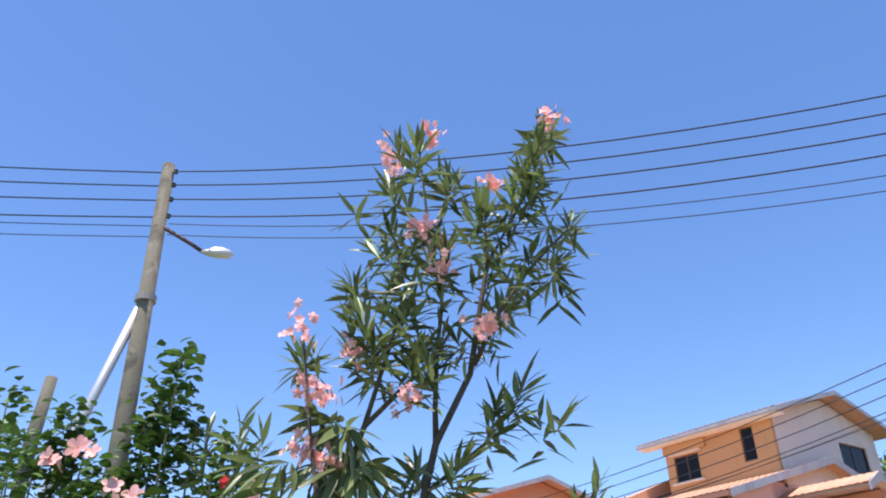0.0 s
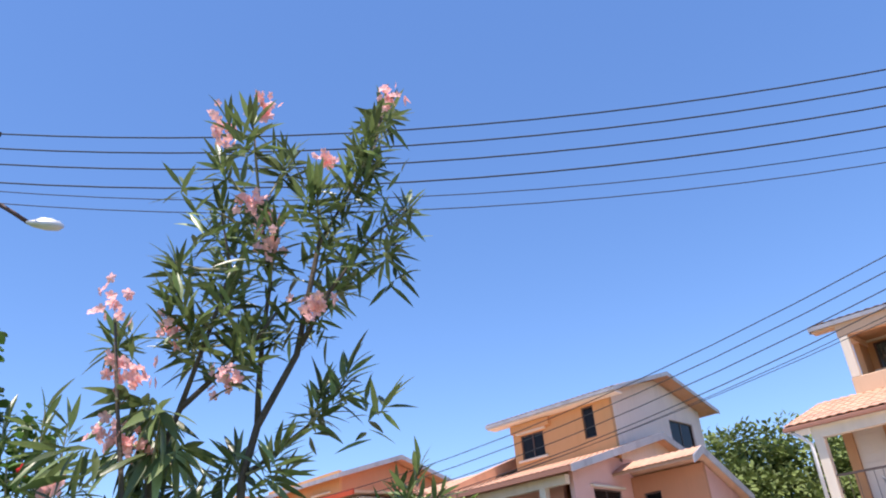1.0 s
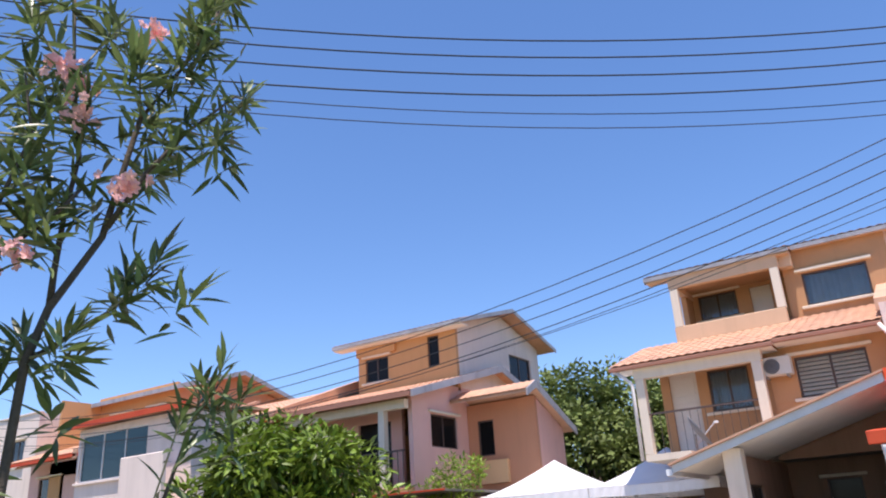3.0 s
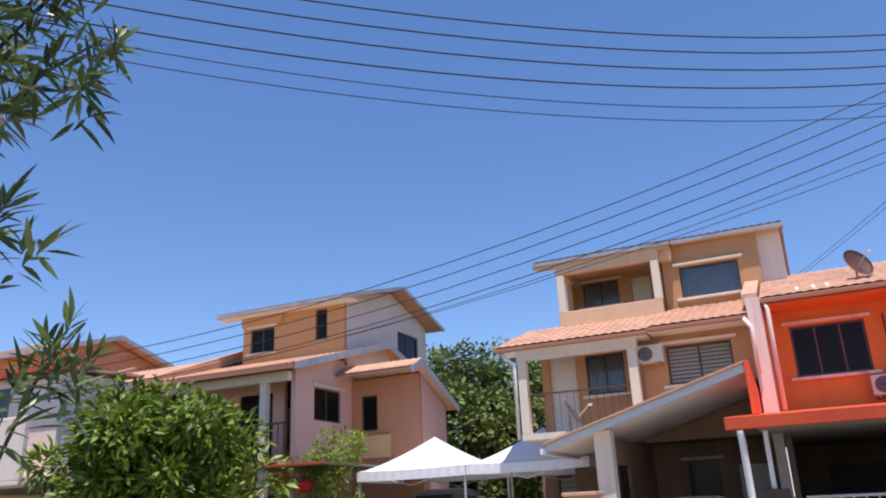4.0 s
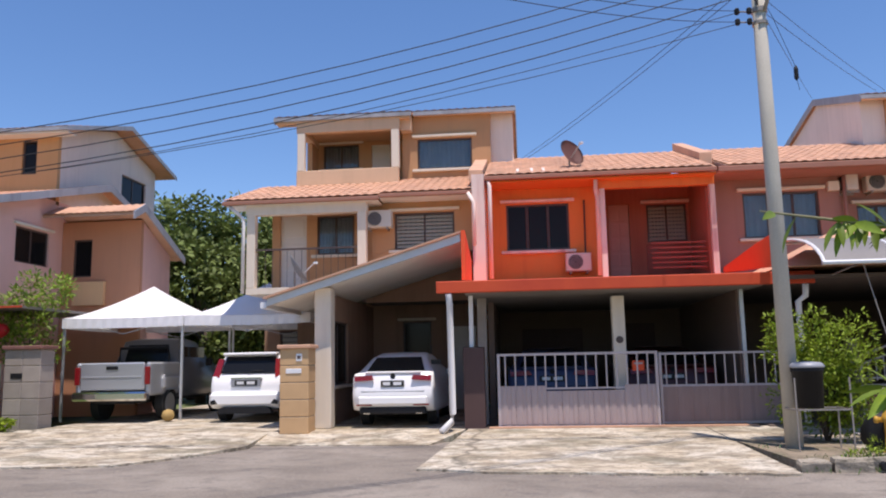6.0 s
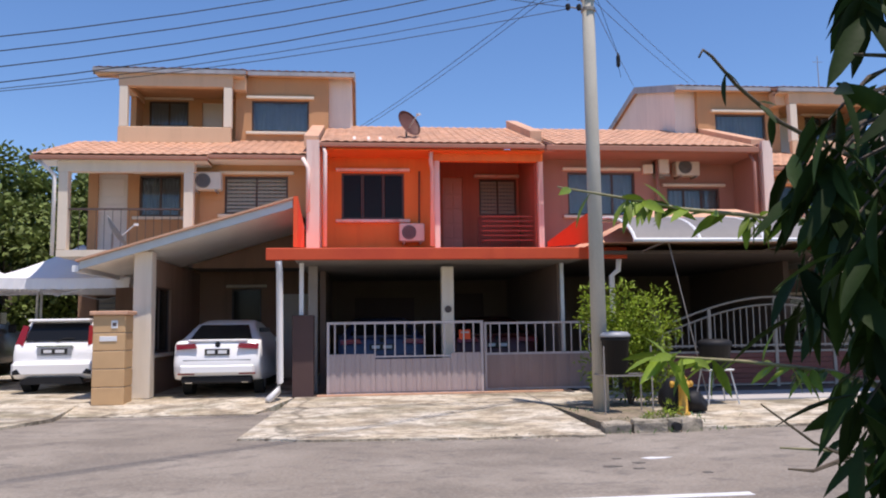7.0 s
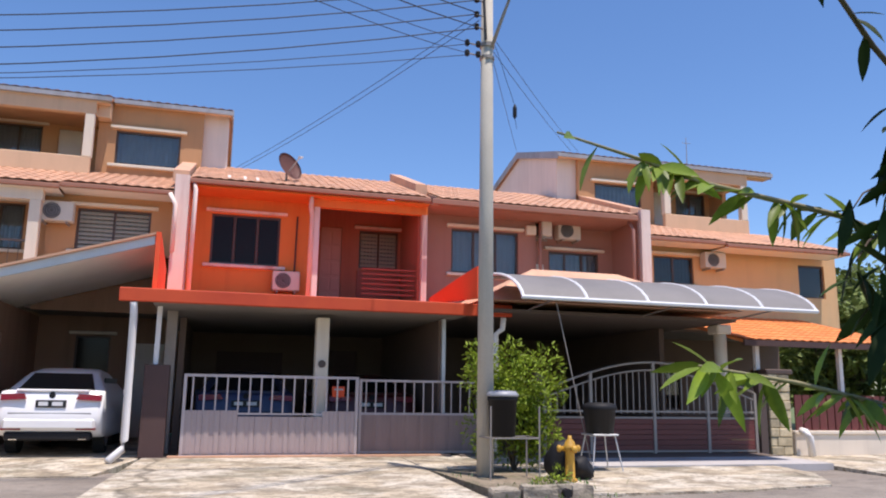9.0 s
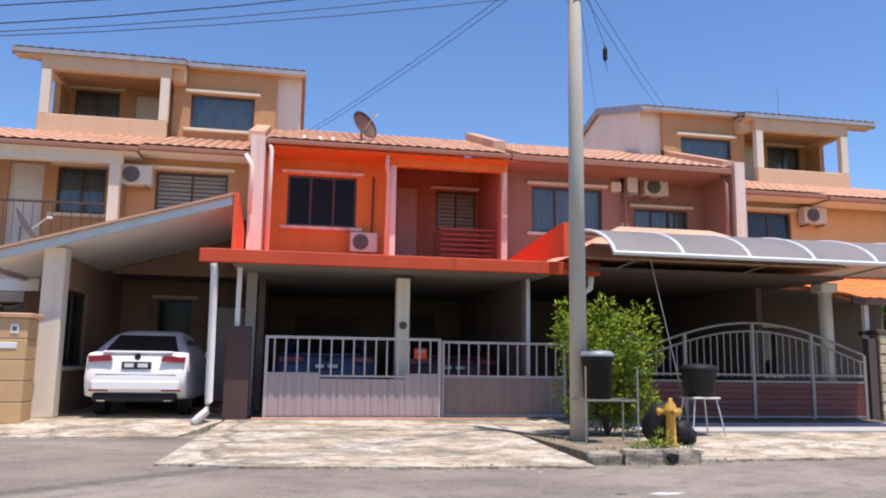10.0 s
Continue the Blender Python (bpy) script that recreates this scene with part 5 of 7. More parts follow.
    window(h, -12.3, -11.75, 3.9, 4.95, 21.7, panes=1, glass="glass_black", behind="", lintel="", sill="")
    bm = bmesh.new()
    prism(bm, [(21.84, 0.1), (23.5, 0.1), (23.5, 4.65), (21.84, 5.4)], "x", -10.47, -10.33)
    part("wall", bm, M[lower], h)
    part("roof", slope(bmesh.new(), -12.6, -10.05, 20.7, 5.48, 21.3, 5.78), M["tile"], h, "tiled roof of the side bay")
    part("roof", slope(bmesh.new(), -12.6, -10.05, 23.8, 4.62, 21.3, 5.78), M["tile"], h)
    tiled(h, -12.6, -10.05, 20.66, 5.48, 21.3, 5.78, singles=False)
    bm = bmesh.new()
    prism(bm, [(20.7, 5.50), (21.3, 5.82), (23.85, 4.65), (23.85, 4.45), (21.3, 5.6), (20.7, 5.3)], "x", -10.05, -10.01)
    part("bargeboard", bm, M["fascia"], h)
    # ground storey
    part("wall", wall("y", 20.2, 0.14, -17.2, -12.79, 0.1, 2.85, [(-15.6, -14.2, 1.1, 2.2)]), M["ochre"], h)
    window(h, -15.6, -14.2, 1.1, 2.2, 20.2, glass="glass_black", behind="")
    part("porch_roof", boxed(-13.1, -11.0, 17.66, 21.2, 2.76, 2.82), M["porch_soffit"], h, "flat porch roof")
    part("fascia", boxed(-13.15, -10.95, 17.6, 17.655, 2.77, 2.81), M["red"], h, "thin red porch fascia")
    part("wall_panel", boxed(-12.2, -11.3, 21.56, 21.69, 3.1, 3.75), M["peach"], h, "cream panel on the side bay")
    part("column", boxed(-13.0, -12.8, 17.7, 17.9, 0.1, 2.72), M["cream"], h)
    return h


end_house(0, "ochre and pink three-storey end house with a side bay", "ochre", "pink", "salmon")


def middle_house(x0, x1, label, mat, front):
    h = thing("terraced_house", label, "house", (0, 0, 0), "terraced houses")
    part("wall", wall("y", 19.4, 0.14, x0, x1, 2.9, 5.6, [(x0 + 0.7, x0 + 2.2, 3.9, 4.9)]), M[mat], h)
    window(h, x0 + 0.7, x0 + 2.2, 3.9, 4.9, 19.4, glass="glass_dark")
    part("roof", slope(bmesh.new(), x0, x1, 18.3, 5.47, 22.3, 6.86), M["tile"], h, "terracotta tiled roof")
    part("roof", slope(bmesh.new(), x0, x1, 27.2, 5.3, 22.3, 6.86), M["tile"], h)
    tiled(h, x0, x1, 18.26, 5.47, 22.3, 6.86, singles=False)
    part("gutter", boxed(x0, x1, 18.2, 18.3, 5.32, 5.44), M["red"], h, "red gutter")
    part("party_wall_cap", slope(bmesh.new(), x1 - 0.2, x1 + 0.1, 18.2, 5.62, 22.4, 7.1, 0.35), M["tile"], h)
    part("wall", wall("y", 20.4, 0.14, x0, x1, 0.1, 2.9, [(x0 + 1, x0 + 2.4, 0.9, 2.1)]), M[mat], h)
    closing(h, x0, x1, mat, 5.4)
    if front:
        # upper room built out over the porch, white, with blue-green glazing
        e0, e1 = x0 - 0.75, x1 - 0.4
        part("wall", wall("y", 15.6, 0.14, e0, e1, 2.7, 5.5, [(e0 + 0.12, e1 - 1.95, 3.9, 5.32)]), M["white"], h, "white wall of the built-out room")
        window(h, e0 + 0.12, e1 - 1.95, 3.9, 5.32, 15.6, frame="frame_white", panes=3, glass="glass_teal", behind="", lintel="", sill="white")
        part("wall", boxed(e0, e0 + 0.14, 15.74, 19.4, 2.7, 5.5), M["white"], h)
        part("wall", boxed(e1 - 0.14, e1, 15.74, 18.1, 2.7, 5.5), M["white"], h)
        part("porch_roof", slope(bmesh.new(), e0 - 0.2, e1 + 0.2, 15.3, 5.62, 18.2, 5.72), M["tile"], h, "low roof of the built-out room")
        part("fascia", boxed(e0 - 0.22, e1 + 0.22, 15.24, 15.3, 5.50, 5.66), M["red"], h, "red fascia of the built-out room")
        part("porch_ceiling", boxed(e0, e1, 15.74, 19.4, 2.6, 2.7), M["porch_soffit"], h)
        part("parapet", boxed(e1 - 1.7, e1 + 0.1, 14.6, 14.75, 2.7, 4.25, bevel=0.02), M["white"], h, "white balcony parapet")
        part("balcony_slab", boxed(e1 - 1.7, e1 + 0.1, 14.6, 15.6, 2.6, 2.698), M["white"], h)
        for x in (e0 + 0.05, e1 - 0.3):
            part("column", boxed(x, x + 0.25, 15.62, 15.87, 0.1, 2.6), M["cream"], h)
    return h


middle_house(-22.4, -17.45, "white-fronted two-storey house with blue-green glazing", "peach", True)
middle_house(-27.4, -22.45, "peach two-storey house partly hidden by shrubs", "peach", False)
middle_house(-32.4, -27.45, "pink two-storey house partly hidden by shrubs", "pink", False)


def white_house(x0, x1, y0, y1, top):
    h = thing("terraced_house", "white flat-roofed three-storey house beyond the terrace", "house", (0, 0, 0), "terraced houses")
    part("wall", wall("y", y0, 0.14, x0, x1, -0.1, top, [(x1 - 1.9, x1 - 0.9, 5.6, 6.7), (x1 - 4.2, x1 - 3.0, 5.6, 6.7)]), M["white"], h)
    window(h, x1 - 1.9, x1 - 0.9, 5.6, 6.7, y0, glass="glass_dark")
    window(h, x1 - 4.2, x1 - 3.0, 5.6, 6.7, y0, glass="glass_dark")
    for x in (x0, x1 - 0.14):
        part("wall", boxed(x, x + 0.14, y0 + 0.14, y1, -0.1, top), M["white"], h)
    part("wall", boxed(x0 + 0.14, x1 - 0.14, y1 - 0.14, y1, -0.1, top), M["white"], h)
    part("roof", boxed(x0 + 0.14, x1 - 0.14, y0 + 0.14, y1 - 0.14, top - 0.5, top - 0.35), M["pole_old"], h, "flat concrete roof")
    part("coping", boxed(x0 - 0.05, x1 + 0.05, y0 - 0.05, y0 + 0.18, top, top + 0.07, bevel=0.01), M["white"], h)


white_house(-38.5, -32.6, 19.6, 27, 7.75)


def far_end_house():
    h = thing("terraced_house", "ochre three-storey house at the far end of the block", "house", (0, 0, 0), "terraced houses")
    part("wall", wall("y", 21.3, 0.14, -31, -25.9, 5.0, 8.25, [(-30, -28.7, 6.5, 7.4), (-27.6, -26.6, 6.5, 7.4)]), M["ochre"], h)
    window(h, -30, -28.7, 6.5, 7.4, 21.3, glass="glass_dark")
    window(h, -27.6, -26.6, 6.5, 7.4, 21.3, glass="glass_dark")
    bm = bmesh.new()
    prism(bm, [(21.44, 5.0), (27, 5.0), (27, 8.1), (24.3, 8.86), (21.44, 8.1)], "x", -26.04, -25.9)
    part("wall", bm, M["salmon"], h)
    part("roof", slope(bmesh.new(), -31.6, -25.3, 20.86, 7.98, 24.3, 8.99), M["tile"], h, "terracotta tiled roof")
    part("roof", slope(bmesh.new(), -31.6, -25.3, 27.5, 8.1, 24.3, 8.99), M["tile"], h)
    part("fascia", boxed(-31.6, -25.28, 20.8, 20.86, 7.82, 7.98), M["fascia"], h)
    bm = bmesh.new()
    prism(bm, [(20.86, 8.01), (24.3, 9.03), (27.55, 8.13), (27.55, 7.95), (24.3, 8.83), (20.86, 7.82)], "x", -25.3, -25.27)
    part("bargeboard", bm, M["fascia"], h)
    part("wall", wall("y", 19.4, 0.14, -31, -27.5, 0.1, 5.5, [(-30, -28.6, 3.9, 4.9)]), M["ochre"], h)
    part("roof", slope(bmesh.new(), -31.6, -27.5, 18.3, 5.3, 21.3, 6.3), M["tile"], h)
    part("wall", boxed(-31, -26, 27, 27.14, 0, 8), M["ochre"], h)
    part("wall", boxed(-31.0, -30.86, 19.54, 26.9, 0, 8), M["ochre"], h)


far_end_house()


# ---- gates ----
def sheet_gate():
    g = thing("sliding_gate", "weathered white sliding gate with sheet panel and bars", "gate", (-0.38, 16.42, 0.15))
    L, H = 3.0, 1.37
    for x in (0, L - 0.05):
        part("stile", boxed(x, x + 0.05, 0, 0.05, 0, H), M["gate_white"], g)
    for z in (0, H - 0.045):
        part("rail", boxed(0.05, L - 0.05, 0.004, 0.046, z, z + 0.045), M["gate_white"], g)
    part("rail", boxed(0.05, L - 0.05, 0.008, 0.042, 0.69, 0.72), M["gate_white"], g)
    for i in range(15):
        x = 0.14 + i * 0.19
        part("bar", boxed(x, x + 0.025, 0.012, 0.036, 0.72, H - 0.045), M["gate_white"], g)
    for i in range(10):
        x = 0.05 + i * 0.29
        top = 0.76 if i < 3 or i > 7 else 0.66
        bm = bmesh.new()
        outline = [(x, 0.0), (x + 0.05, -0.014), (x + 0.11, -0.014), (x + 0.13, 0.0), (x + 0.19, 0.0), (x + 0.21, -0.014), (x + 0.26, -0.014), (x + 0.286, 0.0), (x + 0.286, 0.008), (x, 0.008)]
        prism(bm, outline, "z", 0.045, top)
        part("sheet", bm, M["gate_sheet"], g)
    return g


def fixed_gate():
    g = thing("fixed_gate", "mauve-grey fixed gate leaf with sheet panel and bars", "gate", (2.66, 16.56, 0.15))
    L, H = 2.3, 1.34
    for x in (0, L - 0.05):
        part("stile", boxed(x, x + 0.05, 0, 0.05, 0, H), M["gate_white"], g)
    for z in (0.02, 0.70, H - 0.045):
        part("rail", boxed(0.05, L - 0.05, 0.004, 0.046, z, z + 0.04), M["gate_white"], g)
    for i in range(12):
        x = 0.12 + i * 0.18
        part("bar", boxed(x, x + 0.022, 0.012, 0.036, 0.74, H - 0.045), M["gate_white"], g)
    for i in range(8):
        x = 0.05 + i * 0.275
        bm = bmesh.new()
        prism(bm, [(x, 0.0), (x + 0.06, -0.012), (x + 0.2, -0.012), (x + 0.272, 0.0), (x + 0.272, 0.008), (x, 0.008)], "z", 0.06, 0.70)
        part("sheet", bm, M["gate_dull"], g)


def arched_gate():
    g = thing("arched_gate", "steel gate with arched top and maroon boards", "gate", (6.05, 16.0, 0.17))
    L = 4.6

    def top(x):
        return 1.18 + 0.56 * math.sin(math.pi * min(1, max(0, x / L)))
    for lift, r in ((0.0, 0.024), (-0.15, 0.02)):
        part("arch", tubed([(L * i / 24, 0, top(L * i / 24) + lift) for i in range(25)], r, sides=6), M["steel"], g, smooth=True)
    for x in (0.0, 0.95, 2.3, 3.5, L):
        part("upright", boxed(x - 0.03, x + 0.03, -0.03, 0.03, 0, top(x)), M["steel"], g)
    for i in range(34):
        x = 0.13 + i * 0.133
        part("bar", boxed(x - 0.009, x + 0.009, -0.009, 0.009, 0.75, top(x) - 0.15), M["steel"], g)
    for z in (0.03, 0.66, 0.78):
        part("rail", boxed(0, L, -0.02, 0.02, z, z + 0.035), M["steel"], g)
    for a, b in ((0.03, 0.92), (0.98, 2.27), (2.33, 3.47), (3.53, L - 0.03)):
        for k in range(6):
            part("board", boxed(a, b, -0.012, 0.012, 0.07 + k * 0.098, 0.163 + k * 0.098, bevel=0.004), M["gate_maroon"], g)
    for x in (-0.13, L + 0.14):
        part("gate_post", boxed(x - 0.08, x + 0.08, -0.08, 0.08, -0.02, 1.5), M["frame_dark"], g)


sheet_gate()
fixed_gate()
arched_gate()
# stone pillar and low wall of the end house
p = thing("gate_pillar", "gate pillar clad in pale rough stone under a dark cap", "pillar", (10.98, 15.95, 0.12))
part("core", boxed(-0.02, 0.50, 0.02, 0.42, 0, 1.62), M["kerb"], p)
for k in range(9):
    z = 0.01 + k * 0.18
    cuts = [0.0, random.uniform(0.14, 0.3), 0.52] if k % 2 else [0.0, random.uniform(0.2, 0.34), 0.52]
    for a, b in zip(cuts, cuts[1:]):
        part("stone", boxed(a - 0.03, b - 0.04, -0.02 - random.uniform(0, 0.02), 0.03, z, z + 0.168, bevel=0.015), M["stone"], p)
part("cap", boxed(-0.08, 0.56, -0.06, 0.48, 1.62, 1.72, bevel=0.02), M["frame_dark"], p)
p = thing("garden_wall", "low cream boundary wall of the end house", "wall", (11.55, 15.95, 0.08))
part("base", boxed(0, 6.5, 0, 0.2, 0, 0.46, bevel=0.015), M["cream"], p)
part("coping", boxed(-0.02, 6.52, -0.03, 0.23, 0.46, 0.53, bevel=0.01), M["cream"], p)
for i in range(30):
    part("slat", boxed(0.1 + i * 0.2, 0.27 + i * 0.2, 0.08, 0.11, 0.535, 1.25), M["gate_maroon"], p, "red-brown fence slat" if i == 0 else "")
bm = tubed([(11.62, 15.86, 0.62), (11.62, 15.74, 0.60), (11.66, 15.68, 0.5), (11.70, 15.68, 0.13)], 0.07, sides=10)
tagged(part("drain_pipe", bm, M["pvc"], None, smooth=True), "white bent drain pipe at the foot of the wall", "pipe")

# ---- sandstone letterbox pillar by the carport ----
p = thing("letterbox_pillar", "sandstone tiled letterbox pillar beside the drive", "pillar", (-4.49, 15.95, 0.10))
for k in range(5):
    part("block", boxed(0, 0.56, 0, 0.5, k * 0.32 + 0.004, (k + 1) * 0.32 - 0.006, bevel=0.012), M["mailbox"], p)
part("core", boxed(0.01, 0.55, 0.01, 0.49, 0, 1.6), M["kerb"], p)
part("cap", boxed(-0.05, 0.61, -0.05, 0.55, 1.6, 1.67, bevel=0.012), M["tile"], p, "terracotta cap")
part("mail_slot", boxed(0.12, 0.42, -0.012, 0.01, 1.13, 1.22, bevel=0.005), M["alu"], p, "white mail slot")
part("number_plate", boxed(0.32, 0.43, -0.012, 0.01, 1.36, 1.50), M["alu"], p, "small white house plate")
part("bar", boxed(0.34, 0.41, -0.016, -0.0125, 1.40, 1.46), M["frame_dark"], p)

# ---- block pillar and fence before the pink house ----
p = thing("block_pillar", "grey block meter pillar with a flat brown cap", "pillar", (-11.05, 17.3, 0.08))
for k in range(5):
    for j in range(2):
        part("block", boxed(j * 0.42, j * 0.42 + 0.415, 0, 0.5, k * 0.35, k * 0.35 + 0.343, bevel=0.012), M["block"], p)
part("core", boxed(0.01, 0.82, 0.02, 0.48, 0, 1.75), M["kerb"], p)
part("cap", boxed(-0.05, 0.89, -0.05, 0.55, 1.75, 1.83, bevel=0.012), M["dish"], p, "brown cap slab")
part("meter_slot", boxed(0.16, 0.42, -0.008, 0.02, 1.12, 1.24), M["black"], p)
p = thing("fence", "mossy grey panel fence before the pink house", "fence", (-19.5, 17.4, 0.05))
for i in range(8):
    part("panel", boxed(i * 1.04, i * 1.04 + 1.0, 0, 0.05, 0, 1.45 + 0.02 * (i % 3), bevel=0.006), M["fence"], p)
    part("post", boxed(i * 1.04 - 0.04, i * 1.04, -0.02, 0.07, 0, 1.5), M["kerb"], p)
box_red = thing("letterbox", "small red letterbox hung on the sliding gate", "letterbox", (2.16, 16.472, 1.16))
part("body", boxed(0, 0.22, 0, 0.1, 0, 0.19, bevel=0.012), M["red"], box_red)
part("flap", boxed(0.03, 0.19, -0.006, 0.0, 0.12, 0.15), M["lid"], box_red)
mast = thing("roof_antenna", "thin grey antenna mast on the ridge of the end house", "antenna", (14.9, 24.28, 8.66))
part("pole", tubed([(0, 0, 0), (0, 0, 1.25)], 0.016, 0.010, 6), M["steel"], mast)
part("crossbar", tubed([(-0.16, 0, 1.05), (0.16, 0, 1.05)], 0.008, sides=5), M["steel"], mast)
lan = thing("red_lantern", "round red paper lantern hanging under the porch", "lantern", (-11.75, 18.0, 2.29))
bm = bmesh.new()
lathe(bm, [(0.08, -0.17), (0.19, -0.1), (0.24, 0), (0.19, 0.1), (0.08, 0.17)], sides=14)
part("globe", bm, M["lantern"], lan, smooth=True)
part("string", tubed([(0, 0, 0.17), (0, 0, 0.43)], 0.006, sides=4), M["cable"], lan)


# ---- curved canopy ----
def canopy():
    c = thing("porch_canopy", "smoked curved canopy with white aluminium ribs", "canopy", (0, 0, 0))
    x0, x1, n = 4.93, 10.75, 5

    def prof(t):
        a = t * math.pi / 2
        return 14.22 + 1.5 * (1 - math.cos(a)) * 1.0 + 0.55 * t, 2.84 + 0.62 * math.sin(a)
    pts = [prof(i / 8) for i in range(9)]
    for k in range(n + 1):
        x = x0 + (x1 - x0) * k / n
        part("rib", tubed([(x, y, z) for y, z in pts], 0.03, sides=6), M["alu"], c)
    for k in range(n):
        a, b = x0 + (x1 - x0) * k / n + 0.02, x0 + (x1 - x0) * (k + 1) / n - 0.02
        bm = bmesh.new()
        up = [[bm.verts.new((x, y, z + 0.012)) for x in (a, b)] for y, z in pts]
        dn = [[bm.verts.new((x, y, z + 0.004)) for x in (a, b)] for y, z in pts]
        for i in range(8):
            bm.faces.new((up[i][0], up[i][1], up[i + 1][1], up[i + 1][0]))
            bm.faces.new((dn[i][1], dn[i][0], dn[i + 1][0], dn[i + 1][1]))
        part("panel", bm, M["poly"], c, smooth=True)
    part("front_bar", tubed([(x0 - 0.03, 14.22, 2.84), (x1 + 0.03, 14.22, 2.84)], 0.035, sides=6), M["alu"], c)
    part("rear_bar", tubed([(x0 - 0.03, pts[-1][0], pts[-1][1]), (x1 + 0.03, pts[-1][0], pts[-1][1])], 0.035, sides=6), M["alu"], c)
    part("stay", tubed([(5.58, 14.4, 2.88), (6.05, 14.1, 0.12)], 0.009, sides=6), M["steel"], c, "thin leaning steel stay")
    for x in (5.6, 8.0, 10.0):
        part("bracket", tubed([(x, 14.4, 2.86), (x, 15.72, 2.78)], 0.014, sides=6), M["steel"], c)


canopy()


# ---- poles and wires ----
def concrete_pole(x, y, height, mat, label, r0=0.125, r1=0.088):
    p = thing("utility_pole", label, "utility pole", (x, y, 0), "utility poles")
    part("shaft", tubed([(0, 0, -0.1), (0, 0, height * 0.5), (0, 0, height)], r0, r1, 16), M[mat], p, smooth=True)
    return p


def sagging(a, b, sag, n=24):
    a, b = Vector(a), Vector(b)
    return [a.lerp(b, i / n) - Vector((0, 0, 4 * sag * (i / n) * (1 - i / n))) for i in range(n + 1)]


def wire(a, b, sag, r=0.0088, label="black overhead power line", group="power lines"):
    ob = part("overhead_wire", tubed(sagging(a, b, sag), r, sides=5), M["cable"], None)
    return tagged(ob, label, "wire", group)


PR, PL = (3.92, 13.2), (-8.72, 2.77)
pr = concrete_pole(*PR, 8.7, "pole", "grey concrete street pole hung with power lines")
pl = concrete_pole(*PL, 7.32, "pole_old", "weathered concrete pole with a street lamp", 0.135, 0.075)
part("strap", lathe(bmesh.new(), [(0.118, 0), (0.118, 0.07)], (0, 0, 6.62), 16), M["steel"], pr)
part("strap", lathe(bmesh.new(), [(0.118, 0), (0.118, 0.05)], (0, 0, 6.42), 16), M["steel"], pr)
part("cable_run", tubed([(-0.08, -0.1, 8.6), (-0.09, -0.1, 7.4), (-0.06, -0.12, 6.7)], 0.022), M["cable"], pr)
arm = part("lamp_arm", tubed([(0.05, -0.11, 6.62), (0.14, -0.2, 6.95), (0.45, -0.55, 8.0), (0.75, -1.1, 8.5), (0.9, -1.6, 8.6)], 0.03), M["steel"], pr, smooth=True)
part("lamp_head", boxed(0.78, 1.02, -2.15, -1.55, 8.56, 8.68, bevel=0.03), M["galv"], pr)
for z in (7.62, 7.38, 7.13, 6.92):
    part("insulator", lathe(bmesh.new(), [(0.02, -0.05), (0.045, -0.03), (0.03, 0), (0.045, 0.03), (0.02, 0.05)], (-0.2, -0.08, z), 10), M["black"], pr)
    part("spindle", tubed([(-0.08, -0.03, z), (-0.2, -0.08, z)], 0.012, sides=6), M["steel"], pr)
for z in (6.62, 6.45):
    for dx in (-0.18, -0.36):
        part("clamp", lathe(bmesh.new(), [(0.025, -0.05), (0.04, -0.03), (0.04, 0.03), (0.025, 0.05)], (dx, -0.1, z), 8), M["black"], pr)
    part("spindle", tubed([(-0.09, -0.05, z), (-0.38, -0.1, z)], 0.012, sides=6), M["steel"], pr)
# lamp, strut and racks of the older pole
part("lamp_arm", tubed([(0.05, 0.05, 6.40), (0.15, 0.36, 6.23), (0.20, 0.52, 6.13)], 0.026), M["brownpost"], pl, smooth=True)
bm = bmesh.new()
lathe(bm, [(0.02, -0.02), (0.06, 0.08), (0.085, 0.25), (0.075, 0.40), (0.02, 0.47)], sides=14)
head = part("lamp_head", bm, M["galv"], pl, "grey street lamp head with pale lens", smooth=True)
head.matrix_basis = pose(0.22, 0.50, 6.12, -86, 0, -14) @ Matrix.Scale(0.78, 4)
bm = bmesh.new()
lathe(bm, [(0.01, 0.1), (0.055, 0.16), (0.06, 0.3), (0.02, 0.42)], sides=12)
lens = part("lens", bm, M["lens"], head, "pale lamp lens", smooth=True)
lens.matrix_basis = pose(0, -0.045, 0)
part("strut", tubed([(0.0, -0.02, 5.45), (-0.13, -0.36, 4.15), (-0.28, -1.2, 1.0), (-0.35, -1.45, 0.0)], 0.055, sides=10), M["galv"], pl, "white steel strut pipe", smooth=True)
part("strap", lathe(bmesh.new(), [(0.118, 0), (0.118, 0.08)], (0, 0, 5.42), 14), M["steel"], pl)
for z in (7.2, 7.0, 6.79, 6.55):
    part("insulator", lathe(bmesh.new(), [(0.015, -0.03), (0.028, -0.02), (0.02, 0), (0.028, 0.02), (0.015, 0.03)], (0.085, 0.075, z), 10), M["black"], pl)
for za, zb in ((7.2, 7.62), (7.0, 7.40), (6.79, 7.16), (6.55, 6.92)):
    wire((PL[0] + 0.1, PL[1] + 0.09, za), (PR[0] - 0.2, PR[1] - 0.08, zb), 0.92)
    wire((PL[0] - 0.02, PL[1] - 0.05, za), (-16.5, -21, za + 0.1), 0.92)
    wire((PR[0] - 0.2, PR[1] - 0.02, zb), (-33.2, 13.2, zb), 2.57)
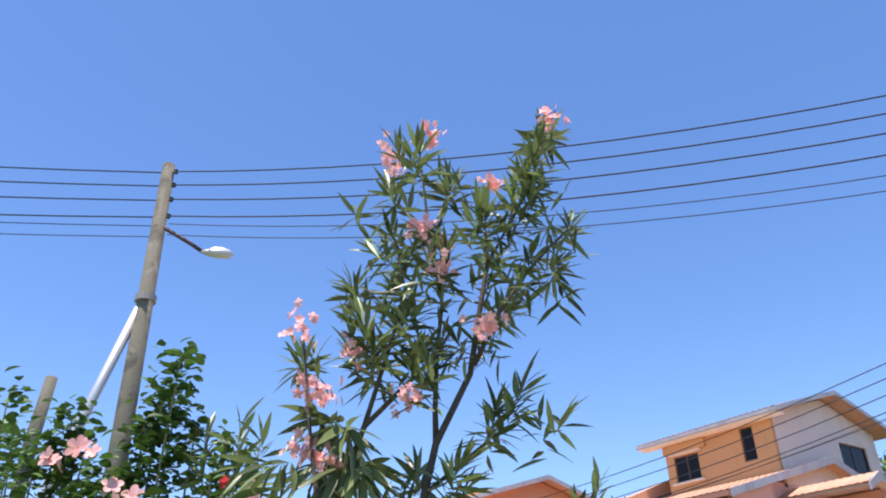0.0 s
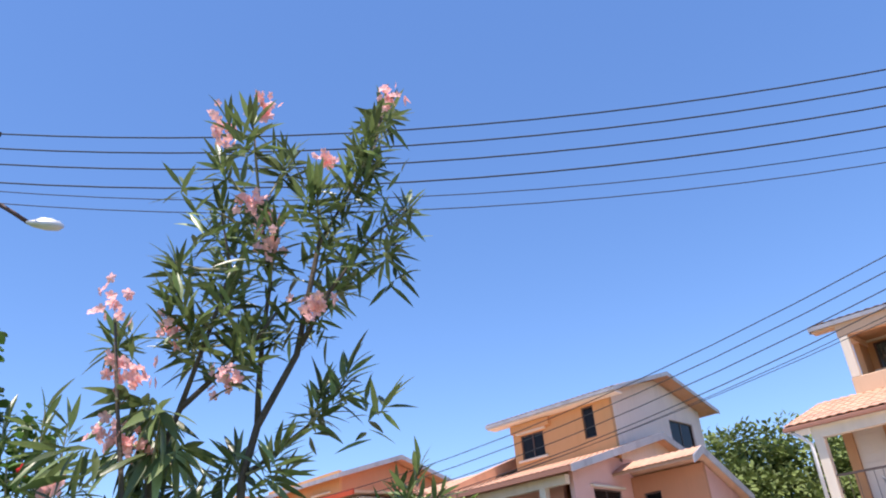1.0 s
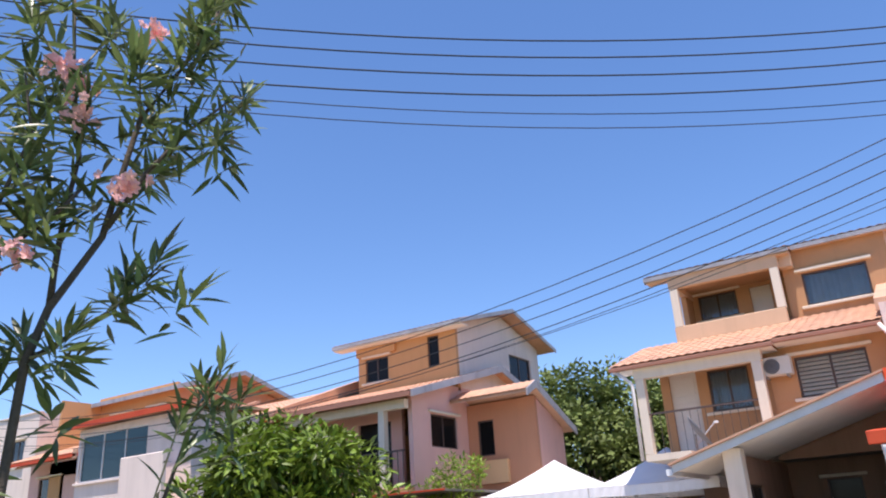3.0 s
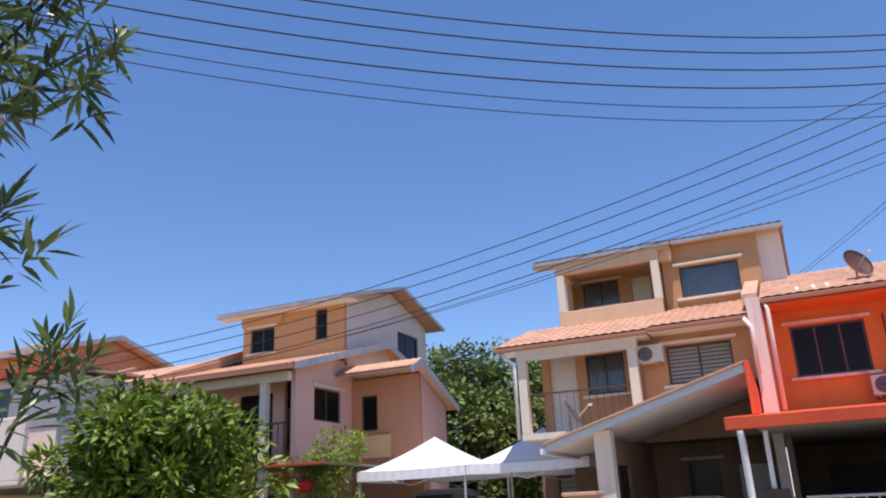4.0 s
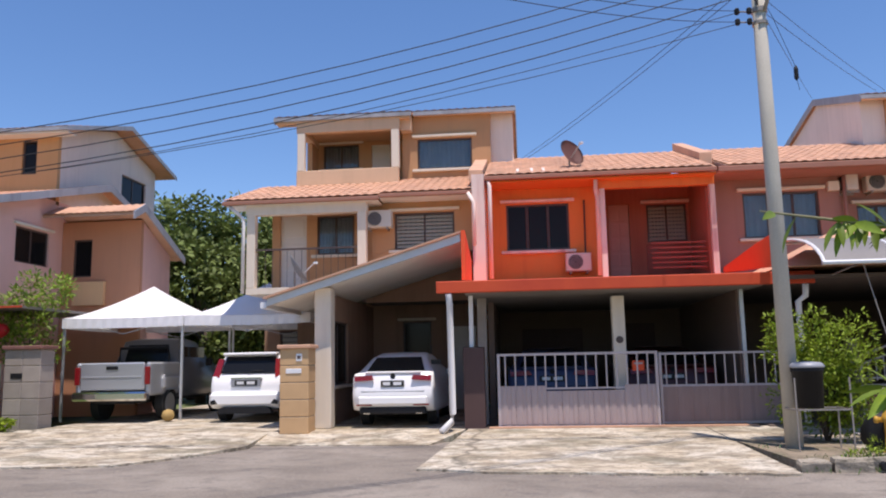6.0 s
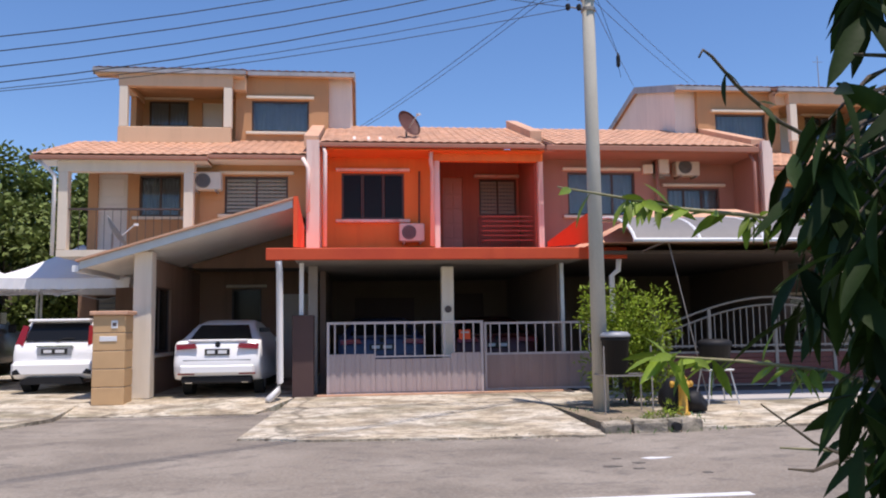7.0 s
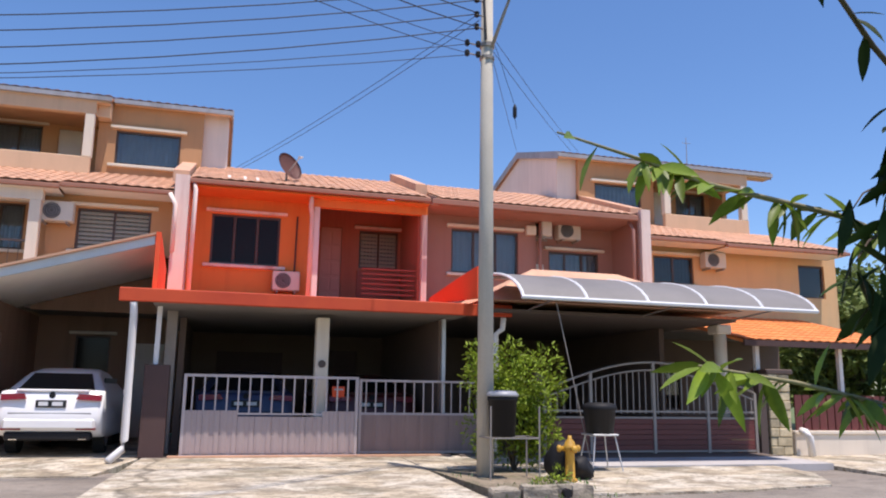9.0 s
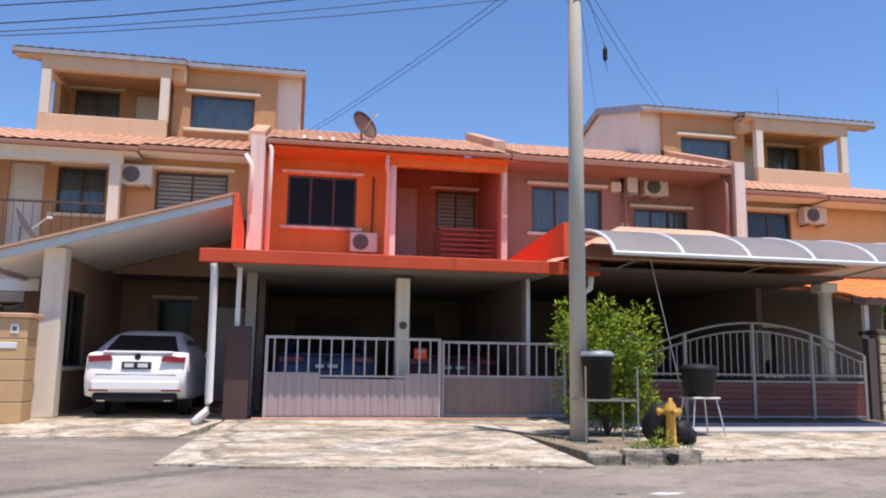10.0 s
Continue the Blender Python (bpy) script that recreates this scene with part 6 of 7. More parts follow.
for za, zb, far_sag in ((6.44, 6.63, 2.28), (6.29, 6.45, 2.14)):
    wire((PL[0] + 0.1, PL[1] + 0.09, za), (PR[0] - 0.36, PR[1] - 0.1, zb), 0.92, 0.0055, "thin black telephone line", "telephone lines")
    wire((PL[0] - 0.05, PL[1] - 0.05, za), (-16.5, -21, za), 0.8, 0.0055, "thin black telephone line", "telephone lines")
    wire((PR[0] - 0.36, PR[1] - 0.02, zb), (-33.2, 13.2, 6.5), far_sag, 0.006, "thin black telephone line", "telephone lines")
for k in range(2):
    wire((PR[0] - 0.1, PR[1] + 0.1, 7.25 - 0.12 * k), (0.26 + 0.14 * k, 22.25, 6.86), 0.10, 0.006, "thin service cable to the house roof", "service cables")
    wire((PR[0] + 0.1, PR[1] + 0.1, 6.92 - 0.24 * k), (9.42 - 0.22 * k, 21.3, 7.95), 0.06, 0.005, "thin service cable to the house roof", "service cables")
wire((PR[0] + 0.1, PR[1] + 0.1, 6.62), (8.72, 24.2, 8.78), 0.02, 0.005, "thin service cable to the house roof", "service cables")
t = thing("cable_insulator", "black strain insulator on a loose cable hanging from the pole", "insulator", (PR[0] + 0.49, PR[1] + 0.06, 5.65))
part("body", lathe(bmesh.new(), [(0.01, -0.12), (0.034, -0.08), (0.034, 0.06), (0.01, 0.12)], sides=10), M["black"], t)
part("hanging_cable", tubed([(-0.46, -0.04, 1.3), (-0.28, -0.02, 0.9), (-0.14, 0, 0.5), (0, 0, 0.1)], 0.004, 0.004, 5), M["black"], t)
part("cable_end", tubed([(0, 0, -0.11), (0.02, 0, -0.2), (0.03, 0, -0.28)], 0.004, 0.003, 5), M["black"], t)
far = concrete_pole(-33.2, 13.2, 7.9, "pole_old", "distant concrete pole beside the road")
far2 = concrete_pole(-16.5, -21, 8.2, "pole_old", "distant concrete pole along the road")


# ---- satellite dishes ----
def dish(at, turn, tilt, r, mat, label, mast=0.5):
    d = thing("satellite_dish", label, "satellite dish", at, "satellite dishes", turn=turn)
    bm = bmesh.new()
    rings = []
    for i in range(6):
        q = r * i / 5
        z = 0.28 * q * q / r
        rings.append([bm.verts.new((q * math.cos(2 * math.pi * k / 24), q * 1.1 * math.sin(2 * math.pi * k / 24), z)) for k in range(24)] if i else [bm.verts.new((0, 0, 0))])
    for k in range(24):
        bm.faces.new((rings[0][0], rings[1][k], rings[1][(k + 1) % 24]))
    for a, b in zip(rings[1:], rings[2:]):
        for k in range(24):
            bm.faces.new((a[k], b[k], b[(k + 1) % 24], a[(k + 1) % 24]))
    bmesh.ops.solidify(bm, geom=bm.faces[:], thickness=0.012)
    bowl = part("bowl", bm, M[mat], d, smooth=True)
    bowl.matrix_basis = pose(0, 0, mast, tilt, 0, 0)
    part("feed_arm", tubed([(0, 0, mast - 0.9 * r * math.cos(radians(tilt))), (0, -1.25 * r * math.sin(radians(tilt)), mast + 0.55 * r)], 0.014, sides=6), M["galv"], d)
    part("feed_horn", boxed(-0.035, 0.035, -1.3 * r * math.sin(radians(tilt)) - 0.06, -1.2 * r * math.sin(radians(tilt)), mast + 0.5 * r, mast + 0.62 * r), M["alu"], d)
    part("mast", tubed([(0, 0.03, -0.05), (0, 0.03, mast)], 0.022), M["steel"], d)


dish((1.36, 19.3, 5.80), 38, 66, 0.32, "dish", "rusty brown satellite dish on the tiled roof", 0.33)
dish((-4.62, 17.4, 2.83), 104, 57, 0.36, "lid", "grey satellite dish above the carport roof", 0.50)


# ---- hydrant, bins and clutter by the pole ----
h = thing("fire_hydrant", "yellow painted fire hydrant with side caps", "fire hydrant", (5.02, 12.72, 0.06))
part("barrel", lathe(bmesh.new(), [(0.1, 0), (0.1, 0.04), (0.068, 0.05), (0.062, 0.42), (0.095, 0.44), (0.095, 0.48), (0.08, 0.5), (0.065, 0.55), (0.028, 0.59), (0.026, 0.63), (0.001, 0.63)], sides=16), M["hydrant"], h, smooth=True)
for a in (20, 160, 270):
    o = part("outlet", lathe(bmesh.new(), [(0.035, 0), (0.035, 0.07), (0.048, 0.07), (0.048, 0.11), (0.018, 0.125)], sides=12), M["hydrant"], h, smooth=True)
    o.matrix_basis = pose(0.06 * math.cos(radians(a)), 0.06 * math.sin(radians(a)), 0.45, 0, 90, a)


def bin_on_stand(at, label, r, hgt, stand, wide):
    b = thing("rubbish_bin", label, "rubbish bin", (at[0], at[1], at[2] + stand), "rubbish bins")
    part("tub", lathe(bmesh.new(), [(r * 0.85, 0), (r * 0.97, hgt * 0.9), (r * 1.03, hgt * 0.9), (r * 1.03, hgt)], sides=20), M["black"], b, smooth=True)
    part("lid", lathe(bmesh.new(), [(r * 1.1, hgt + 0.002), (r * 1.1, hgt + 0.03), (r * 0.9, hgt + 0.075), (r * 0.2, hgt + 0.09)], sides=20), M["lid"], b, "grey domed lid", smooth=True)
    s = thing("bin_stand", "rusty angle-iron stand under a rubbish bin", "stand", at, "bin stands")
    for x in (-0.26, wide - 0.26):
        for y in (-0.24, 0.24):
            part("leg", boxed(x - 0.009, x + 0.009, y - 0.009, y + 0.009, 0, stand + 0.42 if y < 0 else stand), M["steel"], s)
    for y in (-0.24, 0.24):
        part("rail", boxed(-0.26, wide - 0.26, y - 0.009, y + 0.009, stand - 0.024, stand - 0.004), M["steel"], s)
    for x in (-0.26, -0.1, 0.1, wide - 0.26):
        part("rail", boxed(x - 0.012, x + 0.012, -0.228, 0.228, stand - 0.023, stand - 0.005), M["steel"], s)


bin_on_stand((4.08, 12.92, 0.09), "black plastic rubbish bin with a grey lid", 0.21, 0.55, 0.58, 0.72)
b = thing("rubbish_bin", "black rubbish bin with a crumpled bag over its rim", "rubbish bin", (6.1, 13.9, 0.66), "rubbish bins")
part("tub", lathe(bmesh.new(), [(0.22, 0), (0.26, 0.36), (0.29, 0.38), (0.27, 0.45), (0.2, 0.48), (0.05, 0.49)], sides=18), M["black"], b, smooth=True)
s = thing("bin_stand", "thin splayed metal stool under a bin", "stand", (6.1, 13.9, 0.1), "bin stands")
for sx in (-1, 1):
    for sy in (-1, 1):
        part("leg", tubed([(0.17 * sx, 0.17 * sy, 0.55), (0.26 * sx, 0.25 * sy, 0)], 0.012, sides=6), M["galv"], s)
part("seat", boxed(-0.22, 0.22, -0.22, 0.22, 0.53, 0.56, bevel=0.008), M["galv"], s)


def bag(at, r, label, tall=1.0):
    bm = bmesh.new()
    bmesh.ops.create_icosphere(bm, subdivisions=3, radius=r)
    for v in bm.verts:
        n = noise.noise(v.co * 5 + Vector(at)) * 0.45 + abs(noise.noise(v.co * 13)) * 0.3 + noise.noise(v.co * 30) * 0.1
        v.co *= 1 + n
        v.co.z = max(v.co.z * 0.9, -r * 0.7) * tall
    ob = part("rubbish_bag", bm, M["black"], None, smooth=True)
    ob.matrix_basis = pose(at[0], at[1], at[2] + r * 0.7 * tall)
    return tagged(ob, label, "rubbish bag", "rubbish bags")


bag((5.02, 13.05, 0.08), 0.21, "full black rubbish bag behind the hydrant", 1.5)
bag((5.28, 12.95, 0.08), 0.17, "small black rubbish bag on the ground")
nut = part("coconut", lathe(bmesh.new(), [(0.02, 0), (0.1, 0.03), (0.15, 0.13), (0.11, 0.24), (0.02, 0.28)], sides=14), M["husk"], None, smooth=True)
nut.matrix_basis = pose(-8.05, 18.85, 0.15)
tagged(nut, "brown coconut husk holding down the tent leg", "coconut")


# ---- party tents ----
def tent(x, y, z, bare=()):
    t = thing("party_tent", "white pop-up canopy tent over a parked vehicle", "tent", (x, y, z), "party tents")
    w, e, v, top = 1.52, 2.44, 0.24, 3.31
    bm = bmesh.new()
    n = 10
    for a in range(4):
        rot = Matrix.Rotation(math.pi / 2 * a, 3, "Z")
        rows = []
        for i in range(n + 1):
            f = i / n
            zz = e + (top - e) * (f ** 1.35)
            rows.append([bm.verts.new(rot @ Vector(((-1 + 2 * k / 6) * w * (1 - f), -w * (1 - f), zz - 0.03 * math.sin(math.pi * k / 6) * (1 - f)))) for k in range(7)])
        for r0, r1 in zip(rows, rows[1:]):
            for k in range(6):
                if (r1[k].co - r1[k + 1].co).length > 1e-4:
                    bm.faces.new((r0[k], r0[k + 1], r1[k + 1], r1[k]))
                else:
                    bm.faces.new((r0[k], r0[k + 1], r1[k]))
    bmesh.ops.remove_doubles(bm, verts=bm.verts[:], dist=1e-4)
    part("canopy", bm, M["canvas"], t, smooth=True)
    for a in range(4):
        rot = Matrix.Rotation(math.pi / 2 * a, 3, "Z")
        bm = bmesh.new()
        m = 24
        hi = [bm.verts.new(rot @ Vector((-w + 2 * w * k / m, -w - 0.01 - 0.006 * (k % 2), e - 0.01 - 0.03 * math.sin(math.pi * k / m)))) for k in range(m + 1)]
        lo = [bm.verts.new(rot @ Vector((-w + 2 * w * k / m, -w - 0.015 - 0.018 * (k % 2), e - v - 0.02 * math.sin(math.pi * k / m)))) for k in range(m + 1)]
        for k in range(m):
            bm.faces.new((lo[k], lo[k + 1], hi[k + 1], hi[k]))
        part("valance", bm, M["canvas"], t)
    for sx in (-1, 1):
        for sy in (-1, 1):
            if (sx, sy) not in bare:
                part("leg", boxed(sx * (w - 0.04) - 0.025, sx * (w - 0.04) + 0.025, sy * (w - 0.04) - 0.025, sy * (w - 0.04) + 0.025, 0, e), M["galv"], t)
    for sy in (-1, 1):
        for a, b in ((-1, 0), (0, 1)):
            part("truss", tubed([(a * (w - 0.05), sy * (w - 0.05), e - 0.05), (b * (w - 0.05), sy * (w - 0.05), e - 0.4)] if a else [(0, sy * (w - 0.05), e - 0.4), (w - 0.05, sy * (w - 0.05), e - 0.05)], 0.012, sides=5), M["galv"], t)


tent(-9.36, 20.6, 0.15)
tent(-6.28, 20.55, 0.15, bare=((-1, -1), (1, -1)))


# ---- vehicles ----
def loft_body(outline, half, top_half, belt, roof, round_by=0.09):
    """A car body from its side outline (y, z): rounded in plan, narrowing above the belt line."""
    bm = bmesh.new()
    cy = sum(p[0] for p in outline) / len(outline)
    cz = sum(p[1] for p in outline) / len(outline)
    stations = [(-1, 1), (-0.97, 0.55), (-0.88, 0.18), (-0.6, 0.03), (0, 0), (0.6, 0.03), (0.88, 0.18), (0.97, 0.55), (1, 1)]
    rings = []
    for s, inset in stations:
        ring = []
        for y, z in outline:
            f = min(1, max(0, (z - belt) / (roof - belt)))
            w = half + (top_half - half) * f
            d = Vector((y - cy, z - cz))
            k = 1 - inset * round_by / max(d.length, 0.3)
            ring.append(bm.verts.new((s * w, cy + d.x * k, cz + d.y * k)))
        rings.append(ring)
    n = len(outline)
    for a, b in zip(rings, rings[1:]):
        for i in range(n):
            bm.faces.new((a[i], a[(i + 1) % n], b[(i + 1) % n], b[i]))
    bm.faces.new(rings[0])
    bm.faces.new(rings[-1][::-1])
    bmesh.ops.recalc_face_normals(bm, faces=bm.faces[:])
    return bm


def patch(points, thick=0.012):
    """A thin proud panel through four or more points."""
    bm = bmesh.new()
    f = bm.faces.new([bm.verts.new(p) for p in points])
    bmesh.ops.recalc_face_normals(bm, faces=[f])
    bm.normal_update()
    if f.normal.y > 0:
        bmesh.ops.reverse_faces(bm, faces=[f])
    got = bmesh.ops.extrude_face_region(bm, geom=[f])
    for v in got["geom"]:
        if isinstance(v, bmesh.types.BMVert):
            v.co.y -= thick
    bmesh.ops.recalc_face_normals(bm, faces=bm.faces[:])
    return bm


def wheels(car, half, ys, r):
    for y in ys:
        for s in (-1, 1):
            x = s * (half - 0.1)
            w = part("wheel", tubed([(x - 0.1, y, r), (x + 0.1, y, r)], r, sides=22), M["tyre"], car)
            part("rim", tubed([(x + s * 0.095, y, r), (x + s * 0.108, y, r)], r * 0.66, sides=18), M["rim"], w)


def plate(car, y, z):
    p = part("number_plate", boxed(-0.26, 0.26, y - 0.02, y, z - 0.06, z + 0.06, bevel=0.006), M["plate"], car, "black number plate with white bars")
    for a, b in ((-0.21, -0.05), (0.02, 0.2)):
        part("bar", boxed(a, b, y - 0.024, y - 0.0205, z - 0.032, z + 0.032), M["bar"], p)


def sedan(at, paint, label, name="car"):
    c = thing(name, label, "car", at, "parked vehicles")
    out = [(0.08, 0.34), (0.0, 0.50), (-0.02, 0.66), (0.03, 0.80), (0.06, 0.98), (0.11, 1.05), (0.42, 1.08), (0.95, 1.38), (1.6, 1.47), (2.4, 1.43), (3.25, 1.05), (4.3, 0.88), (4.5, 0.6), (4.45, 0.32), (3.6, 0.22), (0.9, 0.24)]
    part("body", loft_body(out, 0.90, 0.60, 1.02, 1.45, 0.07), paint, c, smooth=True)
    part("rear_window", patch([(-0.66, 0.44, 1.088), (0.66, 0.44, 1.088), (0.52, 0.90, 1.365), (-0.52, 0.90, 1.365)], 0.03), M["car_glass"], c, "dark sloping rear window")
    for s in (-1, 1):
        part("tail_lamp", patch([(s * 0.42, 0.035, 0.925), (s * 0.85, 0.07, 0.90), (s * 0.86, 0.09, 1.0), (s * 0.46, 0.045, 1.015)], 0.05), M["lamp_red"], c, "wide dark red tail lamp")
        part("side_window", boxed(s * 0.735, s * 0.75, 1.0, 2.7, 1.08, 1.3), M["car_glass"], c)
        part("mirror", boxed(s * 0.88, s * 1.0, 2.75, 2.85, 0.98, 1.1, bevel=0.02), paint, c)
        part("reflector", boxed(s * 0.46, s * 0.80, -0.025, 0.03, 0.43, 0.455), M["lamp_red"], c)
        part("exhaust_tip", boxed(min(s * 0.5, s * 0.66), max(s * 0.5, s * 0.66), 0.0, 0.1, 0.27, 0.32, bevel=0.012), M["chrome"], c)
    plate(c, 0.015, 0.85)
    part("badge", lathe(bmesh.new(), [(0.001, 0), (0.055, 0), (0.055, 0.015), (0.001, 0.015)], sides=14), M["black"], c).matrix_basis = pose(0, 0.065, 0.99, 90)
    part("bumper", boxed(-0.80, 0.80, -0.035, 0.2, 0.41, 0.64, bevel=0.06), paint, c, "deep rear bumper")
    part("diffuser", boxed(-0.74, 0.74, 0.0, 0.16, 0.26, 0.40, bevel=0.03), M["black"], c)
    part("boot_seam", boxed(-0.70, 0.70, -0.008, 0.03, 0.690, 0.702), M["black"], c)
    part("boot_lip", boxed(-0.62, 0.62, 0.06, 0.26, 1.045, 1.085, bevel=0.012), paint, c)
    wheels(c, 0.87, (0.95, 3.55), 0.32)
    return c


def hatchback(at, paint, label):
    c = thing("car", label, "car", at, "parked vehicles")
    out = [(0.10, 0.30), (0.04, 0.5), (0.04, 0.8), (0.10, 1.0), (0.18, 1.06), (0.42, 1.48), (0.75, 1.54), (2.1, 1.52), (2.9, 1.05), (3.5, 0.92), (3.65, 0.6), (3.6, 0.3), (2.8, 0.22), (0.8, 0.24)]
    part("body", loft_body(out, 0.83, 0.64, 1.0, 1.54, 0.06), paint, c, smooth=True)
    part("rear_window", patch([(-0.62, 0.17, 1.07), (0.62, 0.17, 1.07), (0.57, 0.39, 1.44), (-0.57, 0.39, 1.44)], 0.03), M["car_glass"], c, "dark rear window")
    part("wiper", tubed([(0.0, 0.12, 1.06), (0.14, 0.14, 1.12), (0.34, 0.16, 1.12)], 0.012, sides=5), M["black"], c)
    part("spoiler", boxed(-0.62, 0.62, 0.22, 0.52, 1.47, 1.53, bevel=0.02), paint, c, "white roof spoiler")
    for s in (-1, 1):
        part("tail_lamp", patch([(s * 0.64, 0.13, 0.98), (s * 0.82, 0.20, 1.0), (s * 0.74, 0.36, 1.40), (s * 0.60, 0.30, 1.38)], 0.05), M["lamp_red"], c, "tall red tail lamp")
        part("side_window", boxed(s * 0.70, s * 0.725, 0.7, 2.4, 1.08, 1.38), M["car_glass"], c)
        bm = bmesh.new()
        prism(bm, [(s * 0.60, 0.41), (s * 0.76, 0.39), (s * 0.77, 0.47), (s * 0.68, 0.51)], "y", -0.092, 0.02)
        part("bumper_vent", bm, M["black"], c, "slanted black bumper vent")
        part("mirror", boxed(s * 0.83, s * 0.96, 2.35, 2.45, 1.02, 1.14, bevel=0.02), paint, c)
    plate(c, 0.035, 0.86)
    part("plate_recess", boxed(-0.34, 0.34, 0.022, 0.06, 0.77, 0.95, bevel=0.01), M["lid"], c)
    part("garnish", boxed(-0.36, 0.36, 0.02, 0.09, 0.955, 0.98), M["chrome"], c)
    part("bumper", boxed(-0.82, 0.82, -0.085, 0.16, 0.34, 0.66, bevel=0.07), paint, c, "sporty white rear bumper")
    bm = bmesh.new()
    prism(bm, [(-0.62, 0.2), (0.62, 0.2), (0.56, 0.31), (0.46, 0.345), (-0.46, 0.345), (-0.56, 0.31)], "y", -0.09, 0.1)
    part("diffuser", bm, M["black"], c, "black lower diffuser")
    wheels(c, 0.81, (0.7, 2.95), 0.29)
    return c


def pickup(at, label):
    c = thing("pickup_truck", label, "truck", at, "parked vehicles")
    part("tailgate", boxed(-0.775, 0.775, 0.0, 0.07, 0.74, 1.36, bevel=0.03), M["car_silver"], c, "silver tailgate")
    part("tailgate_handle", boxed(-0.14, 0.14, -0.012, 0.012, 1.2, 1.28), M["black"], c)
    for s in (-1, 1):
        a, b = (s * 0.78, s * 0.9)
        part("bed_side", boxed(min(a, b), max(a, b), 0.03, 1.6, 0.60, 1.36, bevel=0.04), M["car_silver"], c)
        part("wheel_arch", boxed(min(s * 0.86, s * 0.95), max(s * 0.86, s * 0.95), 0.62, 1.52, 0.70, 1.06, bevel=0.08), M["car_silver"], c)
        part("tail_lamp", boxed(min(s * 0.785, s * 0.905), max(s * 0.785, s * 0.905), -0.012, 0.05, 0.86, 1.26, bevel=0.012), M["lamp_red"], c, "tall red tail lamp")
        part("mirror", boxed(min(s * 0.9, s * 1.08), max(s * 0.9, s * 1.08), 3.1, 3.2, 1.25, 1.45, bevel=0.03), M["black"], c)
    part("bed_floor", boxed(-0.78, 0.78, 0.07, 1.6, 0.72, 0.80), M["car_shade"], c)
    part("tailgate_crease", boxed(-0.70, 0.70, -0.012, 0.01, 1.02, 1.05, bevel=0.006), M["car_silver"], c)
    part("rear_bumper", boxed(-0.90, 0.90, -0.14, 0.06, 0.50, 0.70, bevel=0.04), M["chrome"], c, "chrome rear bumper")
    plate(c, -0.1, 0.60)
    out = [(1.62, 0.5), (1.62, 1.25), (1.75, 1.90), (2.3, 1.97), (3.0, 1.92), (3.7, 1.3), (4.85, 1.18), (5.1, 0.9), (5.1, 0.5)]
    part("cab", loft_body(out, 0.90, 0.68, 1.25, 1.8, 0.08), M["car_shade"], c, "cab darkened to the tent's shade", smooth=True)
    part("rear_window", patch([(-0.58, 1.63, 1.33), (0.58, 1.63, 1.33), (0.52, 1.74, 1.80), (-0.52, 1.74, 1.80)]), M["car_glass"], c)
    for s in (-1, 1):
        part("side_window", boxed(min(s * 0.80, s * 0.825), max(s * 0.80, s * 0.825), 1.95, 3.2, 1.34, 1.74), M["car_glass"], c)
    bm = tubed([(-0.66, 1.5, 1.3), (-0.62, 1.5, 1.72), (0.62, 1.5, 1.72), (0.66, 1.5, 1.3)], 0.04)
    part("sport_bar", bm, M["black"], c)
    part("chassis", boxed(-0.5, 0.5, 0.1, 4.9, 0.42, 0.7), M["black"], c)
    wheels(c, 0.90, (1.07, 4.15), 0.38)
    return c


sedan((-2.44, 16.62, 0.14), M["car_white"], "white sedan parked nose-in under the carport").scale = (0.89, 1.0, 1.0)
hatchback((-6.02, 18.3, 0.15), M["car_white"], "white hatchback parked under a tent")
pickup((-9.28, 18.55, 0.15), "silver pickup truck with a shade-darkened cab parked under a tent")
sedan((0.7, 17.6, 0.16), M["car_blue"], "blue car parked in the dark porch behind the gate")
sedan((3.15, 17.8, 0.16), M["car_red"], "dark red car parked in the porch behind the gate")


# ---- plants ----
BLOOM = {}


def bloom_mesh(mat):
    """One open flower of five round petals, one metre in petal length, facing +z."""
    if mat not in BLOOM:
        bm = bmesh.new()
        for k in range(5):
            turn = Matrix.Rotation(2 * math.pi * k / 5, 4, "Z") @ Matrix.Rotation(radians(22), 4, "X")
            rows = [[bm.verts.new(turn @ Vector((s * w, t, 0.25 * w * s * s - 0.1 * t * t))) for s in (-1, 0, 1)] for t, w in ((0.0, 0.04), (0.3, 0.22), (0.65, 0.36), (0.9, 0.26), (1.0, 0.08))]
            for p, q in zip(rows, rows[1:]):
                for i in range(2):
                    bm.faces.new((p[i], p[i + 1], q[i + 1], q[i]))
        bmesh.ops.remove_doubles(bm, verts=bm.verts[:], dist=0.05)
        me = bpy.data.meshes.new("flower")
        bm.to_mesh(me)
        bm.free()
        me.materials.append(M[mat])
        BLOOM[mat] = me
    return BLOOM[mat]


def flower(plant, at, n, r, size, mat="petal"):
    """Adds the flowers of a loose cluster, each a part of its plant."""
    for _ in range(n):
        c = Vector(at) + Vector((random.gauss(0, r), random.gauss(0, r), random.gauss(0, r * 0.8)))
        face = rand_way(0.3).normalized()
        rot = face.to_track_quat("Z", "Y").to_matrix().to_4x4()
        again("flower", bloom_mesh(mat), plant, Matrix.Translation(c) @ rot @ Matrix.Scale(size * random.uniform(0.75, 1.15), 4))


OLE = Vector((-0.23, 0.85, 0))
OLE_R, OLE_F = Vector((0.585, 0.81, 0)), Vector((-0.81, 0.585, 0))


